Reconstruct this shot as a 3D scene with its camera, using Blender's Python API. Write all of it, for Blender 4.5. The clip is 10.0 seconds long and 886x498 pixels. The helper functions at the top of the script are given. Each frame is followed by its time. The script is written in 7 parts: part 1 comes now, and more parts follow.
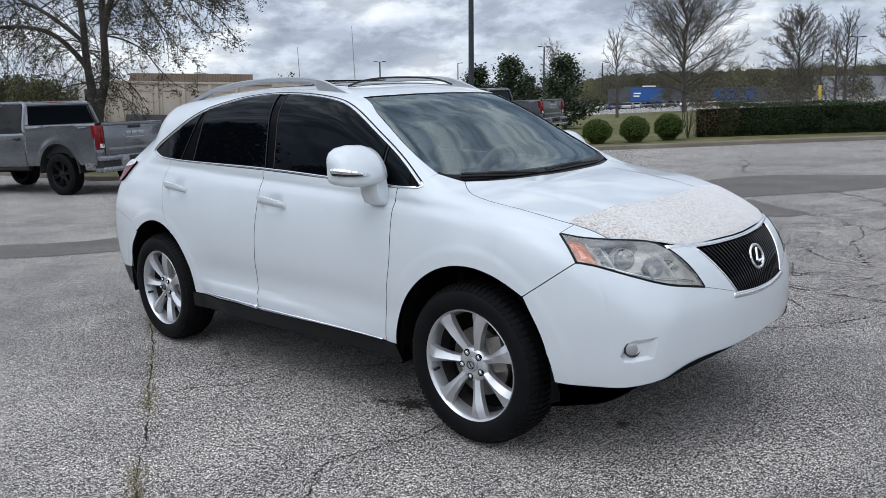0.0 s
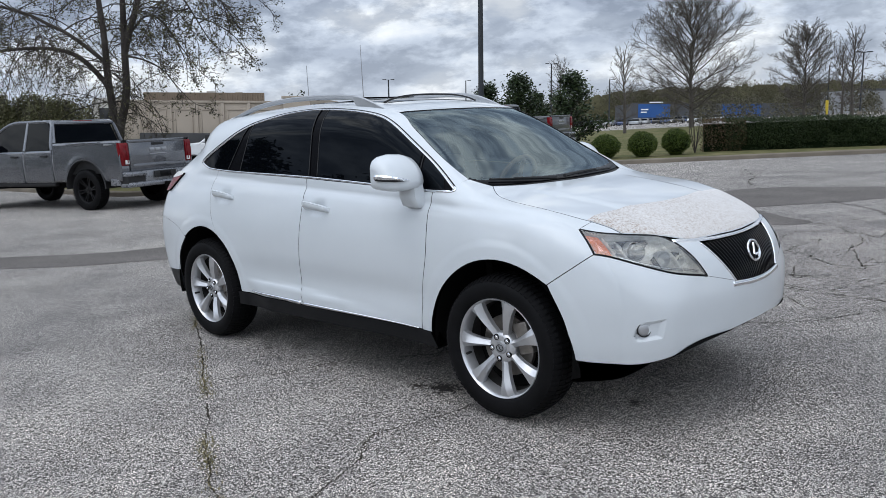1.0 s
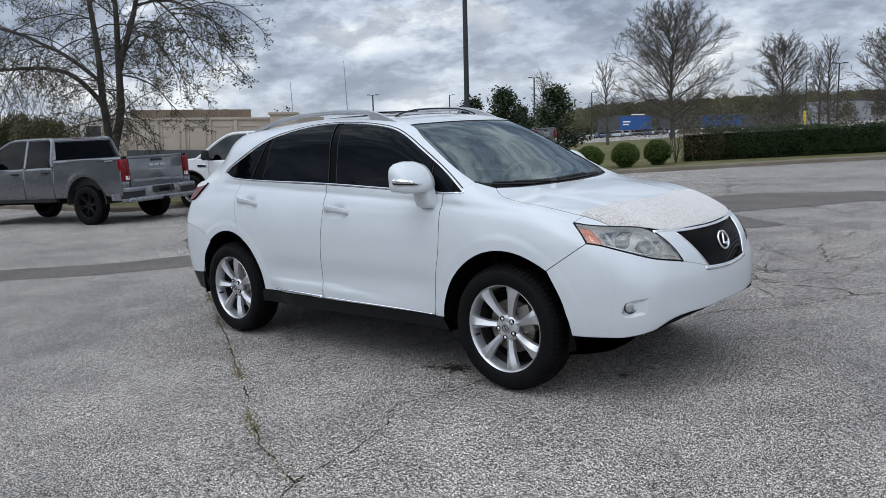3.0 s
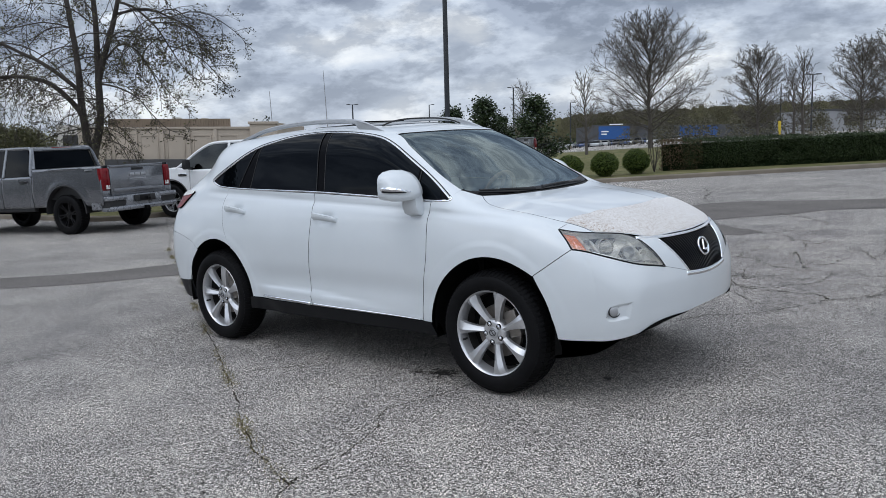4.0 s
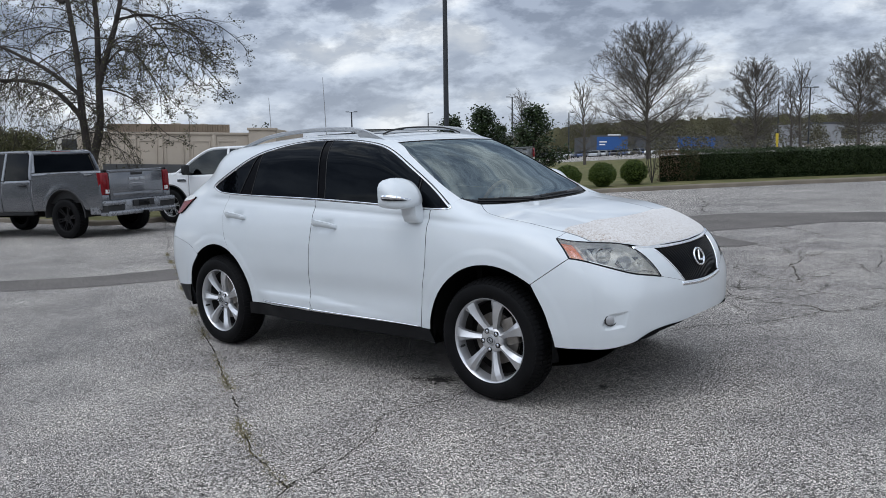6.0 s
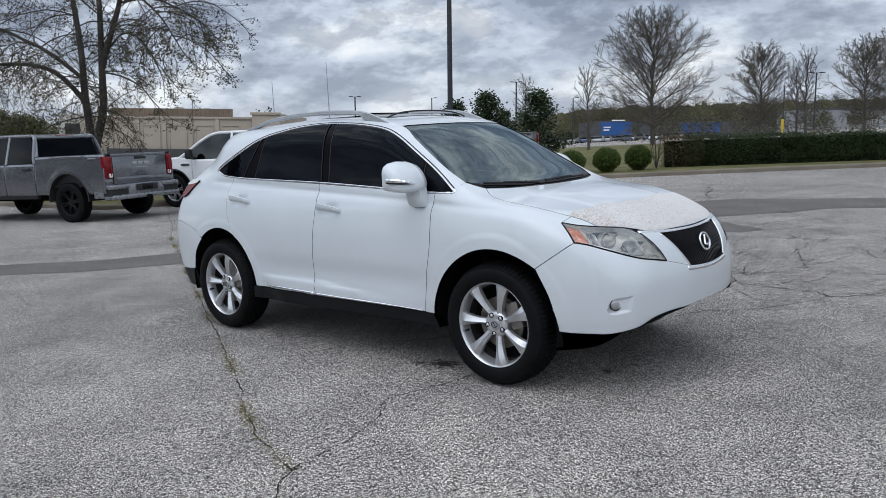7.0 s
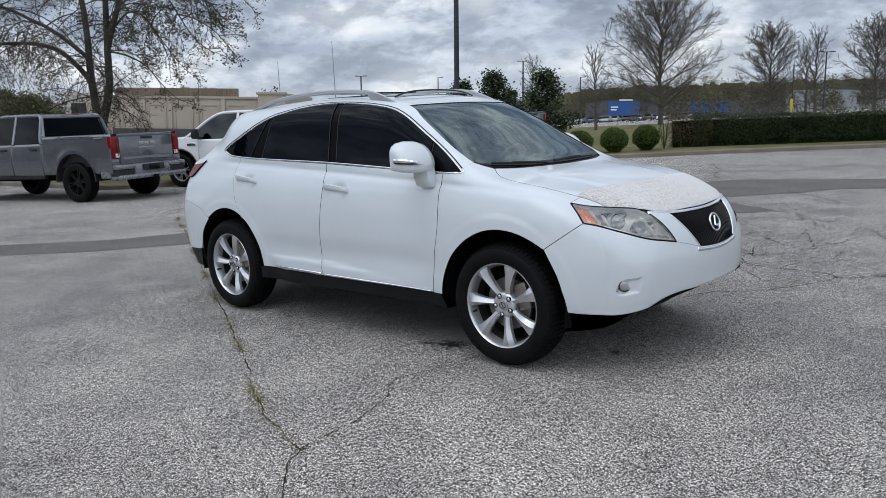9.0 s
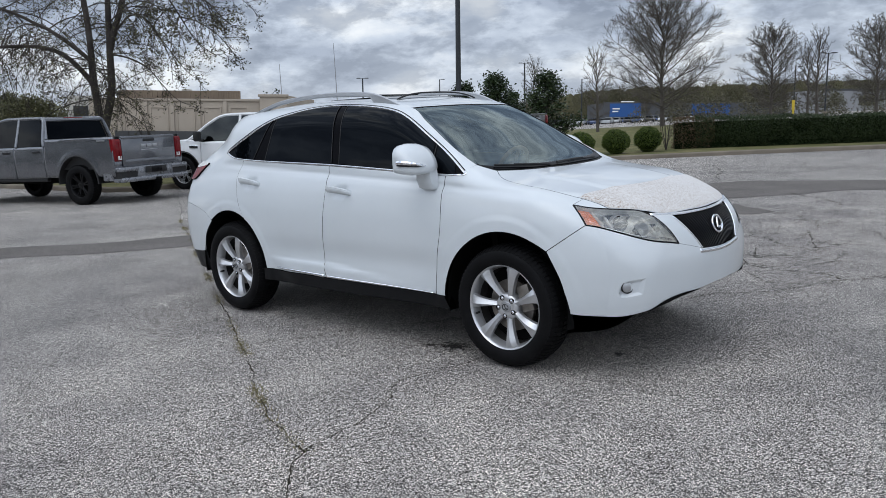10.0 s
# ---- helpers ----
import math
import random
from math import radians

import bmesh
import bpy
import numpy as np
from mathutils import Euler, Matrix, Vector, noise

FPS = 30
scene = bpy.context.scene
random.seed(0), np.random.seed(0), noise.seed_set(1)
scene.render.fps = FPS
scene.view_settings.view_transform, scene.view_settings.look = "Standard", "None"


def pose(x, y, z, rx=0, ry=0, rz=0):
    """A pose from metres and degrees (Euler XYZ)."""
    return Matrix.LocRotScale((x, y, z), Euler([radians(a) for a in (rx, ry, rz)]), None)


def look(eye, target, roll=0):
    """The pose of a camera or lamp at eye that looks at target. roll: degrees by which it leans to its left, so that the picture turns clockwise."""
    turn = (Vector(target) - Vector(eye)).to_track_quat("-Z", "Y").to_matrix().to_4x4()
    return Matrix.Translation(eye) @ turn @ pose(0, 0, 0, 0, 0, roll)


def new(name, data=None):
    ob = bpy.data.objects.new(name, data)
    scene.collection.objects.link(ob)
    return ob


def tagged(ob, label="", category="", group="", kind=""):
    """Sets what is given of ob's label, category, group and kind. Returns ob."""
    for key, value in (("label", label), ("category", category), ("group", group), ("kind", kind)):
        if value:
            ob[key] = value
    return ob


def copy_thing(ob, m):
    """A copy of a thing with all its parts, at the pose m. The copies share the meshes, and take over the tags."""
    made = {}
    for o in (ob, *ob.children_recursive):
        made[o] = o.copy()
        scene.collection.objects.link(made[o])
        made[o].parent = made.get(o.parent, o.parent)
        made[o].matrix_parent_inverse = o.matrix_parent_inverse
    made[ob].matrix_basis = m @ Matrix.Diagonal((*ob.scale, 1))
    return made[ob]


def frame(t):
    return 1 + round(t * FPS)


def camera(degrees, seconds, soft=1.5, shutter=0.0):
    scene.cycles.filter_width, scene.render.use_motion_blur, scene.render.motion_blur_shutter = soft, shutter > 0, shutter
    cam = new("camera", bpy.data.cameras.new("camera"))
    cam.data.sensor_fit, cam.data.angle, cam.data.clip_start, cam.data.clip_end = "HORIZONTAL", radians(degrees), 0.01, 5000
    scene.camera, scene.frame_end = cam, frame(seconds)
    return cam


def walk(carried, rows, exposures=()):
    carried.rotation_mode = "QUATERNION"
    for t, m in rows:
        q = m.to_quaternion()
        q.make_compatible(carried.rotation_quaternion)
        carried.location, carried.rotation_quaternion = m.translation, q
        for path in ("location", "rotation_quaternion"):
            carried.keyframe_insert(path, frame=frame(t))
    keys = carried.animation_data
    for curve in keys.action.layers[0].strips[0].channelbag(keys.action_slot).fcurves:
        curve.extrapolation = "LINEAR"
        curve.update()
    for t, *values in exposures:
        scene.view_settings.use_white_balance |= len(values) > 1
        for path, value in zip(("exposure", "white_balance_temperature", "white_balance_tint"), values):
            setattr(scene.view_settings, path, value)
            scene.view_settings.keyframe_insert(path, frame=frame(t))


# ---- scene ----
cam = camera(59.2, 10.0, soft=0.5)
PATH = [
    (0, (2.177, -3.345, 1.496), (0.827, -1.915, 1.132), -2.6),
    (0.5, (2.276, -3.532, 1.497), (0.917, -2.104, 1.156), -2.8),
    (1, (2.398, -3.758, 1.482), (1.029, -2.335, 1.161), -2.9),
    (1.5, (2.567, -3.891, 1.47), (1.193, -2.471, 1.166), -3.0),
    (2, (2.683, -4.006, 1.466), (1.309, -2.583, 1.17), -3.2),
    (3.5, (2.687, -4.364, 1.469), (1.364, -2.89, 1.189), -3.6),
    (4, (2.712, -4.382, 1.468), (1.406, -2.891, 1.201), -3.5),
    (4.5, (2.718, -4.399, 1.475), (1.419, -2.899, 1.224), -3.3),
    (5, (2.727, -4.409, 1.475), (1.428, -2.906, 1.237), -3.1),
    (6.5, (2.74, -4.432, 1.468), (1.436, -2.938, 1.208), -2.7),
    (7, (2.723, -4.422, 1.462), (1.417, -2.934, 1.179), -2.7),
    (7.5, (2.709, -4.414, 1.459), (1.4, -2.933, 1.155), -2.7),
    (8, (2.707, -4.412, 1.462), (1.397, -2.935, 1.142), -2.7),
    (8.5, (2.708, -4.416, 1.462), (1.396, -2.943, 1.134), -2.7),
    (9, (2.702, -4.415, 1.461), (1.388, -2.945, 1.129), -2.7),
    (9.5, (2.708, -4.421, 1.467), (1.391, -2.953, 1.135), -2.6),
    (10, (2.704, -4.426, 1.463), (1.386, -2.958, 1.136), -2.8),
]
walk(cam, [(t, look(eye, target, roll)) for t, eye, target, roll in PATH], [(0, 0.04), (1, 0.0), (2, -0.05), (3.5, -0.10), (10, -0.10)])

# ---------------------------------------------------------------- world and light
world = bpy.data.worlds.new("overcast_sky")
scene.world = world
world.use_nodes = True
wn, wl = world.node_tree.nodes, world.node_tree.links
wn.clear()


def wnode(kind, **inputs):
    n = wn.new(kind)
    for k, v in inputs.items():
        n.inputs[k].default_value = v
    return n


w_out = wnode("ShaderNodeOutputWorld")
w_bg = wnode("ShaderNodeBackground", Strength=1.0)
sky = wnode("ShaderNodeTexSky")
sky.sky_type, sky.sun_disc = "NISHITA", False
SUN_AZ, SUN_EL = radians(280), radians(64)
sky.sun_elevation, sky.sun_rotation = SUN_EL, radians(90) - SUN_AZ
sky_scaled = wnode("ShaderNodeVectorMath")
sky_scaled.operation = "SCALE"
sky_scaled.inputs["Scale"].default_value = 0.10
tc = wnode("ShaderNodeTexCoord")
sep = wnode("ShaderNodeSeparateXYZ")
# broken stratocumulus: banks drawn out along the horizon
flat = wnode("ShaderNodeVectorMath"); flat.operation = "MULTIPLY"; flat.inputs[1].default_value = (1.0, 1.0, 2.3)
big = wnode("ShaderNodeTexNoise", Scale=4.2, Detail=12.0, Roughness=0.55, Distortion=0.1)
small = wnode("ShaderNodeTexNoise", Scale=15.0, Detail=12.0, Roughness=0.60, Distortion=0.1)
rbig = wnode("ShaderNodeValToRGB")
rbig.color_ramp.elements[0].position, rbig.color_ramp.elements[0].color = 0.41, (0.35, 0.41, 0.525, 1)
rbig.color_ramp.elements[1].position, rbig.color_ramp.elements[1].color = 0.585, (0.92, 0.96, 1.0, 1)
e = rbig.color_ramp.elements.new(0.495); e.color = (0.57, 0.645, 0.765, 1)
rsm = wnode("ShaderNodeValToRGB")
rsm.color_ramp.elements[0].position, rsm.color_ramp.elements[0].color = 0.43, (0.72, 0.735, 0.765, 1)
rsm.color_ramp.elements[1].position, rsm.color_ramp.elements[1].color = 0.57, (1.25, 1.24, 1.22, 1)
cm = wnode("ShaderNodeMix"); cm.data_type, cm.blend_type = "RGBA", "MULTIPLY"; cm.inputs["Factor"].default_value = 1.0
# brighter bank low over the horizon
hz = wnode("ShaderNodeMapRange"); hz.inputs["From Min"].default_value = 0.0; hz.inputs["From Max"].default_value = 0.20
hz.inputs["To Min"].default_value = 0.42; hz.inputs["To Max"].default_value = 0.0
cm2 = wnode("ShaderNodeMix"); cm2.data_type = "RGBA"; cm2.inputs["B"].default_value = (0.60, 0.665, 0.775, 1)
up = wnode("ShaderNodeMapRange"); up.inputs["From Min"].default_value = 0.30; up.inputs["From Max"].default_value = 0.85
up.inputs["To Min"].default_value = 1.0; up.inputs["To Max"].default_value = 1.15
lift = wnode("ShaderNodeVectorMath"); lift.operation = "SCALE"
cover = wnode("ShaderNodeMix"); cover.data_type = "RGBA"; cover.inputs["Factor"].default_value = 0.93
wl.new(tc.outputs["Generated"], sep.inputs[0])
wl.new(tc.outputs["Generated"], flat.inputs[0])
wl.new(flat.outputs[0], big.inputs["Vector"]); wl.new(flat.outputs[0], small.inputs["Vector"])
wl.new(big.outputs["Fac"], rbig.inputs[0]); wl.new(small.outputs["Fac"], rsm.inputs[0])
wl.new(rbig.outputs[0], cm.inputs["A"]); wl.new(rsm.outputs[0], cm.inputs["B"])
wl.new(sep.outputs["Z"], hz.inputs["Value"]); wl.new(hz.outputs[0], cm2.inputs["Factor"])
wl.new(cm.outputs["Result"], cm2.inputs["A"])
wl.new(sky.outputs[0], sky_scaled.inputs[0])
# the veiled sun lights a broad part of the cloud sheet
toward = wnode("ShaderNodeVectorMath"); toward.operation = "DOT_PRODUCT"
toward.inputs[1].default_value = (math.cos(SUN_AZ) * math.cos(SUN_EL), math.sin(SUN_AZ) * math.cos(SUN_EL), math.sin(SUN_EL))
lobe = wnode("ShaderNodeMapRange"); lobe.interpolation_type = "SMOOTHERSTEP"
lobe.inputs["From Min"].default_value, lobe.inputs["From Max"].default_value = 0.15, 1.0
lobe.inputs["To Min"].default_value, lobe.inputs["To Max"].default_value = 0.0, 1.15
glow = wnode("ShaderNodeVectorMath"); glow.operation = "SCALE"
total = wnode("ShaderNodeVectorMath"); total.operation = "ADD"
wl.new(tc.outputs["Generated"], toward.inputs[0]); wl.new(toward.outputs["Value"], lobe.inputs["Value"])
wl.new(cm.outputs["Result"], glow.inputs[0]); wl.new(lobe.outputs[0], glow.inputs["Scale"])
wl.new(lift.outputs[0], total.inputs[0]); wl.new(glow.outputs[0], total.inputs[1])
wl.new(sep.outputs["Z"], up.inputs["Value"]); wl.new(cm2.outputs["Result"], lift.inputs[0]); wl.new(up.outputs[0], lift.inputs["Scale"])
wl.new(sky_scaled.outputs[0], cover.inputs["A"]); wl.new(total.outputs[0], cover.inputs["B"])
wl.new(cover.outputs["Result"], w_bg.inputs["Color"]); wl.new(w_bg.outputs[0], w_out.inputs[0])

sun = new("sun", bpy.data.lights.new("sun", "SUN"))
sun.data.energy, sun.data.angle, sun.data.color = 0.55, radians(45), (1.0, 0.985, 0.96)
sun.matrix_world = look((math.cos(SUN_AZ) * math.cos(SUN_EL) * 60, math.sin(SUN_AZ) * math.cos(SUN_EL) * 60, math.sin(SUN_EL) * 60), (0, 0, 0))
scene.view_settings.exposure = 0.0

# ---------------------------------------------------------------- materials


class Mat:
    """A small builder round one node material."""

    def __init__(self, name, color=(0.5, 0.5, 0.5), rough=0.5, metal=0.0, spec=0.5, coat=0.0, alpha=1.0, coat_rough=0.05):
        self.m = bpy.data.materials.new(name)
        self.m.use_nodes = True
        self.n, self.l = self.m.node_tree.nodes, self.m.node_tree.links
        self.b = self.n["Principled BSDF"]
        b = self.b.inputs
        b["Base Color"].default_value = (*color, 1)
        b["Roughness"].default_value, b["Metallic"].default_value = rough, metal
        b["Specular IOR Level"].default_value = spec
        b["Coat Weight"].default_value, b["Coat Roughness"].default_value = coat, coat_rough
        b["Alpha"].default_value = alpha
        self.color = (*color, 1)

    def node(self, kind, **inputs):
        n = self.n.new(kind)
        for k, v in inputs.items():
            n.inputs[k].default_value = v
        return n

    def coords(self, scale=(1, 1, 1)):
        t = self.n.new("ShaderNodeTexCoord")
        mp = self.node("ShaderNodeMapping")
        mp.inputs["Scale"].default_value = scale
        self.l.new(t.outputs["Object"], mp.inputs["Vector"])
        return mp.outputs[0]

    def noise(self, scale, detail=4.0, rough=0.55, stretch=(1, 1, 1)):
        n = self.node("ShaderNodeTexNoise", Scale=scale, Detail=detail, Roughness=rough)
        self.l.new(self.coords(stretch), n.inputs["Vector"])
        return n.outputs["Fac"]

    def voronoi(self, scale, feature="F1", rnd=1.0):
        n = self.node("ShaderNodeTexVoronoi", Scale=scale, Randomness=rnd)
        n.feature = feature
        self.l.new(self.coords(), n.inputs["Vector"])
        return n

    def ramp(self, fac, stops):
        r = self.n.new("ShaderNodeValToRGB")
        els = r.color_ramp.elements
        while len(els) < len(stops):
            els.new(0.5)
        for el, (p, c) in zip(els, stops):
            el.position, el.color = p, (*c, 1) if len(c) == 3 else c
        self.l.new(fac, r.inputs[0])
        return r.outputs[0]

    def mix(self, a, b, fac=1.0, blend="MIX"):
        m = self.n.new("ShaderNodeMix")
        m.data_type, m.blend_type = "RGBA", blend
        for key, v in (("A", a), ("B", b), ("Factor", fac)):
            if isinstance(v, (int, float)):
                m.inputs[key].default_value = v
            elif isinstance(v, tuple):
                m.inputs[key].default_value = (*v, 1) if len(v) == 3 else v
            else:
                self.l.new(v, m.inputs[key])
        return m.outputs["Result"]

    def base(self, socket):
        self.l.new(socket, self.b.inputs["Base Color"])
        return self

    def rough(self, fac, lo, hi):
        r = self.node("ShaderNodeMapRange")
        r.inputs["To Min"].default_value, r.inputs["To Max"].default_value = lo, hi
        self.l.new(fac, r.inputs["Value"])
        self.l.new(r.outputs[0], self.b.inputs["Roughness"])
        return self

    def bump(self, fac, strength=0.3, distance=0.01):
        n = self.node("ShaderNodeBump", Strength=strength, Distance=distance)
        self.l.new(fac, n.inputs["Height"])
        self.l.new(n.outputs[0], self.b.inputs["Normal"])
        return self

    def vary(self, amount=0.12, scale=3.0, fine=40.0):
        """Two scales of tonal variation over the plain colour."""
        c = self.color[:3]
        lo, hi = tuple(v * (1 - amount) for v in c), tuple(min(1, v * (1 + amount)) for v in c)
        a = self.ramp(self.noise(scale), [(0.3, lo), (0.7, hi)])
        f = self.ramp(self.noise(fine), [(0.3, (1 - amount * 0.6,) * 3), (0.7, (1, 1, 1))])
        return self.base(self.mix(a, f, 1.0, "MULTIPLY"))

    def by_piece(self, lo, hi):
        o = self.n.new("ShaderNodeObjectInfo")
        return self.ramp(o.outputs["Random"], [(0, lo), (1, hi)])


# weathered asphalt: pale aggregate in a grey binder, with broad stains
asphalt = Mat("asphalt", rough=0.9, spec=0.25)
_v = asphalt.voronoi(235.0)
_v2 = asphalt.voronoi(75.0)
_grain = asphalt.ramp(_v.outputs["Color"], [(0.22, (0.020, 0.018, 0.016)), (0.50, (0.192, 0.178, 0.163)), (0.79, (0.95, 0.885, 0.81))])
_grain2 = asphalt.ramp(_v2.outputs["Distance"], [(0.10, (1.25, 1.25, 1.25)), (0.75, (0.72, 0.72, 0.73))])
_stain = asphalt.ramp(asphalt.noise(0.16, 6, 0.62), [(0.30, (0.66, 0.665, 0.68)), (0.52, (0.97, 0.97, 0.97)), (0.72, (1.20, 1.19, 1.17))])
_patch = asphalt.ramp(asphalt.noise(1.3, 5, 0.6), [(0.32, (0.78, 0.78, 0.79)), (0.66, (1.06, 1.06, 1.05))])
_c = asphalt.mix(_grain, _grain2, 0.25, "MULTIPLY")
_c = asphalt.mix(_c, asphalt.ramp(_v.outputs["Distance"], [(0.30, (1.34, 1.34, 1.35)), (0.62, (0.58, 0.58, 0.595))]), 1.0, "MULTIPLY")
_mott = asphalt.ramp(asphalt.noise(26, 4, 0.7), [(0.30, (0.74, 0.74, 0.745)), (0.50, (0.98, 0.98, 0.98)), (0.70, (1.20, 1.195, 1.18))])
_c = asphalt.mix(_c, _mott, 1.0, "MULTIPLY")
_c = asphalt.mix(_c, _stain, 1.0, "MULTIPLY")
asphalt.base(asphalt.mix(_c, _patch, 1.0, "MULTIPLY")).bump(_v.outputs["Distance"], 0.55, 0.006)

new_asphalt = Mat("asphalt_patch", rough=0.92, spec=0.2)
_v = new_asphalt.voronoi(170.0)
_c = new_asphalt.ramp(_v.outputs["Color"], [(0.15, (0.055, 0.050, 0.047)), (0.85, (0.215, 0.196, 0.182))])
new_asphalt.base(new_asphalt.mix(_c, new_asphalt.ramp(new_asphalt.noise(0.9, 6), [(0.3, (0.8, 0.8, 0.8)), (0.7, (1.1, 1.1, 1.1))]), 1.0, "MULTIPLY")).bump(_v.outputs["Distance"], 0.4, 0.004)

crack_dirt = Mat("crack_dirt", (0.050, 0.044, 0.036), 0.95, spec=0.1).vary(0.35, 9.0, 60)
oil_mat = Mat("oil", (0.045, 0.041, 0.038), 0.8, spec=0.2)
_f = oil_mat.noise(30, 5)
oil_mat.rough(_f, 0.6, 0.95)
concrete = Mat("curb_concrete", (0.200, 0.172, 0.138), 0.9, spec=0.2).vary(0.22, 1.2, 55)
grass_mat = Mat("grass", rough=0.9, spec=0.15)
_g = grass_mat.ramp(grass_mat.noise(1.1, 6, 0.65), [(0.28, (0.075, 0.085, 0.032)), (0.48, (0.135, 0.132, 0.058)), (0.70, (0.225, 0.195, 0.105))])
_gf = grass_mat.ramp(grass_mat.noise(60, 3), [(0.3, (0.65, 0.65, 0.62)), (0.7, (1.15, 1.15, 1.1))])
grass_mat.base(grass_mat.mix(_g, _gf, 1.0, "MULTIPLY")).bump(grass_mat.noise(90, 3), 0.8, 0.03)


def leaf_material(name, lo, mid, hi, rough=0.6):
    m = Mat(name, mid, rough, spec=0.3)
    g = m.n.new("ShaderNodeNewGeometry")
    return m.base(m.ramp(g.outputs["Random Per Island"], [(0.0, lo), (0.5, mid), (1.0, hi)]))


hedge_leaf = leaf_material("hedge_leaf", (0.013, 0.023, 0.007), (0.023, 0.039, 0.011), (0.042, 0.060, 0.018))
# solid core coloured dark to carry the shade deep inside the foliage
shaded_core = Mat("shaded_core", (0.009, 0.015, 0.006), 0.95, spec=0.05).vary(0.3, 2, 20)
hedge_brown = leaf_material("hedge_brown", (0.060, 0.036, 0.020), (0.105, 0.060, 0.034), (0.060, 0.070, 0.024))
bush_leaf = leaf_material("bush_leaf", (0.022, 0.040, 0.006), (0.050, 0.080, 0.010), (0.105, 0.140, 0.022))
dark_leaf = leaf_material("magnolia_leaf", (0.012, 0.022, 0.010), (0.026, 0.045, 0.016), (0.060, 0.080, 0.036), 0.4)
bud_leaf = leaf_material("spring_leaf", (0.030, 0.026, 0.016), (0.060, 0.058, 0.026), (0.12, 0.115, 0.050))
woods_leaf = leaf_material("woods_leaf", (0.050, 0.047, 0.028), (0.072, 0.067, 0.038), (0.098, 0.088, 0.054))
thicket_leaf = leaf_material("thicket_leaf", (0.060, 0.064, 0.030), (0.105, 0.106, 0.050), (0.155, 0.145, 0.080))
bark = Mat("bark", (0.070, 0.062, 0.056), 0.95, spec=0.1)
bark.vary(0.35, 2.0, 30).bump(bark.noise(22, 5, 0.6, (1, 1, 0.25)), 0.7, 0.02)
pale_bark = Mat("pale_bark", (0.120, 0.107, 0.094), 0.95, spec=0.1).vary(0.3, 1.0, 14)

# ---------------------------------------------------------------- mesh tools


def mesh_object(name, verts, faces, material, smooth=False, parent=None, label=""):
    """One mesh object from places and faces."""
    me = bpy.data.meshes.new(name)
    v = np.asarray(verts, dtype=np.float32).reshape(-1, 3)
    counts = np.array([len(f) for f in faces], dtype=np.int32)
    flat_ids = np.concatenate([np.asarray(f, dtype=np.int32) for f in faces]) if len(set(counts.tolist())) > 1 else np.asarray(faces, dtype=np.int32).ravel()
    me.vertices.add(len(v))
    me.vertices.foreach_set("co", v.ravel())
    me.loops.add(len(flat_ids))
    me.loops.foreach_set("vertex_index", flat_ids)
    me.polygons.add(len(counts))
    me.polygons.foreach_set("loop_start", np.concatenate([[0], np.cumsum(counts)[:-1]]).astype(np.int32))
    for m in material if isinstance(material, (list, tuple)) else (material,):
        me.materials.append(m.m)
    me.polygons.foreach_set("use_smooth", [bool(smooth)] * len(counts))
    me.update(calc_edges=True)
    me.validate()
    ob = new(name, me)
    if parent:
        ob.parent = parent
    return tagged(ob, label)


def part(name, bm, material, parent=None, label="", smooth=True, sharp=35):
    """Links a bmesh as one mesh object under a thing or a part."""
    bmesh.ops.recalc_face_normals(bm, faces=bm.faces)
    me = bpy.data.meshes.new(name)
    if smooth:
        for f in bm.faces:
            f.smooth = True
        lim = radians(sharp)
        for ed in bm.edges:
            if len(ed.link_faces) == 2 and ed.calc_face_angle(0) > lim:
                ed.smooth = False
    bm.to_mesh(me)
    bm.free()
    for m in material if isinstance(material, (list, tuple)) else (material,):
        me.materials.append(m.m)
    ob = new(name, me)
    if parent:
        ob.parent = parent
    return tagged(ob, label)


def thing(name, m, label, category, group="", kind=""):
    ob = new(name)
    ob.empty_display_size = 0.1
    ob.matrix_world = m
    return tagged(ob, label, category, group, kind)


def add_box(bm, lo, hi, bevel=0.0, m=None):
    mid = [(a + b) / 2 for a, b in zip(lo, hi)]
    size = [max(b - a, 1e-4) for a, b in zip(lo, hi)]
    ret = bmesh.ops.create_cube(bm, size=1.0, matrix=Matrix.LocRotScale(mid, None, size))
    vs = ret["verts"]
    if bevel:
        ed = list({e for v in vs for e in v.link_edges})
        out = bmesh.ops.bevel(bm, geom=ed, offset=bevel, segments=2, profile=0.5, affect="EDGES")
        vs = list({v for f in out["faces"] for v in f.verts} | {v for v in vs if v.is_valid})
    if m:
        bmesh.ops.transform(bm, matrix=m, verts=vs)
    return vs


def box(lo, hi, bevel=0.0):
    bm = bmesh.new()
    add_box(bm, lo, hi, bevel)
    return bm


def add_tube(bm, points, radius, sides=8, caps=True):
    """A tube along a polyline; radius is one number or one per point."""
    pts = [Vector(p) for p in points]
    rad = radius if isinstance(radius, (list, tuple)) else [radius] * len(pts)
    rings, up = [], None
    for i, p in enumerate(pts):
        d = (pts[min(i + 1, len(pts) - 1)] - pts[max(i - 1, 0)]).normalized()
        if up is None:
            up = d.orthogonal().normalized()
        up = (up - d * up.dot(d)).normalized()
        side = d.cross(up)
        rings.append([bm.verts.new(p + (up * math.cos(a) + side * math.sin(a)) * rad[i]) for a in [2 * math.pi * k / sides for k in range(sides)]])
    for a, b in zip(rings, rings[1:]):
        for k in range(sides):
            bm.faces.new((a[k], a[(k + 1) % sides], b[(k + 1) % sides], b[k]))
    if caps:
        bm.faces.new(rings[0][::-1]), bm.faces.new(rings[-1])
    return bm


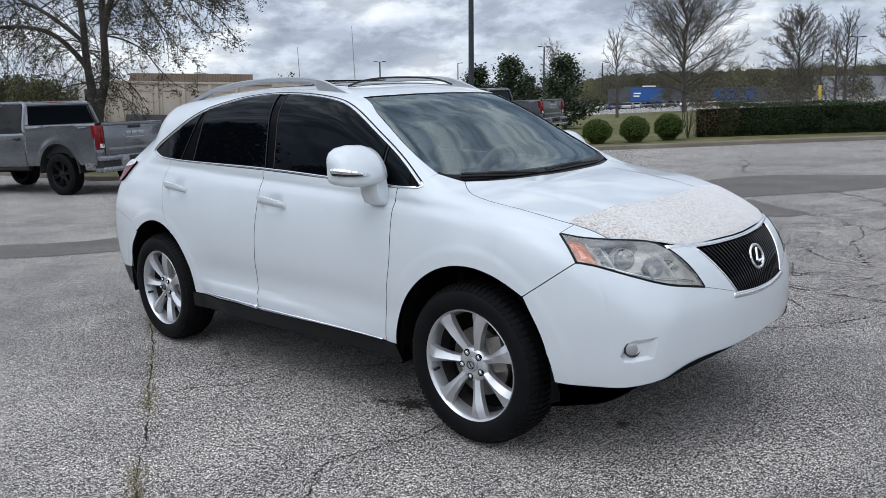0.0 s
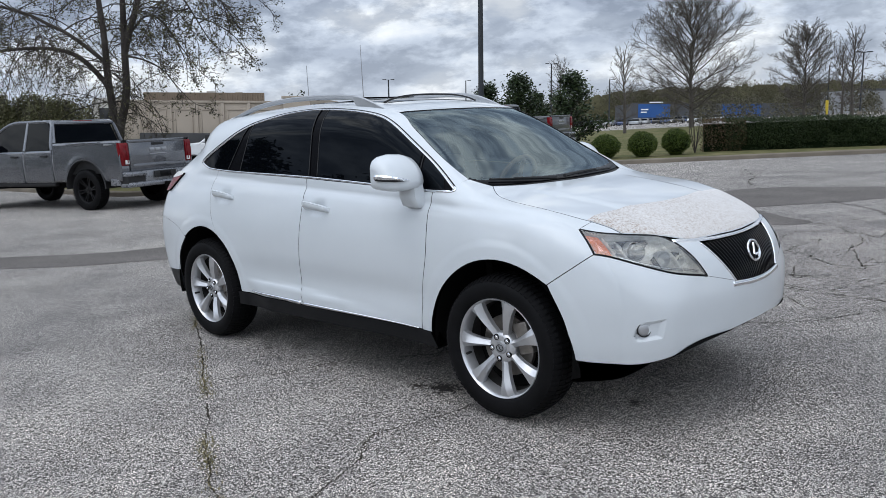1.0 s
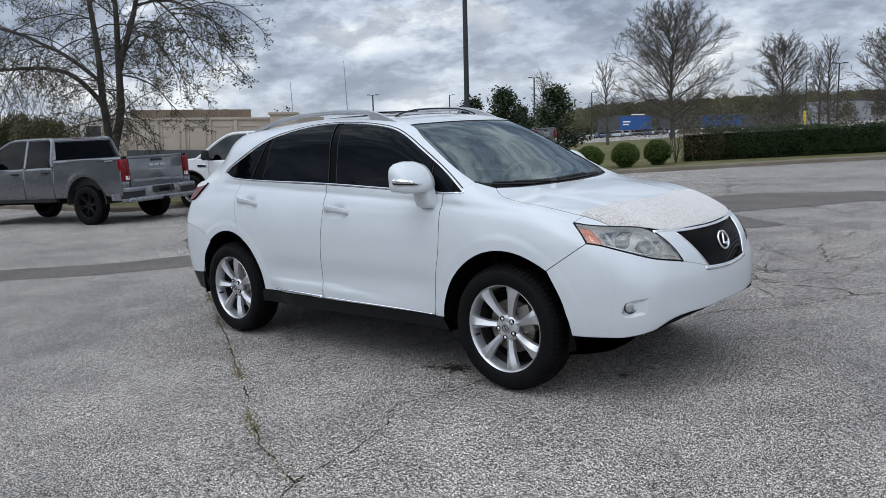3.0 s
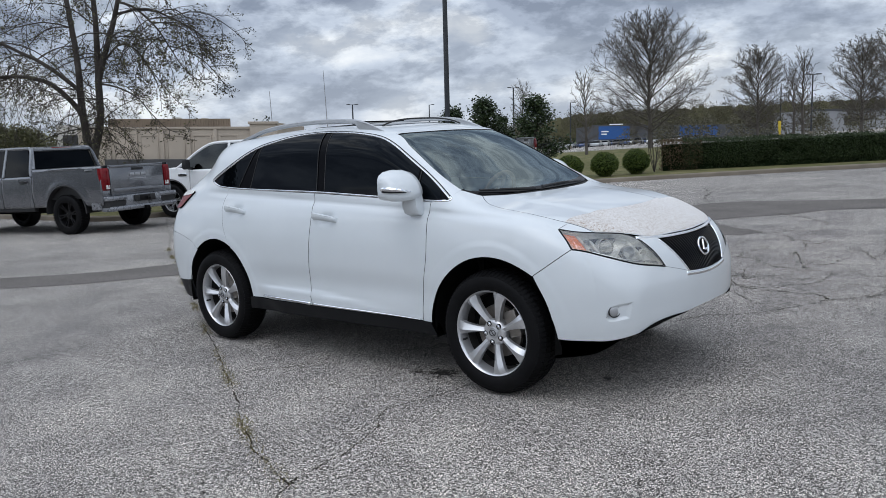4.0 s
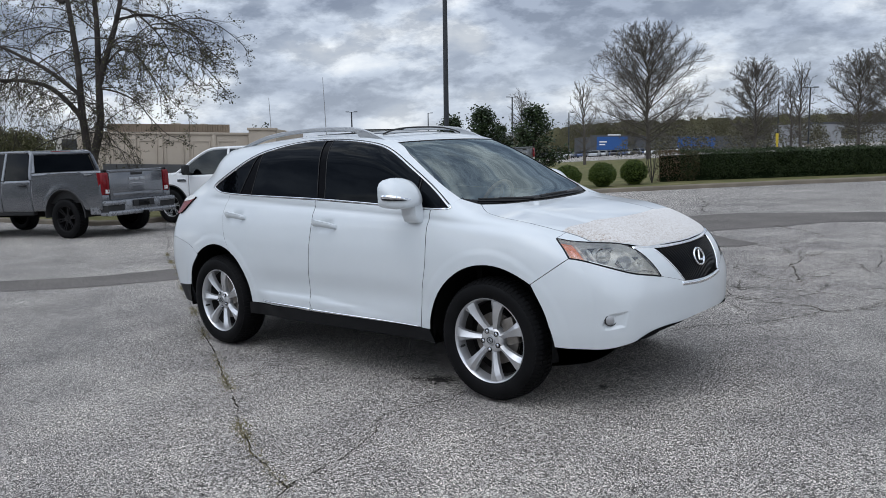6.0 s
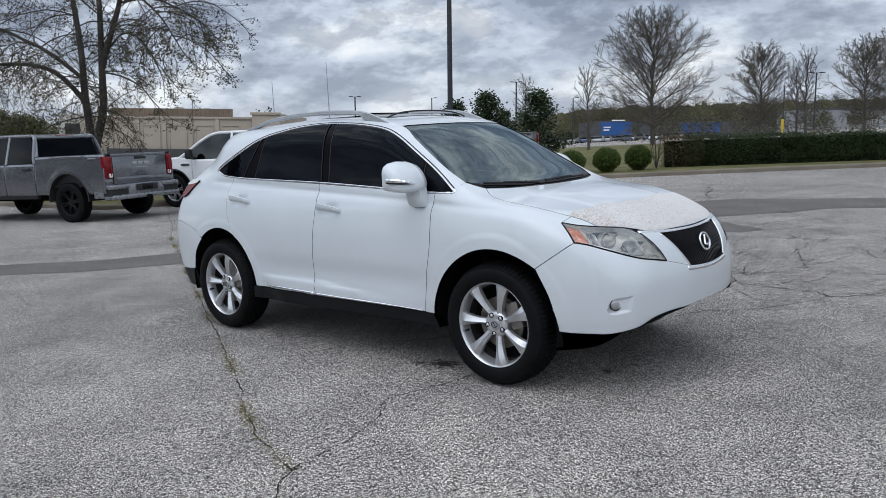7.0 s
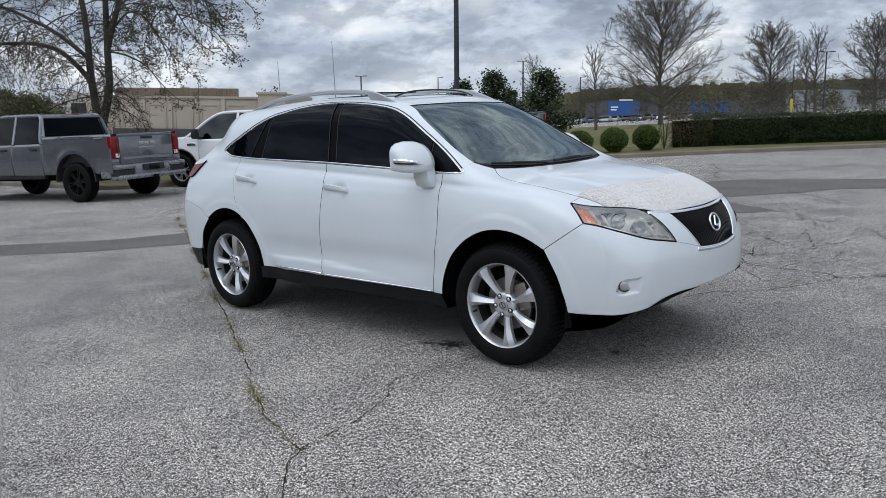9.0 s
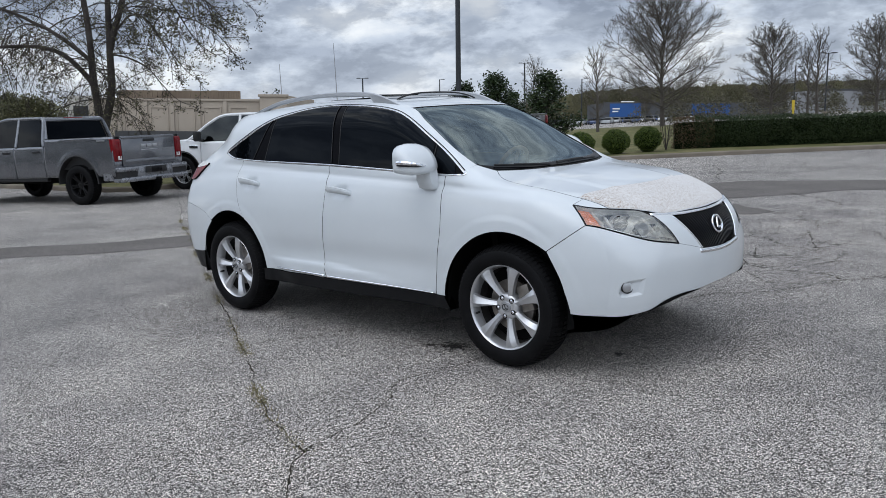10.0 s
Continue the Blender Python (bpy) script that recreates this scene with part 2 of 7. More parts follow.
def add_lathe(bm, profile, sides=32, axis="Y", centre=(0, 0, 0), closed=False):
    """Turns (radius, along) pairs round an axis."""
    rings = []
    for r, h in profile:
        ring = []
        for k in range(sides):
            a = 2 * math.pi * k / sides
            c, s = r * math.cos(a), r * math.sin(a)
            p = {"Y": (c, h, s), "Z": (c, s, h), "X": (h, c, s)}[axis]
            ring.append(bm.verts.new(Vector(p) + Vector(centre)))
        rings.append(ring)
    pairs = list(zip(rings, rings[1:])) + ([(rings[-1], rings[0])] if closed else [])
    for a, b in pairs:
        for k in range(sides):
            bm.faces.new((a[k], a[(k + 1) % sides], b[(k + 1) % sides], b[k]))
    return rings


def lathe(profile, sides=32, axis="Y", centre=(0, 0, 0), caps=True, closed=False):
    bm = bmesh.new()
    rings = add_lathe(bm, profile, sides, axis, centre, closed)
    if caps and not closed:
        bm.faces.new(rings[0][::-1]), bm.faces.new(rings[-1])
    return bm


def spline(points, n):
    """n points of a Catmull-Rom curve through points, evenly spaced along it."""
    p = [np.array(q, float) for q in points]
    p = [2 * p[0] - p[1]] + p + [2 * p[-1] - p[-2]]
    out = []
    for a, b, c, d in zip(p, p[1:], p[2:], p[3:]):
        for t in np.linspace(0, 1, 24, endpoint=False):
            out.append(0.5 * (2 * b + (c - a) * t + (2 * a - 5 * b + 4 * c - d) * t * t + (3 * b - a - 3 * c + d) * t ** 3))
    out = np.array(out + [p[-2]])
    s = np.concatenate([[0], np.cumsum(np.linalg.norm(np.diff(out, axis=0), axis=1))])
    k = np.linspace(0, s[-1], n)
    return np.stack([np.interp(k, s, out[:, i]) for i in range(out.shape[1])], 1)

# ---------------------------------------------------------------- ground, strips, kerbs, verges
def sheet(name, outline, z, material, label, category="ground", depth=0.0):
    bm = bmesh.new()
    f = bm.faces.new([bm.verts.new((x, y, z)) for x, y in outline])
    if depth:
        r = bmesh.ops.extrude_face_region(bm, geom=[f])
        bmesh.ops.translate(bm, vec=(0, 0, -depth), verts=[v for v in r["geom"] if isinstance(v, bmesh.types.BMVert)])
    return tagged(part(name, bm, material, smooth=False), label, category, kind="structure")


def fall(x, y):
    """The land drops gently beyond the verge."""
    f = -0.667 * (x - 2.70) + 0.745 * (y + 4.415)
    return -0.012 * min(max(0.0, f - 64), 330)


gv, gf = [], []
for i, f in enumerate((-2500, 64, 394, 2500)):
    for r in (-2500, 2500):
        gx, gy = 2.70 - 0.667 * f + 0.745 * r, -4.415 + 0.745 * f + 0.667 * r
        gv.append((gx, gy, fall(gx, gy)))
    if i:
        gf.append((2 * i - 2, 2 * i - 1, 2 * i + 1, 2 * i))
tagged(mesh_object("ground", gv, gf, asphalt, False), "weathered grey asphalt parking lot with pale aggregate", "ground", kind="structure")


def ragged(points, n, rough, seed):
    rnd = random.Random(seed)
    return [(x + rnd.uniform(-rough, rough), y + rnd.uniform(-rough, rough)) for x, y in spline(points, n)]


# a dark resurfaced trench crossing the lot behind the car
sheet("pavement_strip", ragged([(-9.6, -1.7), (-8.9, -0.45), (-7.95, 0.45), (-7.4, 1.45), (-5.8, 4.6), (-4.2, 8.2), (-3.3, 10.5), (-1.95, 11.05), (-0.6, 11.45), (6, 13.2), (20, 17)], 90, 0.03, 3)
      + ragged([(20, 14.5), (6, 11.4), (-0.25, 9.75), (-1.25, 8.7), (-2.2, 7.75), (-4.2, 4.2), (-6.4, 0.9), (-7.1, -0.1), (-7.95, -0.9), (-8.6, -2.2)], 90, 0.03, 4), 0.004, new_asphalt,
      "dark resurfaced asphalt trench strip across the lot", "pavement")
sheet("pavement_strip", ragged([(-2.1, 7.45), (-1.55, 6.95), (-0.95, 6.45), (-1.3, 6.05), (-1.9, 6.2), (-2.9, 6.6), (-2.1, 7.45)], 40, 0.03, 5)[:-1], 0.005, new_asphalt,
      "small dark asphalt patch beside the trench strip", "pavement")


def kerb(path, label, height=0.13, width=0.16, closed=False):
    """A rolled concrete kerb along a path; the lot lies on the path's right."""
    pts = [Vector((x, y, 0)) for x, y in path]
    prof = [(0.0, 0.0), (0.005, height - 0.03), (0.03, height), (width, height), (width, 0.0)]
    bm = bmesh.new()
    rows = []
    for i, p in enumerate(pts):
        d = (pts[min(i + 1, len(pts) - 1)] - pts[max(i - 1, 0)]).normalized()
        nrm = Vector((-d.y, d.x, 0))
        rows.append([bm.verts.new(p + nrm * a + Vector((0, 0, h))) for a, h in prof])
    for a, b in zip(rows, rows[1:]):
        for k in range(len(prof) - 1):
            bm.faces.new((a[k], b[k], b[k + 1], a[k + 1]))
    bm.faces.new(rows[0]), bm.faces.new(rows[-1][::-1])
    return tagged(part("kerb", bm, concrete, sharp=30), label, "kerb", kind="structure")


KERB_R = spline([(34, 39), (20, 33.5), (8, 27.4), (-2.76, 21.25), (-6.3, 18.9), (-8.8, 16.95), (-13, 13.9), (-17.2, 11.4)], 60)[::-1]
kerb(KERB_R[::-1][::-1], "tan concrete kerb along the grass verge")
inner = [(x - 0.09, y + 0.125) for x, y in KERB_R]
sheet("grass_verge", [tuple(p) for p in inner] + [(70, 75), (63, 138), (-48.8, 38.1), (-34, 30)], 0.122, grass_mat, "patchy spring grass verge behind the kerb", "grass")
ISLAND = spline([(-60, 3.6), (-30, 4.5), (-19, 4.9), (-17.2, 5.1), (-16.5, 5.7), (-16.4, 7.0), (-16.5, 10.5), (-16.8, 14)], 50)
kerb(ISLAND, "tan concrete kerb round the tree island")
sheet("grass_island", [(x - 0.1, y + 0.1) for x, y in ISLAND] + [(-60, 24)], 0.122, grass_mat, "tree island with patchy grass", "grass")


def crack(path, width, seed, n=70):
    """A wandering crack: a thin ragged ribbon of dirt in the joint."""
    rnd = random.Random(seed)
    pts = spline(path, n)
    vs, fs = [], []
    for i, (x, y) in enumerate(pts):
        d = pts[min(i + 1, n - 1)] - pts[max(i - 1, 0)]
        nx, ny = -d[1] / np.hypot(*d), d[0] / np.hypot(*d)
        off = width * (2.2 * noise.noise(Vector((i * 0.11, seed, 0))) + 1.6 * noise.noise(Vector((i * 0.45, seed, 5))) + rnd.uniform(-0.4, 0.4))
        w = width * (0.40 + 0.75 * noise.noise(Vector((i * 0.09, seed, 9))) + 0.35 * noise.noise(Vector((i * 0.31, seed, 2))) + rnd.uniform(-0.2, 0.2))
        w = max(w, width * 0.05)
        for s in (-1, 1):
            vs.append((x + nx * (off + s * w), y + ny * (off + s * w), 0.0045))
        if i:
            fs.append((2 * i - 2, 2 * i - 1, 2 * i + 1, 2 * i))
    return tagged(mesh_object("pavement_crack", vs, fs, crack_dirt), "dark dirt-filled crack in the asphalt", "crack", kind="structure")


MAIN_CRACK = [(-16.2, 6.3), (-13.10, 4.52), (-11.25, 3.52), (-9.06, 2.23), (-7.62, 1.51), (-5.02, 0.15), (-3.78, -0.49), (-3.08, -0.86), (-2.66, -1.06), (-2.24, -1.29), (-1.73, -1.56), (-1.26, -1.81), (-0.98, -1.99), (-0.76, -2.10), (-0.59, -2.19), (-0.34, -2.28), (-0.14, -2.36), (-0.03, -2.39), (0.01, -2.47), (0.15, -2.62), (0.5, -2.9), (1.1, -3.5)]
crack(MAIN_CRACK, 0.008, 1, 900)
crack([(-1.77, -1.54), (-1.75, -1.36), (-1.63, -1.21), (-1.54, -1.09), (-1.47, -0.83), (-1.31, -0.58), (-1.06, -0.31), (-0.7, 0.4)], 0.0095, 2, 260)
crack([(-0.03, -2.39), (-0.07, -2.30), (-0.07, -2.22), (-0.08, -2.06), (-0.14, -1.85), (-0.20, -1.68), (-0.35, -1.48), (-0.36, -1.38), (-0.31, -1.20), (-0.26, -0.99), (-0.23, -0.76), (-0.1, -0.4)], 0.0085, 3, 260)
crack([(-5.3, 14.9), (-5.17, 14.55), (-4.27, 12.87), (-4.06, 12.02), (-3.58, 10.99)], 0.032, 4, 110)
for k, (pth, wide_) in enumerate([([(-0.03, 2.77), (0.34, 2.62), (0.77, 2.60), (0.95, 2.45), (1.16, 2.62), (1.28, 2.84), (1.7, 3.4)], 0.016), ([(0.17, 1.22), (0.26, 1.45), (0.46, 1.61), (0.61, 1.76), (0.79, 2.07), (0.87, 2.24), (0.95, 2.43)], 0.013), ([(-0.19, 3.64), (0.01, 3.09), (0.09, 3.26), (0.32, 3.38)], 0.013),
                                  ([(-0.27, 4.21), (0.07, 3.84), (0.26, 3.85), (0.45, 4.02), (0.55, 4.58)], 0.016), ([(-0.08, 4.97), (0.26, 4.04), (0.40, 3.73)], 0.012), ([(-1.29, 8.57), (-0.90, 8.25), (-0.47, 7.68), (-0.43, 7.41)], 0.024), ([(-0.92, 6.30), (-0.68, 6.71), (-0.53, 7.23)], 0.018), ([(-1.25, 8.58), (-1.52, 8.87)], 0.03),
                                  ([(-0.47, 5.59), (-0.27, 5.83), (-0.01, 5.60), (0.00, 6.04)], 0.018), ([(0.43, 5.19), (0.59, 5.12), (0.78, 4.68), (0.91, 4.62)], 0.016), ([(0.57, 2.98), (0.66, 3.18), (0.65, 3.67)], 0.012), ([(0.16, 2.42), (0.47, 2.09), (0.73, 2.13)], 0.010),
                                  ([(1.3, 5.6), (1.9, 5.2), (2.6, 5.5)], 0.016), ([(1.6, 3.4), (2.4, 4.0), (2.2, 5.5)], 0.016)]):
    crack(pth, wide_, 10 + k, 160)
# a net of fine cracks over the worn lane beside the car's nose
rnd = random.Random(31)
node = {}
for i in range(9):
    for j in range(8):
        node[i, j] = (-0.9 + (i + rnd.uniform(-0.36, 0.36)) * 0.42, 2.6 + (j + rnd.uniform(-0.36, 0.36)) * 0.52)
for (i, j), a in node.items():
    for b in (node.get((i + 1, j)), node.get((i, j + 1))):
        if b and rnd.random() < 0.62:
            mid_ = ((a[0] + b[0]) / 2 + rnd.uniform(-0.05, 0.05), (a[1] + b[1]) / 2 + rnd.uniform(-0.05, 0.05))
            crack([a, mid_, b], 0.010, 40 + i * 8 + j, 30)


def blot(x, y, r, seed):
    """An oil stain: a soft-edged cluster of small dark blots soaked into the stones."""
    rnd = random.Random(seed)
    vs, fs = [], []
    for k in range(int(60 + 2400 * r)):
        a, d = rnd.uniform(0, 6.283), abs(rnd.gauss(0, 0.5)) * r
        cx, cy, q = x + d * math.cos(a) * 1.3, y + d * math.sin(a), r * rnd.uniform(0.03, 0.10)
        n0 = len(vs)
        z = 0.003 + 0.00001 * k
        vs += [(cx + q * rnd.uniform(0.6, 1.2) * math.cos(t), cy + q * rnd.uniform(0.6, 1.2) * math.sin(t), z) for t in np.linspace(0, 6.283, 8)[:-1]]
        fs.append(tuple(range(n0, n0 + 7)))
    tagged(mesh_object("oil_stain", vs, fs, oil_mat), "dark oil stain soaked into the asphalt", "stain", kind="structure")


blot(-0.55, -0.74, 0.11, 1), blot(-0.70, -0.80, 0.05, 2), blot(0.42, -0.33, 0.06, 3), blot(0.30, -0.45, 0.025, 4), blot(0.5, -0.12, 0.03, 5), blot(-2.1, -0.85, 0.035, 6), blot(0.12, -0.55, 0.02, 7), blot(0.47, -0.2, 0.02, 8)

# ---------------------------------------------------------------- the SUV's skin as one smooth solid
# x forward from the front axle, y to its left, z up from the ground
def curve(pts):
    xs, ys = np.array([p[0] for p in pts], float), np.array([p[1] for p in pts], float)
    d = np.diff(ys) / np.diff(xs)
    m = np.concatenate([[d[0]], (d[1:] + d[:-1]) / 2, [d[-1]]])

    def f(x):
        x = np.clip(x, xs[0], xs[-1])
        i = np.clip(np.searchsorted(xs, x) - 1, 0, len(xs) - 2)
        h = xs[i + 1] - xs[i]
        t = (x - xs[i]) / h
        return ((1 + 2 * t) * (1 - t) ** 2 * ys[i] + t * (1 - t) ** 2 * h * m[i] + t * t * (3 - 2 * t) * ys[i + 1] + t * t * (t - 1) * h * m[i + 1])
    return f


plan_w = curve([(-4.0, 0.755), (-3.6, 0.822), (-3.2, 0.898), (-2.74, 0.934), (-2.2, 0.924), (-1.4, 0.9185), (-0.6, 0.918), (0.0, 0.932), (0.4, 0.925), (0.8, 0.89), (1.0, 0.87)])
side_in = curve([(0.15, 0.05), (0.28, 0.03), (0.40, 0.012), (0.52, 0.004), (0.70, 0.0), (0.86, 0.010), (0.97, 0.035), (1.06, 0.066), (1.13, 0.0975), (1.22, 0.127), (1.35, 0.1695), (1.50, 0.221), (1.60, 0.259), (1.75, 0.34)])
top_z = curve([(-4.0, 1.16), (-3.8, 1.30), (-3.55, 1.475), (-3.3, 1.545), (-3.0, 1.595), (-2.5, 1.640), (-2.0, 1.660), (-1.6, 1.655), (-1.25, 1.632), (-1.0, 1.585), (-0.75, 1.470), (-0.45, 1.292), (-0.22, 1.165), (-0.05, 1.112), (0.2, 1.070), (0.45, 1.020), (0.7, 0.945), (0.85, 0.870), (1.0, 0.76)])
crown = curve([(-4.0, 0.10), (-3.0, 0.10), (-1.6, 0.09), (-1.0, 0.10), (-0.6, 0.11), (-0.3, 0.085), (0.0, 0.045), (0.5, 0.05), (0.75, 0.10), (1.0, 0.16)])
nose_x = curve([(0.10, 0.74), (0.22, 0.80), (0.32, 0.885), (0.42, 0.920), (0.54, 0.932), (0.64, 0.930), (0.70, 0.918), (0.80, 0.887), (0.90, 0.845), (1.0, 0.78), (1.2, 0.60)])
tail_x = curve([(0.20, -3.58), (0.35, -3.72), (0.55, -3.81), (0.75, -3.83), (0.95, -3.79), (1.15, -3.66), (1.35, -3.42), (1.48, -3.29), (1.60, -3.24)])


def ease(v, a, b):
    t = np.clip((v - a) / (b - a), 0, 1)
    return t * t * (3 - 2 * t)


def smax(a, b, k):
    h = np.maximum(k - np.abs(a - b), 0) / k
    return np.maximum(a, b) + h * h * k * 0.25


POCKET = [(0.776, 0.500), (0.770, 0.538), (0.750, 0.566), (0.676, 0.582), (0.690, 0.488), (0.745, 0.474), (0.768, 0.478)]


def solid(p):
    """Below zero inside the body, about the distance in metres outside it."""
    x, y, z = p[..., 0], np.abs(p[..., 1]), p[..., 2]
    mid = np.clip((x + 2.35) / 0.3, 0, 1) * np.clip((-0.35 - x) / 0.3, 0, 1)
    scallop = 0.014 * mid * np.exp(-((z - 0.56) / 0.09) ** 2)
    scallop = scallop + 0.0105 * np.exp(-((z - 1.035 + 0.055 * x) / 0.024) ** 2) * np.clip((x + 3.0) / 0.4, 0, 1) * np.clip((0.42 - x) / 0.3, 0, 1)
    for cx in (0.0, -2.74):
        scallop = scallop - 0.0035 * ease(0.535 - np.hypot(x - cx, z - 0.381), 0.0, 0.045)
    zc = 0.505 - 0.05 * ease(x, -1.6, -0.8)
    scallop = scallop - 0.018 * ease(zc - z, -0.004, 0.04) * ease(x - 0.9 * (0.5 - z), -2.28, -2.05) * ease(-x, 0.62, 1.5)
    for hx, hz in ((-1.417, 1.003), (-2.470, 1.048)):
        scallop = scallop + 0.013 * np.exp(-((x - hx) / 0.062) ** 4 - ((z - hz) / 0.040) ** 4)
    scallop = scallop + 0.20 * ease(-x, 2.80, 3.35) * ease(z, 1.12, 1.48)
    side = (y - (plan_w(x) - side_in(z) - scallop)) * 0.96
    ridge = 0.010 * ease(0.47 - 0.12 * np.clip(x, 0, 1) - y, -0.035, 0.035) * ease(x, -0.12, 0.05) * ease(0.80 - x, 0.0, 0.2)
    top = (z - (top_z(x) + ridge - crown(x) * y * y)) * 0.90
    pit = np.full(np.shape(x), -9.0)
    for (ya, za), (yb, zb) in zip(POCKET, POCKET[1:] + POCKET[:1]):
        ln = math.hypot(yb - ya, zb - za)
        pit = np.maximum(pit, ((y - ya) * (zb - za) - (z - za) * (yb - ya)) / ln)
    dent = (0.008 + 0.016 * ease(y, 0.66, 0.78)) * ease(-pit, 0.0, 0.020) * (x > 0.3)
    front = (x - (nose_x(z) - 0.30 * y * y - dent)) * 0.95
    side = side + 0.2 * dent * np.clip((x - 0.55) / 0.1, 0, 1)
    rear = ((tail_x(z) + 0.33 * y * y) - x) * 0.95
    k = 0.085 + 0.075 * np.clip((z - 1.2) / 0.3, 0, 1)
    g = smax(side, top, k)
    g = smax(g, front, 0.10 + 0.30 * np.clip((y - 0.5) / 0.3, 0, 1))
    return smax(g, rear, 0.14)


def slope(p, e=2e-3):
    g = np.stack([solid(p + np.eye(3)[i] * e) - solid(p - np.eye(3)[i] * e) for i in range(3)], -1) / (2 * e)
    return g


def settle(p, off=0.0):
    """Moves points along the slope onto the skin, or off metres out of it."""
    p = np.array(p, float)
    for _ in range(12):
        g = slope(p)
        d = solid(p) - off
        p = p - g * (d / np.maximum((g * g).sum(-1), 0.2))[..., None]
        if np.abs(d).max() < 2e-5:
            break
    return p


def skin_normal(p):
    g = slope(p)
    return g / np.linalg.norm(g, axis=-1, keepdims=True)

# ---------------------------------------------------------------- vehicle materials
pearl = Mat("pearl_white_paint", (0.80, 0.80, 0.80), 0.38, coat=0.85, coat_rough=0.04)
_f = pearl.noise(420, 2)
pearl.base(pearl.mix(pearl.ramp(pearl.noise(1.6, 4), [(0.3, (0.586, 0.622, 0.648)), (0.7, (0.624, 0.660, 0.686))]), pearl.ramp(_f, [(0.35, (0.97, 0.97, 0.97)), (0.65, (1, 1, 1))]), 1.0, "MULTIPLY"))
pearl.rough(pearl.noise(3.0, 3), 0.32, 0.44)

film = Mat("peeling_film", (0.62, 0.59, 0.56), 0.7, coat=0.1)
_n1, _n2, _n3 = film.noise(150, 4, 0.66, (0.55, 1, 1)), film.noise(2.6, 4), film.noise(44, 5)
_sp = film.ramp(_n1, [(0.40, (0.655, 0.645, 0.635)), (0.525, (0.58, 0.555, 0.53)), (0.585, (0.30, 0.20, 0.13)), (0.68, (0.16, 0.105, 0.07))])
_xyz = film.node("ShaderNodeSeparateXYZ")
film.l.new(film.coords(), _xyz.inputs[0])
_side = film.node("ShaderNodeMapRange", **{"From Min": -0.62, "From Max": 0.25, "To Min": 0.95, "To Max": 0.36})
film.l.new(_xyz.outputs["Y"], _side.inputs["Value"])
_den = film.mix(film.ramp(_n2, [(0.36, (0.55, 0.55, 0.55)), (0.58, (1, 1, 1))]), _side.outputs[0], 1.0, "MULTIPLY")
_b = film.mix((0.655, 0.645, 0.64), _sp, _den)
film.base(film.mix(_b, film.ramp(_n3, [(0.35, (0.90, 0.885, 0.87)), (0.65, (1, 1, 1))]), 1.0, "MULTIPLY")).bump(_n1, 0.25, 0.002)

tint = Mat("tinted_glass", (0.0015, 0.002, 0.003), 0.010, spec=0.085)
tint.b.inputs["Specular Tint"].default_value = (0.72, 0.86, 1.0, 1)
pillar_black = Mat("pillar_black", (0.003, 0.003, 0.004), 0.16, spec=0.04)
pillar_black.rough(pillar_black.noise(9), 0.12, 0.22)
gloss_black = Mat("gloss_black_trim", (0.007, 0.007, 0.008), 0.10, spec=0.14)
gloss_black.rough(gloss_black.noise(8), 0.06, 0.14)
black_plastic = Mat("black_plastic", (0.022, 0.022, 0.023), 0.62, spec=0.35)
black_plastic.vary(0.2, 5, 90).bump(black_plastic.noise(260, 2), 0.15, 0.001)
cladding = Mat("dark_grey_cladding", (0.006, 0.0065, 0.008), 0.42, spec=0.20).vary(0.15, 3, 50)
chrome = Mat("chrome", (0.80, 0.81, 0.83), 0.09, 1.0)
chrome.rough(chrome.noise(14), 0.05, 0.16)
satin = Mat("satin_silver", (0.48, 0.49, 0.51), 0.34, 0.75)
satin.rough(satin.noise(20), 0.28, 0.42)
alloy = Mat("alloy_silver", (0.60, 0.605, 0.62), 0.30, 0.72, coat=0.25)
alloy.vary(0.06, 6, 70)
rubber = Mat("tyre_rubber", (0.0055, 0.0055, 0.0062), 0.66, spec=0.12)
rubber.vary(0.35, 7, 60).bump(rubber.noise(90, 3), 0.15, 0.002)
# underbody black, also used as painted shade in panel gaps and recesses
under = Mat("underbody_shade_black", (0.006, 0.006, 0.006), 0.9, spec=0.1).vary(0.3, 3, 30)
dusty_shade = Mat("brake_dust_shade", (0.055, 0.052, 0.050), 0.6, 0.4).vary(0.3, 8, 60)
steel = Mat("brake_steel", (0.24, 0.22, 0.20), 0.42, 0.8).vary(0.25, 8, 60)
amber = Mat("amber_lens", (0.80, 0.20, 0.035), 0.20, coat=0.8)
amber.vary(0.2, 40, 160)
red_lens = Mat("red_lens", (0.17, 0.004, 0.008), 0.25, spec=0.25, coat=0.15)
red_lens.vary(0.3, 20, 120)
lamp_inner = Mat("lamp_reflector", (0.84, 0.84, 0.80), 0.22, 0.12)
lamp_inner.vary(0.3, 18, 60)
projector_glass = Mat("projector_lens", (0.30, 0.31, 0.31), 0.06, 0.25, coat=1.0)
projector_glass.vary(0.25, 30, 90)
cabin_dark = Mat("cabin_trim", (0.030, 0.028, 0.026), 0.8, spec=0.2).vary(0.2, 4, 60)
seat_tan = Mat("seat_leather", (0.22, 0.19, 0.15), 0.6).vary(0.15, 4, 50)
wood_rim = Mat("wheel_rim_tan", (0.36, 0.26, 0.15), 0.4).vary(0.2, 8, 50)
rail_silver = Mat("roof_rail_silver", (0.42, 0.435, 0.455), 0.36, 0.55).vary(0.06, 4, 50)


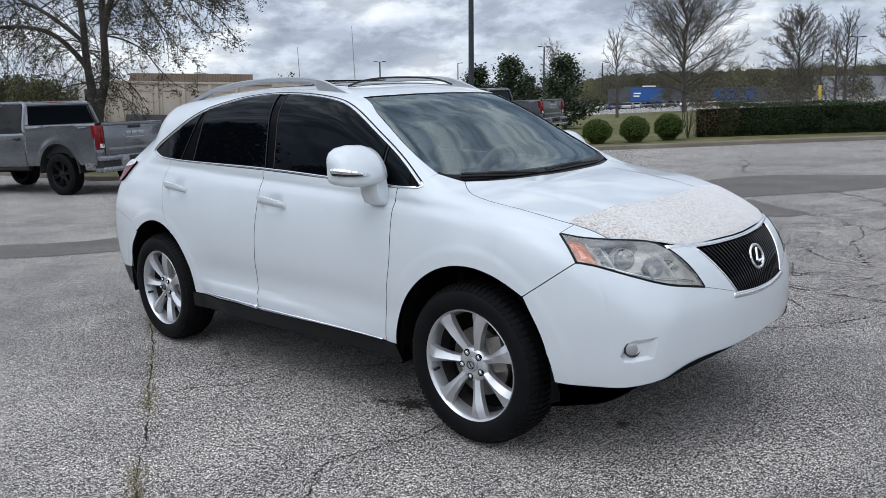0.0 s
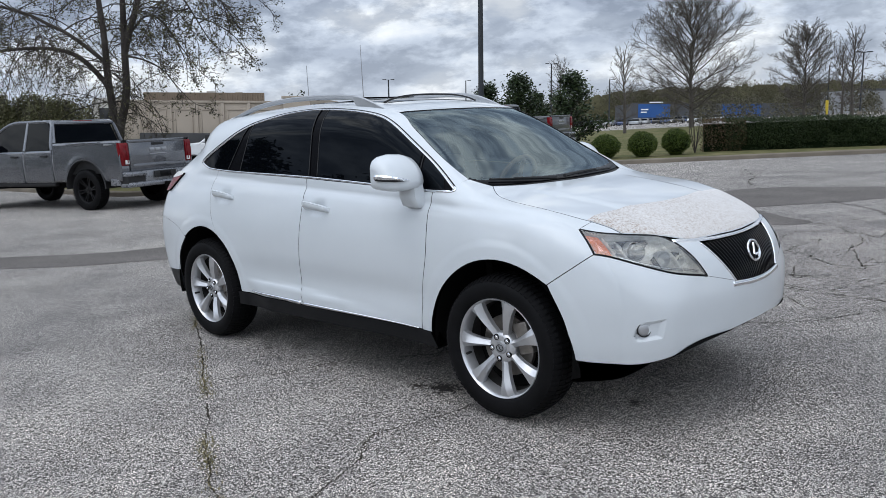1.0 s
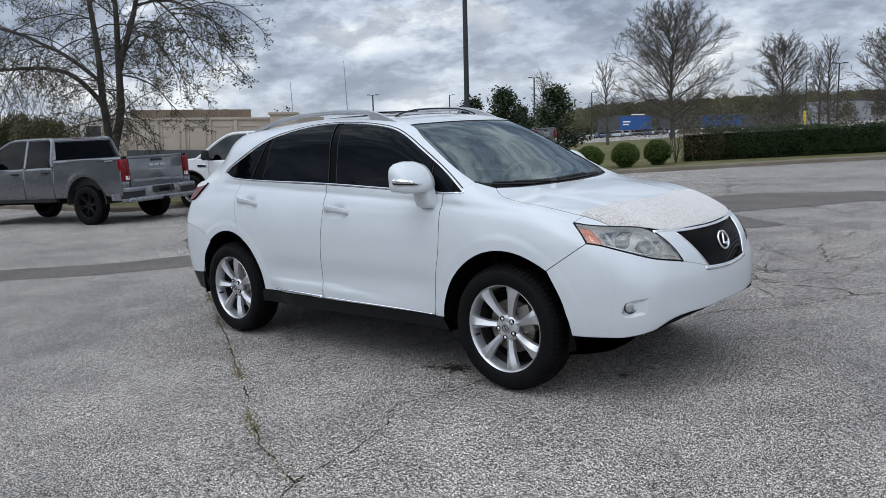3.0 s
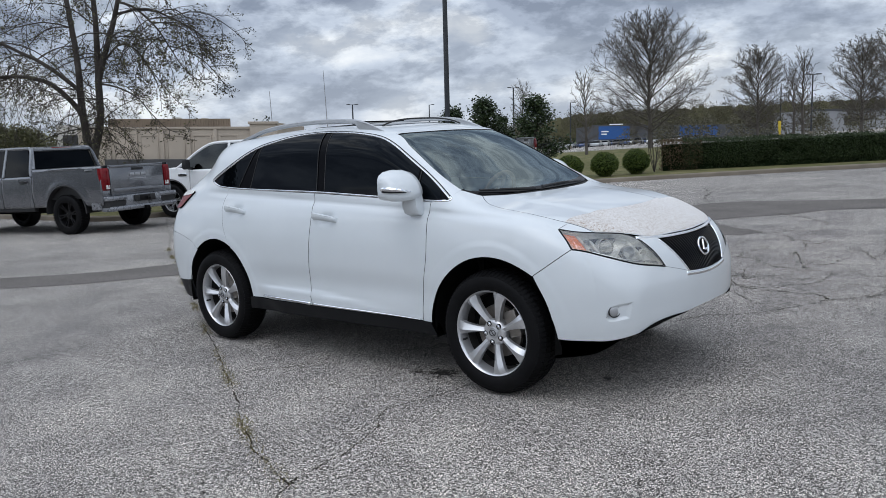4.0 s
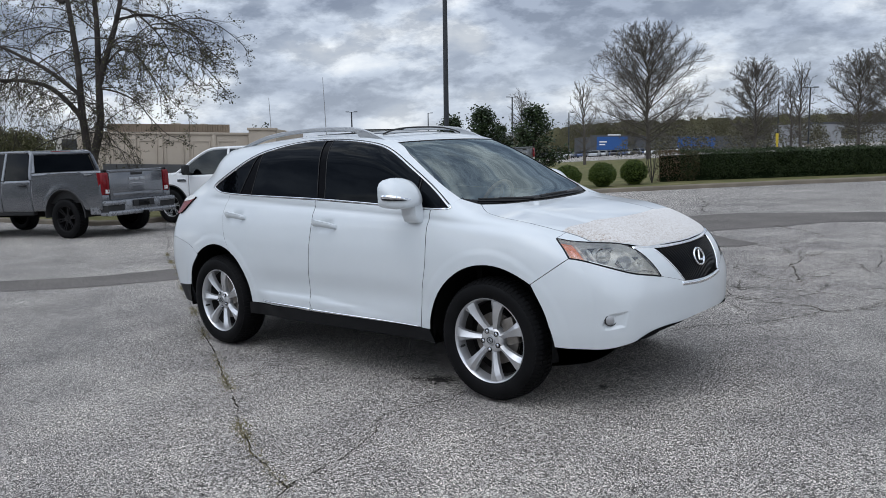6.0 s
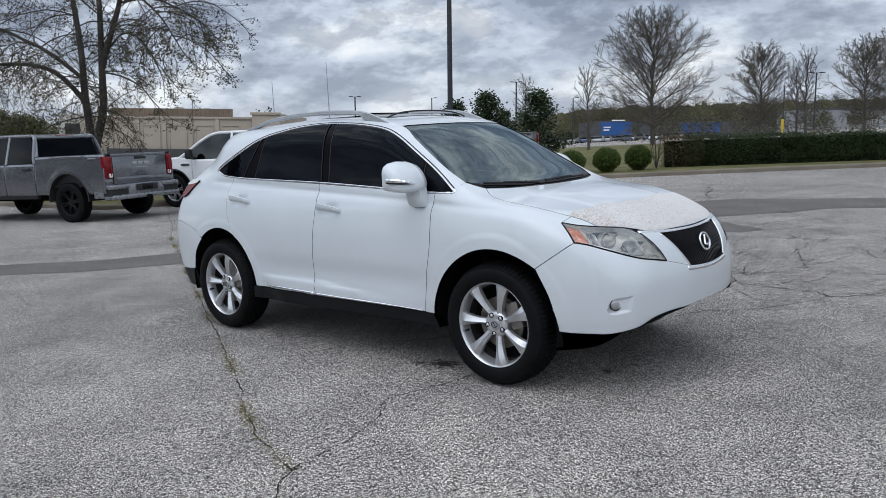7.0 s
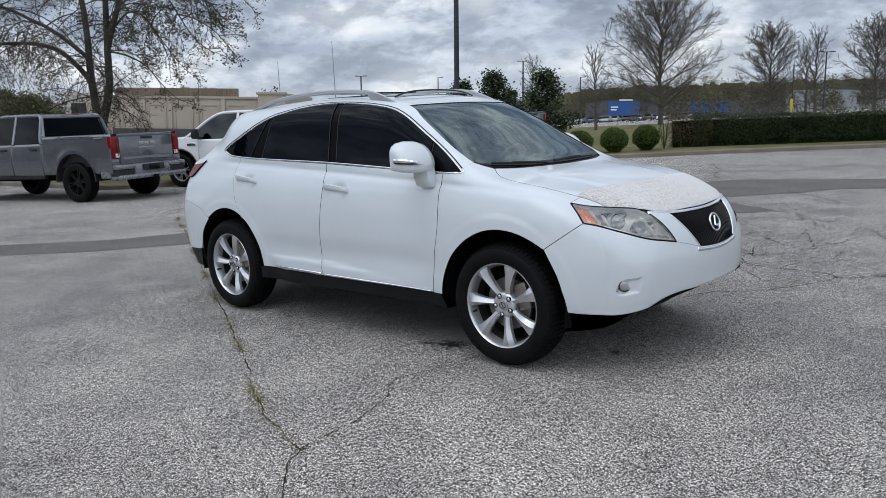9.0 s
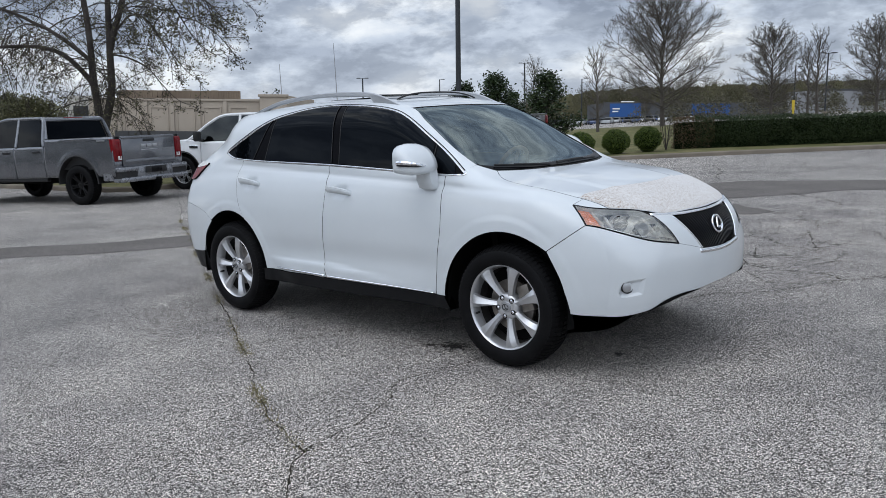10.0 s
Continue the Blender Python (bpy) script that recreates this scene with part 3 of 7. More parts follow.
def clear_glass(name, tint_color, haze, milk=0.0, gloss=(0.97, 0.98, 1.0)):
    """Thin glass: mostly seen through, with a real surface gloss."""
    m = bpy.data.materials.new(name)
    m.use_nodes = True
    n, l = m.node_tree.nodes, m.node_tree.links
    n.clear()
    out, mixer, tr, gl, fr = n.new("ShaderNodeOutputMaterial"), n.new("ShaderNodeMixShader"), n.new("ShaderNodeBsdfTransparent"), n.new("ShaderNodeBsdfGlossy"), n.new("ShaderNodeFresnel")
    tr.inputs["Color"].default_value = (*tint_color, 1)
    gl.inputs["Roughness"].default_value = haze
    gl.inputs["Color"].default_value = (*gloss, 1)
    fr.inputs["IOR"].default_value = 2.0
    l.new(fr.outputs[0], mixer.inputs[0]); l.new(tr.outputs[0], mixer.inputs[1]); l.new(gl.outputs[0], mixer.inputs[2]); 
    df, veil = n.new("ShaderNodeBsdfDiffuse"), n.new("ShaderNodeMixShader")
    df.inputs["Color"].default_value = (0.62, 0.62, 0.54, 1)
    veil.inputs[0].default_value = milk
    l.new(mixer.outputs[0], veil.inputs[1]); l.new(df.outputs[0], veil.inputs[2]); l.new(veil.outputs[0], out.inputs[0])

    class Holder:
        pass
    h = Holder()
    h.m = m
    return h


windshield_glass = clear_glass("windshield_glass", (0.50, 0.56, 0.56), 0.03, 0.0, (0.80, 0.95, 1.0))
lens_glass = clear_glass("headlamp_lens", (0.98, 0.98, 0.94), 0.03, 0.045)

# ---------------------------------------------------------------- the white SUV
def line(points, n, smooth=True):
    """n points along a run of places; smooth bends, else straight pieces."""
    if smooth and len(points) > 2:
        return spline(points, n)
    p = np.array(points, float)
    s = np.concatenate([[0], np.cumsum(np.linalg.norm(np.diff(p, axis=0), axis=1))])
    k = np.linspace(0, s[-1], n)
    return np.stack([np.interp(k, s, p[:, i]) for i in range(3)], 1)


def coons(bottom, top, left, right, nu, nv):
    """A patch between four runs; bottom and top go along u, left and right along v."""
    b, t = [c if isinstance(c, np.ndarray) and len(c) == nu else line(c, nu) for c in (bottom, top)]
    l, r = [c if isinstance(c, np.ndarray) and len(c) == nv else line(c, nv) for c in (left, right)]
    u, v = np.linspace(0, 1, nu)[None, :, None], np.linspace(0, 1, nv)[:, None, None]
    flat = (1 - v) * b[None] + v * t[None] + (1 - u) * l[:, None] + u * r[:, None]
    return flat - ((1 - u) * (1 - v) * b[0] + u * (1 - v) * b[-1] + (1 - u) * v * t[0] + u * v * t[-1])


def relax(g, rounds=600):
    """Evens out a patch's inner points between its fixed edges."""
    g = np.array(g)
    for _ in range(rounds):
        g[1:-1, 1:-1] = 0.25 * (g[:-2, 1:-1] + g[2:, 1:-1] + g[1:-1, :-2] + g[1:-1, 2:])
    return g


def panel(name, grid, material, parent, off=0.0, gap="LRBT", rim="LRBT", depth=0.012, mirror=False, label="", on_skin=True, tight=0.0022):
    """A sheet lying on the skin, with true surface normals, narrow gaps and turned-in edges."""
    g = settle(grid, off) if on_skin else np.array(grid)
    nv, nu = g.shape[:2]

    def pull(edge, inner):
        d = inner - edge
        return edge + d / np.maximum(np.linalg.norm(d, axis=-1, keepdims=True), 1e-6) * tight
    if "L" in gap: g[:, 0] = pull(g[:, 0], g[:, 1])
    if "R" in gap: g[:, -1] = pull(g[:, -1], g[:, -2])
    if "B" in gap: g[0] = pull(g[0], g[1])
    if "T" in gap: g[-1] = pull(g[-1], g[-2])
    nrm = skin_normal(g)
    verts, normals = [p for p in g.reshape(-1, 3)], [p for p in nrm.reshape(-1, 3)]
    faces = [(j * nu + i, j * nu + i + 1, (j + 1) * nu + i + 1, (j + 1) * nu + i) for j in range(nv - 1) for i in range(nu - 1)]
    runs = {"B": [i for i in range(nu)], "T": [(nv - 1) * nu + i for i in range(nu)], "L": [j * nu for j in range(nv)], "R": [j * nu + nu - 1 for j in range(nv)]}
    for key in rim:
        run = runs[key]
        base = len(verts)
        for k in run:
            verts.append(verts[k] - np.array(normals[k]) * depth); normals.append(normals[k])
        faces += [(run[i], run[i + 1], base + i + 1, base + i) for i in range(len(run) - 1)]
    verts, normals = np.array(verts), np.array(normals)
    # outward side of the faces
    a, b, c = verts[faces[0][0]], verts[faces[0][1]], verts[faces[0][3]]
    mid = len(faces) // 2 if not rim else (nv // 2) * (nu - 1) + nu // 2
    q = faces[min(mid, (nv - 1) * (nu - 1) - 1)]
    flip = np.dot(np.cross(verts[q[1]] - verts[q[0]], verts[q[3]] - verts[q[0]]), normals[q[0]]) < 0
    made = []
    skin_n = (nv - 1) * (nu - 1)
    for sgn in ((1, -1) if mirror else (1,)):
        vv, nn = verts * (1, sgn, 1), normals * (1, sgn, 1)
        ff = [f[::-1] for f in faces] if flip != (sgn < 0) else faces
        # turned-in edges are black: the gaps' shade put into their colour
        ob = mesh_object(name, vv, ff, [material, under], True, parent, label)
        ob.data.polygons.foreach_set("material_index", [0] * skin_n + [1] * (len(ff) - skin_n))
        ob.data.normals_split_custom_set_from_vertices([tuple(n) for n in nn])
        made.append(ob)
    return made


def both(points):
    """A run from the right side to the centre, carried on to the left side."""
    return points + [(x, -y, z) for x, y, z in points[::-1] if abs(y) > 1e-6]


def flip_y(points):
    return [(x, -y, z) for x, y, z in points]


def arch(cx, start, end, n, zc=0.381):
    """The wheel opening's edge, a little wider towards the doors."""
    out = []
    for a in np.linspace(start, end, n):
        k = ease(a, 60.0, 120.0)
        r = 0.437 + 0.018 * float(k if cx == 0.0 else 1 - k)
        out.append((cx + r * math.cos(radians(a)), -0.92, zc + r * math.sin(radians(a))))
    return out


suv = thing("suv", pose(0, 0, 0), "pearl white crossover SUV with peeling hood film, parked on asphalt", "car")

# shared runs of the right side
CUT_F = [(-0.53, -0.903, 0.388), (-0.505, -0.906, 0.596), (-0.465, -0.913, 0.81), (-0.476, -0.865, 1.02), (-0.475, -0.823, 1.119)]
CUT_B = [(-1.570, -0.902, 0.395), (-1.598, -0.89, 0.54), (-1.58, -0.913, 0.748), (-1.572, -0.883, 0.954), (-1.592, -0.80, 1.176)]
HOOD_EDGE = [(-0.229, -0.628, 1.139), (-0.164, -0.685, 1.113), (-0.093, -0.726, 1.093), (0.049, -0.750, 1.069), (0.211, -0.757, 1.047), (0.345, -0.733, 1.017), (0.425, -0.706, 0.996), (0.495, -0.680, 0.972), (0.558, -0.662, 0.938)]
HOOD_NOSE = [(0.558, -0.662, 0.938), (0.668, -0.543, 0.922), (0.738, -0.455, 0.900), (0.772, -0.356, 0.889), (0.804, -0.084, 0.886), (0.806, 0.0, 0.886)]
PILLAR = [(-0.33, -0.700, 1.185), (-0.433, -0.694, 1.233), (-0.594, -0.667, 1.322), (-0.82, -0.607, 1.456), (-1.0, -0.543, 1.547)]
GLASS_TOP = [(-1.0, -0.543, 1.547), (-0.96, -0.30, 1.562), (-0.945, 0.0, 1.567)]
DITCH = [(-3.15, -0.58, 1.53), (-2.6, -0.545, 1.598), (-2.0, -0.545, 1.625), (-1.4, -0.55, 1.607), (-1.0, -0.543, 1.547)]
DLO_TOP = [(-2.895, -0.78, 1.283), (-2.65, -0.745, 1.40), (-2.385, -0.675, 1.511), (-2.167, -0.635, 1.555), (-1.95, -0.604, 1.581), (-1.68, -0.59, 1.591), (-1.39, -0.599, 1.573), (-1.123, -0.614, 1.537), (-0.958, -0.638, 1.485), (-0.73, -0.694, 1.369), (-0.526, -0.742, 1.256), (-0.337, -0.806, 1.139)]
DLO_LOW = [(-2.895, -0.78, 1.283), (-2.80, -0.793, 1.247), (-2.70, -0.799, 1.229), (-2.39, -0.797, 1.210), (-1.60, -0.796, 1.183), (-0.956, -0.808, 1.151), (-0.475, -0.818, 1.124), (-0.36, -0.815, 1.124), (-0.337, -0.806, 1.139)]
BELT_R = [(-2.63, -0.80, 1.220), (-2.39, -0.80, 1.206), (-1.592, -0.80, 1.178)]
BELT_F = [(-1.592, -0.80, 1.178), (-0.956, -0.812, 1.146), (-0.475, -0.823, 1.119)]
LAMP_LOW = [(0.508, -0.823, 0.866), (0.553, -0.787, 0.854), (0.664, -0.707, 0.812), (0.780, -0.587, 0.764), (0.852, -0.430, 0.733)]
LAMP_TOP = [(0.408, -0.787, 0.968), (0.481, -0.738, 0.951), (0.560, -0.662, 0.937), (0.668, -0.543, 0.919), (0.725, -0.508, 0.893)]
GRILLE_SIDE = [(0.904, -0.238, 0.682), (0.862, -0.306, 0.780), (0.788, -0.362, 0.868)]
BUMP_LOW = [(0.428, -0.885, 0.382), (0.55, -0.828, 0.372), (0.67, -0.755, 0.369), (0.79, -0.64, 0.400), (0.866, -0.44, 0.446), (0.918, -0.14, 0.468), (0.922, 0.0, 0.470)]
SEAM = [(0.317, -0.922, 0.725), (0.417, -0.891, 0.796), (0.508, -0.823, 0.866)]

# --- doors, wings and quarters
f_arch = [(-0.525, -0.903, 0.388), (-0.462, -0.905, 0.385)] + arch(0.0, 180, 55.5, 24)[0:] 
wing_top = np.concatenate([line([(-0.475, -0.823, 1.119), (-0.345, -0.815, 1.127)], 20), line([(-0.337, -0.800, 1.142), (-0.33, -0.705, 1.184)], 14), line([(-0.325, -0.695, 1.182), (-0.229, -0.630, 1.140)], 14), line(HOOD_EDGE[:7], 76)[1:]])
NU = len(wing_top)
wing_low = line([tuple(p) for p in settle(f_arch)], NU, smooth=False)
wing_front = np.concatenate([line(SEAM, 40), line([(0.508, -0.823, 0.866), (0.46, -0.806, 0.915), (0.408, -0.787, 0.968)], 28)[1:], line([(0.408, -0.787, 0.968), (0.425, -0.706, 0.996)], 14)[1:]])
NV = len(wing_front)
for ob in panel("front_wing", relax(coons(wing_low, wing_top, line(CUT_F, NV), wing_front, NU, NV)), pearl, suv, rim="LBRT", gap="LTR", mirror=True):
    wing = ob
panel("wing_tip", coons(LAMP_TOP[:3], HOOD_EDGE[6:], [LAMP_TOP[0], HOOD_EDGE[6]], [LAMP_TOP[2], (0.5595, -0.662, 0.9375)], 14, 5), pearl, suv, rim="B", gap="T", mirror=True)
sill_f = [(-1.570, -0.902, 0.395), (-1.2, -0.90, 0.391), (-0.87, -0.90, 0.388), (-0.53, -0.903, 0.388)]
front_doors = panel("front_door", coons(sill_f, BELT_F, CUT_B, CUT_F, 40, 34), pearl, suv, mirror=True)
r_edge = [tuple(p) for p in settle(arch(-2.74, 2, 60, 12))] + [(-2.60, -0.915, 0.90), (-2.64, -0.885, 1.0), (-2.668, -0.848, 1.10), (-2.63, -0.80, 1.220)]
rear_doors = panel("rear_door", coons([(-2.287, -0.91, 0.396), (-2.06, -0.908, 0.397), (-1.570, -0.902, 0.395)], BELT_R, line(r_edge, 40), CUT_B, 40, 40), pearl, suv, mirror=True)
q_low = np.concatenate([line([tuple(p) for p in settle(arch(-2.74, 60, 125, 14))], 26), line([(-2.99, -0.921, 0.733), (-3.12, -0.915, 0.80), (-3.30, -0.90, 0.842), (-3.52, -0.82, 0.865)], 18)[1:]])
q_top = np.concatenate([line([(-2.63, -0.80, 1.220), (-2.737, -0.798, 1.228), (-2.82, -0.79, 1.25), (-2.895, -0.78, 1.283)], 18), line([(-2.895, -0.78, 1.283), (-3.03, -0.70, 1.42), (-3.15, -0.58, 1.53)], 26)[1:]])
panel("quarter_panel", coons(q_low, q_top, line(r_edge[11:], 30), line([(-3.52, -0.82, 0.865), (-3.56, -0.78, 1.05), (-3.50, -0.72, 1.22), (-3.35, -0.66, 1.40), (-3.15, -0.58, 1.53)], 30), 43, 30), pearl, suv, rim="LBR", gap="B", mirror=True)
panel("roof_side", coons(DLO_TOP, [(-3.15, -0.58, 1.53)] + DITCH[1:] + PILLAR[::-1][1:], [(-2.895, -0.78, 1.283), (-3.03, -0.70, 1.42), (-3.15, -0.58, 1.53)], [(-0.337, -0.806, 1.139), (-0.33, -0.700, 1.185)], 80, 12), pearl, suv, rim="BT", gap="", mirror=True)
panel("roof", coons(DITCH, flip_y(DITCH), both([(-3.15, -0.58, 1.53), (-3.27, -0.3, 1.545), (-3.30, 0, 1.547)]), both(GLASS_TOP), 50, 24), pearl, suv, gap="BT", rim="BTR")
hood = panel("hood", coons(HOOD_EDGE, flip_y(HOOD_EDGE), both([(-0.229, -0.628, 1.139), (-0.165, -0.45, 1.128), (-0.125, -0.22, 1.126), (-0.112, 0, 1.126)]), both(HOOD_NOSE), 40, 44), pearl, suv, depth=0.02)[0]
# the weathered film over the front of the hood
film_side = [(0.402, -0.712, 1.003), (0.425, -0.702, 0.996), (0.495, -0.676, 0.972), (0.552, -0.658, 0.940)]
panel("hood_film", coons(film_side, flip_y(film_side), both([(0.402, -0.712, 1.003), (0.395, -0.60, 1.012), (0.412, -0.42, 1.02), (0.432, -0.30, 1.018), (0.455, -0.12, 1.018), (0.458, 0, 1.018)]), both([(0.552, -0.658, 0.940), (0.662, -0.541, 0.924), (0.732, -0.453, 0.903), (0.766, -0.354, 0.892), (0.797, -0.084, 0.889), (0.80, 0, 0.889)]), 24, 44),
      film, hood, off=0.0012, gap="", rim="", label="chalky protective film with brown speckled stains")

# --- nose
b_top = np.concatenate([line(SEAM, 40), line(LAMP_LOW, 90)[1:], line([(0.852, -0.430, 0.733), (0.904, -0.238, 0.682)], 26)[1:], line([(0.904, -0.238, 0.682), (0.922, -0.12, 0.672), (0.927, 0, 0.669)], 20)[1:]])
b_top = np.concatenate([b_top, (b_top * (1, -1, 1))[::-1][1:]])
nb = len(b_top)
edge_b = line([tuple(p) for p in settle([(0.428, -0.885, 0.382), (0.422, -0.893, 0.453), (0.39, -0.91, 0.58), (0.317, -0.922, 0.725)])], 110)
bumper = panel("front_bumper", coons(line(both(BUMP_LOW), nb), b_top, edge_b, edge_b * (1, -1, 1), nb, 110), pearl, suv, rim="LRBT", gap="LRT")[0]
panel("bumper_cheek", coons([(0.852, -0.430, 0.733), (0.904, -0.238, 0.682)], [(0.735, -0.503, 0.890), (0.778, -0.358, 0.882)], [(0.852, -0.430, 0.733), (0.792, -0.478, 0.835), (0.735, -0.503, 0.890)], GRILLE_SIDE[:2] + [(0.800, -0.356, 0.858), (0.778, -0.358, 0.882)], 12, 14), pearl, suv, gap="", rim="LR", mirror=True)
lip_low = [(x - 0.03 - 0.24 * (1 - abs(y) / 0.885), y * 0.97, z - 0.006 + 0.03 * (1 - abs(y) / 0.885) - 0.115 * max(0, (abs(y) - 0.50) / 0.385)) for x, y, z in BUMP_LOW]
panel("lower_valance", coons(both(lip_low), both(BUMP_LOW), [lip_low[0], BUMP_LOW[0]], [flip_y(lip_low)[0], flip_y(BUMP_LOW)[0]], 60, 6), cladding, suv, on_skin=False, gap="", rim="", label="dark grey lower valance")
# slim dark intake under the bumper
slot_low = [(0.775, -0.655, 0.392), (0.83, -0.545, 0.418), (0.868, -0.42, 0.440), (0.905, -0.26, 0.456)]
slot_top = [(x, y, z + h) for (x, y, z), h in zip(slot_low, (0.002, 0.022, 0.018, 0.002))]
panel("intake", coons(slot_low, slot_top, [slot_low[0], slot_top[0]], [slot_low[-1], slot_top[-1]], 40, 5), under, bumper, off=0.003, gap="", rim="", mirror=True, label="slim black lower intake")

# grille: backing, upright bars, chrome surround, badge
g_low, g_topc = [(0.904, -0.238, 0.682), (0.922, -0.12, 0.674), (0.927, 0, 0.671)], [(0.788, -0.362, 0.868), (0.818, -0.15, 0.868), (0.826, 0, 0.868)]
gg = coons(both(g_low), both(g_topc), GRILLE_SIDE, flip_y(GRILLE_SIDE), 81, 14)
grille = panel("grille", gg, black_plastic, suv, off=-0.022, gap="", rim="")[0]
gs = settle(gg, -0.004)
for k in range(2, 79, 3):
    col, nrm = gs[:, k], skin_normal(gs[:, k])
    bm = bmesh.new()
    rows = []
    for p, q in zip(col, nrm):
        side = Vector((0, 1, 0)) - Vector(q) * q[1]
        p = Vector(p)
        rows.append([bm.verts.new(p - Vector(q) * 0.016 - side * 0.0058), bm.verts.new(p - side * 0.0032), bm.verts.new(p + side * 0.0032), bm.verts.new(p - Vector(q) * 0.016 + side * 0.0058)])
    for a, b in zip(rows, rows[1:]):
        for i in range(3):
            bm.faces.new((a[i], a[i + 1], b[i + 1], b[i]))
    part("bar", bm, gloss_black, grille)
chrome_top = both([(0.722, -0.508, 0.893), (0.760, -0.40, 0.886), (0.795, -0.25, 0.879), (0.815, -0.08, 0.878), (0.817, 0, 0.878)])


def ribbon(name, path, w, h, material, parent, off=0.0, mirror=False, label="", n=60, wide=None):
    """A moulding of rounded section along a run lying on the skin."""
    p = settle(line(path, n), off)
    q = skin_normal(p)
    sec = [(-1, 0), (-0.72, 0.75), (0, 1), (0.72, 0.75), (1, 0)]
    vs, fs = [], []
    for i in range(n):
        d = p[min(i + 1, n - 1)] - p[max(i - 1, 0)]
        d /= np.linalg.norm(d)
        s = np.cross(d, q[i])
        ww = w * (wide(i / (n - 1)) if wide else 1)
        vs += [p[i] + s * a * ww / 2 + q[i] * (b * h - 0.001) for a, b in sec]
        if i:
            o = 5 * i
            fs += [(o - 5 + k, o - 4 + k, o + 1 + k, o + k) for k in range(4)]
    fs += [(4, 3, 2, 1, 0), tuple(5 * (n - 1) + k for k in range(5))]
    out = []
    for sgn in ((1, -1) if mirror else (1,)):
        out.append(mesh_object(name, np.array(vs) * (1, sgn, 1), fs if sgn > 0 else [f[::-1] for f in fs], material, True, parent, label))
    return out


ribbon("chrome_top", chrome_top, 0.019, 0.004, chrome, grille, wide=lambda t: 0.85 + 0.35 * abs(2 * t - 1))
ribbon("chrome_base", both([(0.898, -0.262, 0.668), (0.921, -0.12, 0.659), (0.928, 0, 0.656)]), 0.026, 0.006, chrome, grille)
ribbon("chrome_side", GRILLE_SIDE, 0.010, 0.005, chrome, grille, mirror=True)
badge = part("badge", bmesh.new(), chrome, grille, "chrome oval badge")
bm = bmesh.new()
bc = Vector(settle(np.array([[0.88, 0.0, 0.785]]), 0.002)[0])
bt = pose(bc.x, bc.y, bc.z, 0, -18, 0)
ring = [bt @ Vector((0.004, 0.062 * math.cos(a), 0.050 * math.sin(a))) for a in np.linspace(0, 2 * math.pi, 41)]
add_tube(bm, ring, 0.0065, 8, False)
add_tube(bm, [bt @ Vector((0.005, 0.012, 0.036)), bt @ Vector((0.005, -0.010, -0.020))], 0.006, 8)
add_tube(bm, [bt @ Vector((0.005, -0.010, -0.021)), bt @ Vector((0.005, 0.036, -0.021))], 0.006, 8)
bm.to_mesh(badge.data); bm.free()

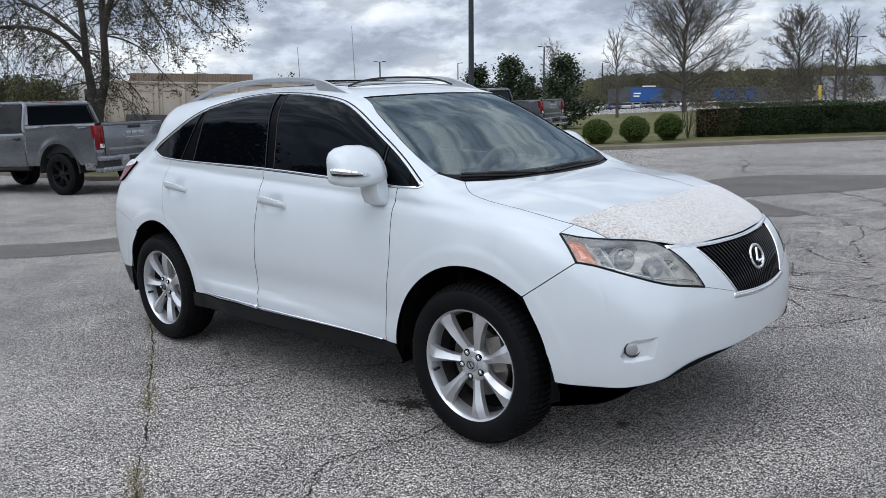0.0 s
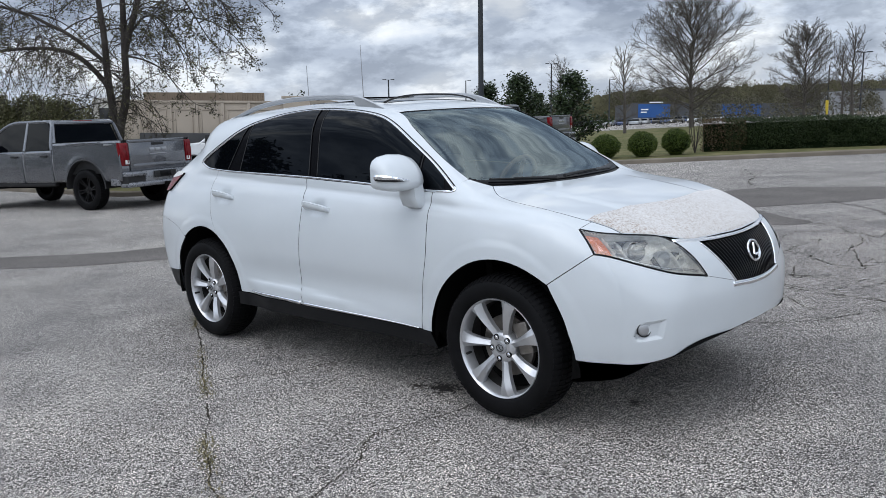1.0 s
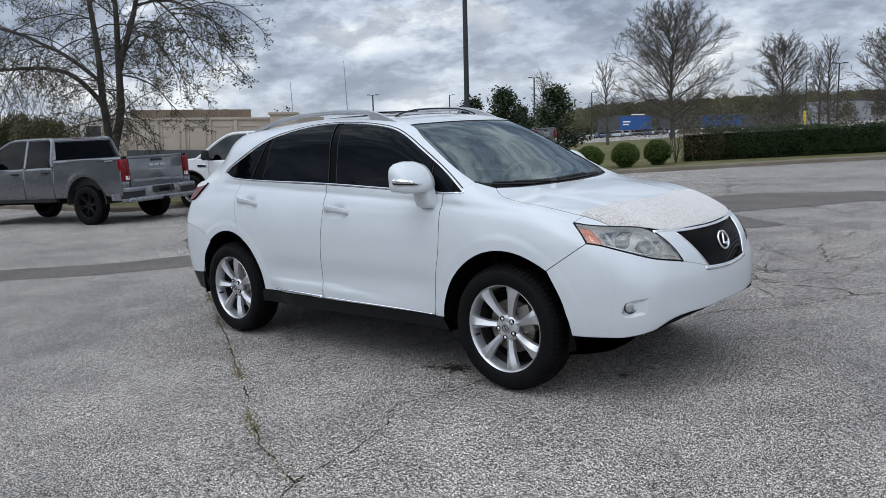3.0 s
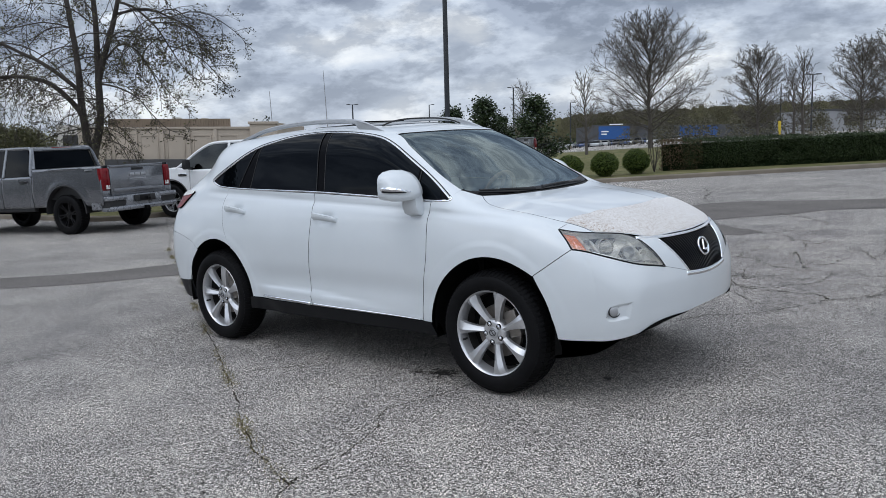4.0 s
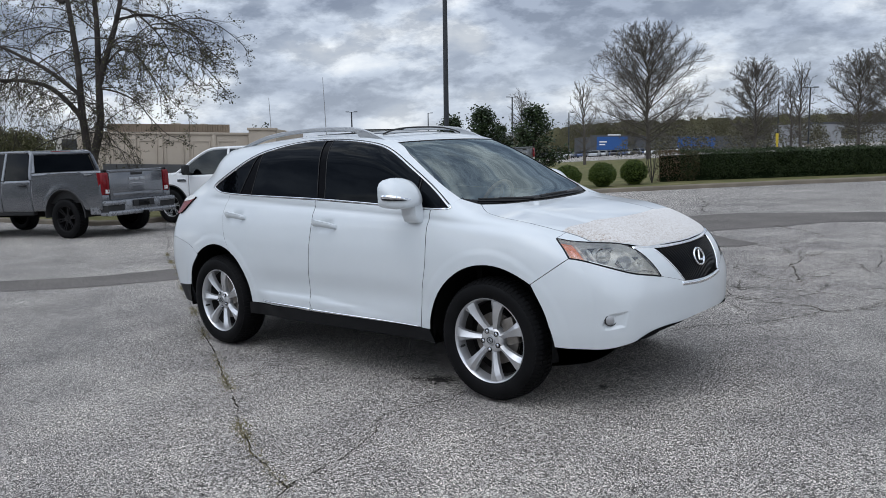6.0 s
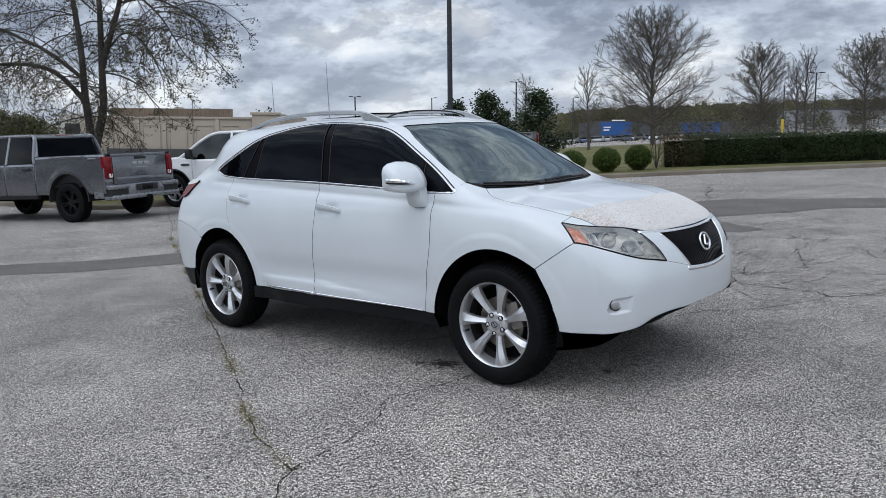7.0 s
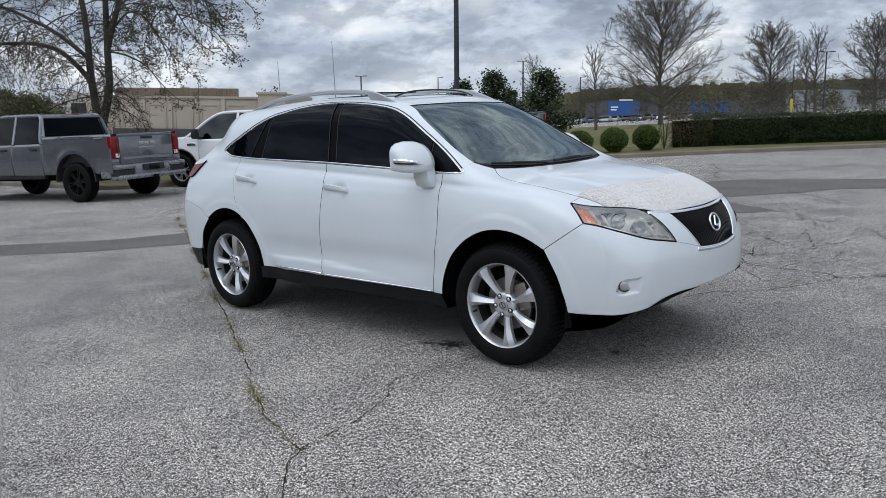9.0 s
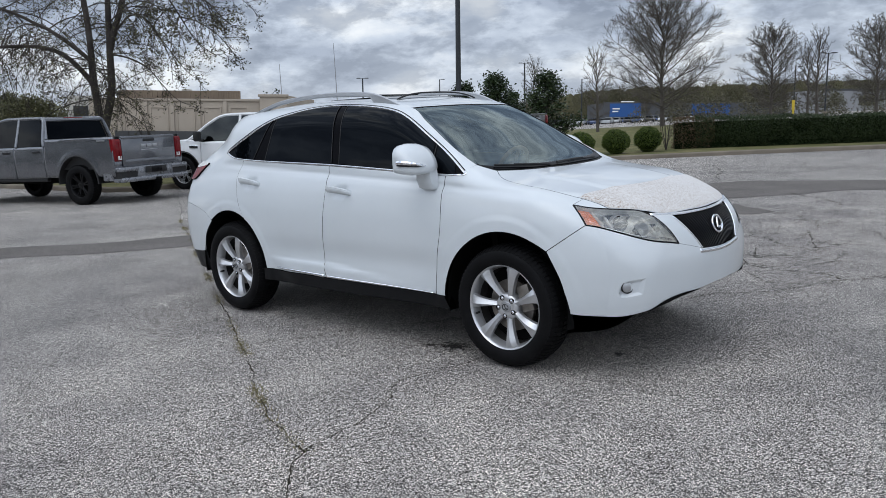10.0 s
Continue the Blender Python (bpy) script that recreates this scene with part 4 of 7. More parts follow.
# headlamps
lamp_grid = coons(LAMP_LOW, LAMP_TOP, [LAMP_LOW[0], (0.46, -0.806, 0.915), LAMP_TOP[0]], [LAMP_LOW[-1], (0.80, -0.468, 0.825), LAMP_TOP[-1]], 30, 16)
for sgn in (1, -1):
    head = panel("headlamp", lamp_grid * (1, sgn, 1), lamp_inner, suv, off=-0.055, gap="", rim="", label="hazy headlamp with amber marker")[0]
    # side walls of the bucket
    for ob_name, run in (("lamp_wall", lamp_grid[0]), ("lamp_wall", lamp_grid[-1]), ("lamp_wall", lamp_grid[:, 0]), ("lamp_wall", lamp_grid[:, -1])):
        a, b = settle(run * (1, sgn, 1), -0.006), settle(run * (1, sgn, 1), -0.057)
        m = len(a)
        mesh_object(ob_name, np.concatenate([a, b]), [(i, i + 1, m + i + 1, m + i) for i in range(m - 1)], lamp_inner, True, head)
    inner = settle(lamp_grid * (1, sgn, 1), -0.018)
    mk = inner[1:14, 1:6]
    mesh_object("amber_marker", mk.reshape(-1, 3), [(j * 5 + i, j * 5 + i + 1, (j + 1) * 5 + i + 1, (j + 1) * 5 + i) for j in range(12) for i in range(4)], amber, True, head, "amber side marker")

    def eye(u, v, r, out, name, mat_):
        c = Vector(settle(lamp_grid * (1, sgn, 1), out)[v, u])
        nrm = Vector((0.86, -0.42 * sgn, 0.06)).normalized()
        m4 = Matrix.Translation(c) @ nrm.to_track_quat("Z", "Y").to_matrix().to_4x4()
        prof = {"projector": [(r * 1.25, -0.03), (r * 1.28, 0.0), (r * 1.08, 0.005), (r * 1.05, -0.004), (r, 0.0), (r * 0.8, 0.011), (r * 0.45, 0.018), (0.001, 0.020)],
                "bowl": [(r * 0.15, -0.03), (r * 0.6, -0.022), (r * 0.9, -0.004), (r, 0.006), (r * 1.08, 0.006), (r * 1.1, -0.03)]}[name]
        bm = lathe(prof, 24, "Z", caps=False)
        bmesh.ops.transform(bm, matrix=m4, verts=bm.verts)
        part(name, bm, mat_, head)
    eye(13, 8, 0.040, -0.026, "bowl", chrome)
    eye(14, 8, 0.033, -0.030, "projector", projector_glass)
    eye(20, 6, 0.034, -0.030, "bowl", satin)
    eye(8, 8, 0.027, -0.034, "bowl", chrome)
    eye(25, 6, 0.020, -0.034, "bowl", lamp_inner)
    # dividing ribs and dark bezels between the chambers
    for u, mat_, v0, v1 in ((6, lamp_inner, 1, 14), (9, satin, 1, 12), (17, gloss_black, 1, 7), (23, lamp_inner, 1, 13)):
        a, b = settle(lamp_grid[v0:v1, u] * (1, sgn, 1), -0.012), settle(lamp_grid[v0:v1, u] * (1, sgn, 1), -0.056)
        c = settle(lamp_grid[v0:v1, u + 1] * (1, sgn, 1), -0.040)
        m = len(a)
        mesh_object("lamp_rib", np.concatenate([b, a, c]), [(k * m + i, k * m + i + 1, (k + 1) * m + i + 1, (k + 1) * m + i) for k in range(2) for i in range(m - 1)], mat_, True, head)
    low_run = [tuple(settle(lamp_grid[2, k:k + 1] * (1, sgn, 1), -0.02)[0]) for k in (6, 12, 18, 24, 28)]
    ribbon("lamp_bezel", low_run, 0.014, 0.006, chrome, head, off=-0.02, n=20)
    lens = panel("lens", lamp_grid * (1, sgn, 1), lens_glass, head, off=0.001, gap="", rim="", label="hazy clear lens")[0]
    lens.visible_shadow = False
    for run in (LAMP_LOW, LAMP_TOP, [LAMP_LOW[0], (0.46, -0.806, 0.915), LAMP_TOP[0]], [LAMP_LOW[-1], (0.80, -0.468, 0.825), LAMP_TOP[-1]]):
        ribbon("lamp_seal", run if sgn > 0 else flip_y(run), 0.011, 0.003, gloss_black, head, n=24)

# fog lamps in shallow pockets, with the cover plate of the towing eye
FOG_OUT = [(0.648, -0.785, 0.497), (0.66, -0.777, 0.535), (0.70, -0.755, 0.567), (0.784, -0.678, 0.580), (0.771, -0.692, 0.490), (0.70, -0.752, 0.474), (0.66, -0.779, 0.475), (0.648, -0.79, 0.497)]
for sgn in (1, -1):
    pts = FOG_OUT if sgn > 0 else flip_y(FOG_OUT)
    pocket = ribbon("fog_pocket", line([pts[i] for i in (0, 1, 2, 3, 4, 5, 6, 7)], 60, False), 0.004, 0.0012, pearl, bumper, n=60)[0]
    c = Vector(settle(np.array([[0.712, -0.750 * sgn, 0.530]]), 0.003)[0])
    m4 = Matrix.Translation(c) @ Vector((0.80, -0.58 * sgn, 0.02)).normalized().to_track_quat("Z", "Y").to_matrix().to_4x4()
    for nm, prof, mt in (("fog_ring", [(0.033, -0.02), (0.034, 0.004), (0.031, 0.007), (0.029, 0.003), (0.028, -0.02)], black_plastic), ("fog_lens", [(0.029, -0.008), (0.029, 0.0), (0.022, 0.004), (0.012, 0.006), (0.001, 0.0065)], satin)):
        bm = lathe(prof, 28, "Z", caps=False)
        bmesh.ops.transform(bm, matrix=m4, verts=bm.verts)
        part(nm, bm, mt, pocket)
sq = [(0.855, -0.503, 0.543), (0.873, -0.433, 0.535), (0.873, -0.431, 0.497), (0.855, -0.499, 0.501)]
ribbon("tow_cover_edge", line(sq + sq[:1], 50, False), 0.004, 0.0012, pearl, bumper, n=50)

# --- glass
ws_base = both([(-0.33, -0.700, 1.185), (-0.29, -0.66, 1.168), (-0.235, -0.50, 1.158), (-0.195, -0.25, 1.152), (-0.18, 0, 1.150)])
pane = panel("windshield", coons(PILLAR, flip_y(PILLAR), ws_base, both(GLASS_TOP), 20, 20), windshield_glass, suv, off=-0.004, gap="", rim="", label="clear windshield reflecting clouds")[0]
pane.visible_shadow = False
ribbon("windshield_seal", PILLAR, 0.016, 0.002, gloss_black, pane, off=-0.003, mirror=True)
ribbon("windshield_seal", both(GLASS_TOP), 0.014, 0.002, gloss_black, pane, off=-0.003)
ribbon("windshield_frit", ws_base, 0.055, 0.002, pillar_black, pane, off=-0.002, label="black border at the glass foot")
cowl = panel("cowl", coons(both([(-0.229, -0.635, 1.139), (-0.160, -0.45, 1.128), (-0.120, -0.22, 1.126), (-0.107, 0, 1.126)]), [(x - 0.015, y, z + 0.012) for x, y, z in ws_base], [(-0.229, -0.635, 1.139), (-0.33, -0.69, 1.185)], [(-0.229, 0.635, 1.139), (-0.33, 0.69, 1.185)], 40, 8), black_plastic, suv, off=-0.010, gap="", rim="B")[0]


def wiper(pivot, tip, lift):
    bm = bmesh.new()
    a, b = [settle(np.array([q]), 0.022)[0] for q in (pivot, tip)]
    arm = settle(np.array([a + (b - a) * t for t in np.linspace(0, 1, 12)]), lift)
    add_tube(bm, [tuple(q) for q in arm[:9]], [0.010 - 0.0006 * i for i in range(9)], 6)
    blade = settle(np.array([a + (b - a) * t for t in np.linspace(0.32, 1.12, 14)]), 0.010)
    add_tube(bm, [tuple(q) for q in blade], 0.006, 6)
    return part("wiper", bm, black_plastic, suv)


wiper((-0.142, -0.19, 1.133), (-0.262, -0.555, 1.16), 0.014)
wiper((-0.141, -0.112, 1.135), (-0.190, 0.40, 1.145), 0.018)

# side glass: black surround first, then each pane, then chrome round it
dlo = coons(DLO_LOW, DLO_TOP, [DLO_LOW[0], DLO_LOW[0]], [DLO_LOW[-1], DLO_LOW[-1]], 80, 14)
panel("window_surround", dlo, pillar_black, suv, off=-0.003, gap="", rim="", mirror=True)
low, upp = settle(line(DLO_LOW, 400)), settle(line(DLO_TOP, 400))


def at_x(run, x):
    return tuple(run[np.argmin(np.abs(run[:, 0] - x))])


def run_between(run, x0, x1, n, inset):
    r = [at_x(run, x) for x in np.linspace(x0, x1, n)]
    return [(x, y, z + inset) for x, y, z in r]


for kind, (l0, l1, u0, u1) in {"front": (-1.495, -0.585, -1.575, -0.645), "rear": (-2.350, -1.567, -2.312, -1.650), "quarter": (-2.83, -2.510, -2.72, -2.375), "corner": (-0.565, -0.40, -0.61, -0.43)}.items():
    b = run_between(low, l0, l1, 14, 0.010)
    t = run_between(upp, u0, u1, 14, -0.020)
    holder = {"front": front_doors, "rear": rear_doors}.get(kind)
    for ob, sgn in zip(panel("side_glass", coons(b, t, [b[0], t[0]], [b[-1], t[-1]], 30, 18), tint, suv, off=0.0005, gap="", rim="LR", depth=0.004, mirror=True), (0, 1)):
        if holder:
            ob.parent = holder[sgn]
ribbon("window_chrome", DLO_LOW[:-1], 0.013, 0.006, chrome, suv, mirror=True, n=90)
ribbon("window_chrome", [(-0.40, -0.818, 1.121), (-0.352, -0.817, 1.122), (-0.327, -0.808, 1.136), (-0.345, -0.797, 1.150)] , 0.012, 0.006, chrome, suv, mirror=True, n=24)
ribbon("window_chrome", [(x, y - 0.003, z - 0.004) for x, y, z in DLO_TOP], 0.011, 0.006, chrome, suv, mirror=True, off=0.001, n=120)
ribbon("window_seal", [(x, y + 0.008, z + 0.0085) for x, y, z in DLO_TOP], 0.008, 0.002, gloss_black, suv, mirror=True, off=0.001, n=120)
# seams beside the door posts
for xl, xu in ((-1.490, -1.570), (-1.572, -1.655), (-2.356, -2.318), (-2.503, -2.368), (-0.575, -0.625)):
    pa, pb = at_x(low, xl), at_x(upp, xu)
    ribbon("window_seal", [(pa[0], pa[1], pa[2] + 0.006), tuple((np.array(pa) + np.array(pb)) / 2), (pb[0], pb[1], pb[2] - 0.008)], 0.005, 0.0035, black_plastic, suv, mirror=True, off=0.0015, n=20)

# --- lower trim
sill_top = [(-2.31, -0.905, 0.398), (-1.57, -0.90, 0.394), (-0.9, -0.90, 0.389), (-0.458, -0.903, 0.387)]
sill_bot = [(-2.33, -0.905, 0.305), (-1.57, -0.90, 0.308), (-0.9, -0.90, 0.306), (-0.42, -0.90, 0.304)]
panel("sill", coons(sill_bot, sill_top, [sill_bot[0], sill_top[0]], [sill_bot[-1], sill_top[-1]], 40, 8), cladding, suv, off=0.006, gap="", rim="BTLR", depth=0.06, mirror=True, label="dark grey sill cladding")
ribbon("sill_chrome", [(-2.13, -0.905, 0.425), (-2.0, -0.905, 0.420), (-1.59, -0.90, 0.407)], 0.026, 0.014, chrome, suv, mirror=True, off=0.004, wide=lambda t: 0.35 + 0.65 * t)
ribbon("sill_chrome", [(-1.56, -0.90, 0.406), (-1.0, -0.90, 0.402), (-0.545, -0.90, 0.396)], 0.020, 0.012, chrome, suv, mirror=True, off=0.004, wide=lambda t: 1.0 - 0.6 * t)

# --- rear: bumper, tailgate, glass, spoiler, lamps
rb_top = [(-2.99, -0.921, 0.733), (-3.12, -0.915, 0.80), (-3.30, -0.90, 0.842), (-3.52, -0.82, 0.865), (-3.70, -0.6, 0.88), (-3.78, -0.3, 0.885), (-3.80, 0, 0.885)]
rb_low = [(-3.155, -0.905, 0.470), (-3.28, -0.90, 0.455), (-3.42, -0.87, 0.45), (-3.58, -0.78, 0.45), (-3.72, -0.6, 0.45), (-3.80, -0.3, 0.45), (-3.83, 0, 0.45)]
rbe = line([(-3.155, -0.905, 0.470), (-3.135, -0.915, 0.565), (-3.09, -0.92, 0.64), (-2.99, -0.921, 0.733)], 16)
panel("rear_bumper", coons(both(rb_low), both(rb_top), rbe, rbe * (1, -1, 1), 60, 16), pearl, suv, gap="LR", rim="LRB")
rl = [(x + 0.06, y * 0.955, 0.315) for x, y, z in rb_low]
panel("rear_valance", coons(both(rl), both(rb_low), [rl[0], rb_low[0]], [flip_y(rl)[0], flip_y(rb_low)[0]], 60, 6), cladding, suv, gap="", rim="B", off=-0.004, label="dark grey rear valance")
tg_low, tg_mid = both([(-3.52, -0.82, 0.875), (-3.70, -0.6, 0.89), (-3.80, 0, 0.895)]), both([(-3.50, -0.70, 1.20), (-3.62, -0.45, 1.19), (-3.68, 0, 1.18)])
panel("tailgate", coons(tg_low, tg_mid, [tg_low[0], (-3.56, -0.77, 1.05), tg_mid[0]], [tg_low[-1], (-3.56, 0.77, 1.05), tg_mid[-1]], 40, 16), pearl, suv)
tg_top = both([(-3.25, -0.60, 1.47), (-3.42, -0.35, 1.49), (-3.46, 0, 1.50)])
panel("rear_glass", coons(tg_mid, tg_top, [tg_mid[0], tg_top[0]], [tg_mid[-1], tg_top[-1]], 40, 12), tint, suv, gap="", rim="")
bm = bmesh.new()
sp_rows = []
for t in np.linspace(-1, 1, 25):
    y = 0.475 * t
    x0, x1 = -2.98 - 0.14 * (1 - t * t), -3.13 - 0.24 * (1 - t * t)
    z0 = float(top_z(np.array(x0)) - 0.10 * y * y)
    sp_rows.append([bm.verts.new(q) for q in ((x0, y, z0 + 0.006), ((x0 + x1) / 2, y, z0 - 0.008), (x1, y, z0 - 0.040), (x1 - 0.005, y, z0 - 0.055), (x1 + 0.06, y, z0 - 0.075), (x0, y, z0 - 0.05))])
for a, b in zip(sp_rows, sp_rows[1:]):
    for i in range(6):
        bm.faces.new((a[i], a[(i + 1) % 6], b[(i + 1) % 6], b[i]))
bm.faces.new(sp_rows[0]), bm.faces.new(sp_rows[-1][::-1])
part("spoiler", bm, pearl, suv)
TL = [(-3.50, -0.79, 1.07), (-3.378, -0.832, 1.073), (-3.262, -0.812, 1.137), (-3.185, -0.792, 1.206)]
TT = [(-3.56, -0.70, 1.21), (-3.45, -0.755, 1.212), (-3.351, -0.776, 1.214), (-3.19, -0.788, 1.211)]
for sgn in (1, -1):
    a, b = (TL, TT) if sgn > 0 else (flip_y(TL), flip_y(TT))
    tail = panel("tail_lamp", coons(a, b, [a[0], b[0]], [a[-1], b[-1]], 20, 10), red_lens, suv, off=0.016, gap="", rim="LRBT", depth=0.03, label="red wraparound tail lamp")[0]
    c = [(x, y, z - 0.01) for x, y, z in b[1:]]
    ribbon("clear_strip", c, 0.055, 0.003, lamp_inner, tail, off=0.0185, n=20, label="clear upper lens strip", wide=lambda t: 0.45 + 0.55 * math.sin(math.pi * t))

# --- handles, mirrors, roof rails, sunroof, fuel flap
def handle(x, z, holder):
    for sgn, door in zip((1, -1), holder):
        base = settle(np.array([[x + dx, -0.87 * sgn, z + dz] for dx, dz in ((-0.125, 0.013), (0.135, -0.014))]))
        n0 = Vector(skin_normal(base)[0])
        hb = bmesh.new()
        rows = []
        for t in np.linspace(0, 1, 13):
            p = Vector(base[0] + (base[1] - base[0]) * t)
            o = 0.018 + 0.034 * min(1, 4 * t, 4 * (1 - t) + 0.5)
            h = 0.025 - 0.005 * t
            if t in (0, 1):
                o, h = o * 0.6, h * 0.75
            rows.append([hb.verts.new(p + n0 * (o - 0.014 - (0.0 if 0.08 < t < 0.92 else 0.02)) + Vector((0, 0, -h))), hb.verts.new(p + n0 * o + Vector((0, 0, -h * 0.6))), hb.verts.new(p + n0 * (o + 0.003)), hb.verts.new(p + n0 * o + Vector((0, 0, h * 0.7))), hb.verts.new(p + n0 * (o - 0.014 - (0.0 if 0.08 < t < 0.92 else 0.02)) + Vector((0, 0, h)))])
        for a, b in zip(rows, rows[1:]):
            for i in range(5):
                hb.faces.new((a[i], a[(i + 1) % 5], b[(i + 1) % 5], b[i]))
        hb.faces.new(rows[0]), hb.faces.new(rows[-1][::-1])
        part("door_handle", hb, pearl, door, sharp=60)


handle(-1.437, 1.007, front_doors)
handle(-2.490, 1.050, rear_doors)

MIRROR_SECTION = spline([(-0.55, -0.72), (-0.2, -0.80), (0.3, -0.84), (0.78, -0.84), (1.0, -0.70), (1.03, -0.46), (0.94, -0.10), (0.74, 0.26), (0.44, 0.60), (0.10, 0.84), (-0.24, 0.97), (-0.46, 0.98), (-0.56, 0.84), (-0.60, 0.45), (-0.60, -0.05), (-0.58, -0.5), (-0.55, -0.72)], 41)[:-1]
for sgn in (1, -1):
    mb = bmesh.new()
    # the housing: rings across the car, from the root out to the tip
    rings = []
    for t, sx, sz, dx, dz in ((0.0, 0.05, 0.05, 0.0, 0.0), (0.06, 0.086, 0.085, 0.0, 0.0), (0.25, 0.105, 0.100, -0.004, 0.0), (0.55, 0.108, 0.104, -0.012, 0.0), (0.80, 0.098, 0.098, -0.018, -0.004), (0.92, 0.084, 0.084, -0.026, -0.008), (0.98, 0.060, 0.066, -0.032, -0.010), (1.0, 0.035, 0.042, -0.036, -0.010)):
        y = -(0.815 + (0.255 if sgn > 0 else 0.205) * t)
        ring = []
        for px, pz in MIRROR_SECTION:
            ring.append(mb.verts.new((-0.625 + dx + px * sx - (0 if sgn > 0 else 0.03), y * sgn, 1.226 + dz + pz * sz - (0 if sgn > 0 else 0.03))))
        rings.append(ring)
    for a, b in zip(rings, rings[1:]):
        for i in range(40):
            mb.faces.new((a[i], a[(i + 1) % 40], b[(i + 1) % 40], b[i]))
    mb.faces.new(rings[0]), mb.faces.new(rings[-1][::-1])
    mirror_ob = part("door_mirror", mb, pearl, front_doors[0 if sgn > 0 else 1], sharp=70)
    fb = bmesh.new()
    foot = []
    for z, w, y0, y1 in ((1.040, 0.052, -0.845, -0.880), (1.052, 0.058, -0.838, -0.905), (1.10, 0.060, -0.830, -0.915), (1.15, 0.060, -0.840, -0.917), (1.205, 0.058, -0.848, -0.918)):
        foot.append([fb.verts.new((-0.592 + sx * w + (0.01 if z < 1.1 else 0.0), y * sgn, z)) for sx, y in ((-1, y0), (1, y0), (1, y1 + 0.012), (0.6, y1), (-0.6, y1), (-1, y1 + 0.012))])
    for a, b in zip(foot, foot[1:]):
        for i in range(6):
            fb.faces.new((a[i], a[(i + 1) % 6], b[(i + 1) % 6], b[i]))
    fb.faces.new(foot[0]), fb.faces.new(foot[-1][::-1])
    part("mirror_foot", fb, pearl, mirror_ob, sharp=60)
    sb = bmesh.new()
    if sgn < 0:
        sb.free()
        continue
    add_tube(sb, [(-0.535, -0.92 * sgn, 1.188), (-0.528, -0.98 * sgn, 1.198), (-0.548, -1.03 * sgn, 1.207), (-0.592, -1.062 * sgn, 1.213), (-0.65, -1.068 * sgn, 1.215)], [0.003, 0.009, 0.014, 0.017, 0.016], 8)
    part("turn_lamp", sb, chrome, mirror_ob, "clear turn signal strip")
    db_ = bmesh.new()
    add_tube(db_, [(-0.520, -0.99 * sgn, 1.192), (-0.538, -1.036 * sgn, 1.197), (-0.590, -1.074 * sgn, 1.201), (-0.64, -1.080 * sgn, 1.202)], [0.001, 0.005, 0.006, 0.004], 6)
    part("lamp_slit", db_, gloss_black, mirror_ob)
    gb = bmesh.new()
    add_box(gb, (-0.690, min(-0.87 * sgn, -1.04 * sgn), 1.155), (-0.684, max(-0.87 * sgn, -1.04 * sgn), 1.305), 0.002)
    part("mirror_glass", gb, gloss_black, mirror_ob)

RAIL = [(-2.80, -0.545, 1.566), (-2.62, -0.545, 1.616), (-2.42, -0.545, 1.655), (-2.137, -0.545, 1.678), (-1.89, -0.545, 1.682), (-1.66, -0.545, 1.678), (-1.44, -0.545, 1.664), (-1.32, -0.545, 1.644), (-1.21, -0.547, 1.610), (-1.08, -0.550, 1.560)]
for sgn in (1, -1):
    bm = bmesh.new()
    pts = spline(RAIL, 60)
    rows = []
    for i, (x, y, z) in enumerate(pts):
        t = i / 59
        tall = 0.016 + 0.006 * max(0, (0.1 - t) / 0.1) - 0.009 * max(0, (t - 0.85) / 0.15)
        w = 0.018 - 0.012 * max(0, (t - 0.80) / 0.20)
        sink = float(ease(np.array(x), -1.40, -1.34)) + float(ease(np.array(-x), 2.62, 2.72))
        foot_z = float(settle(np.array([[x, y, 1.60]]))[0][2]) - 0.010
        bot, mid_ = [q + (min(q, foot_z) - q) * min(1, sink) for q in (z - tall, z - 0.5 * tall)]
        rows.append([bm.verts.new((x, (y + a * w) * sgn, q)) for a, q in ((-1, mid_), (-0.8, z + 0.6 * tall), (0, z + tall), (0.8, z + 0.6 * tall), (1, mid_), (0.6, bot), (-0.6, bot))])
    for a, b in zip(rows, rows[1:]):
        for i in range(7):
            bm.faces.new((a[i], a[(i + 1) % 7], b[(i + 1) % 7], b[i]))
    bm.faces.new(rows[0]), bm.faces.new(rows[-1][::-1])
    rail = part("roof_rail", bm, rail_silver, suv, "satin silver roof rail", sharp=50)
sun_l = [(-2.0, -0.40, 1.66), (-1.6, -0.40, 1.655), (-1.25, -0.40, 1.63)]
panel("sunroof", coons(sun_l, flip_y(sun_l), [sun_l[0], flip_y(sun_l)[0]], [sun_l[-1], (-1.235, 0, 1.63), flip_y(sun_l)[-1]], 20, 16), tint, suv, off=0.002, gap="", rim="LRBT", depth=0.004, label="dark glass sunroof panel")
wd = bmesh.new()
add_tube(wd, [(-1.245, y, float(top_z(np.array(-1.245)) - 0.09 * y * y) + 0.036 * (1 - (abs(y) / 0.45) ** 4)) for y in np.linspace(-0.43, 0.43, 15)], 0.006, 6)
part("wind_deflector", wd, black_plastic, suv, "raised black sunroof wind deflector")
lf = bmesh.new()
add_box(lf, (-2.02, -0.36, 1.673), (-1.78, 0.36, 1.681), 0.003)
part("sunroof_shade", lf, gloss_black, suv)

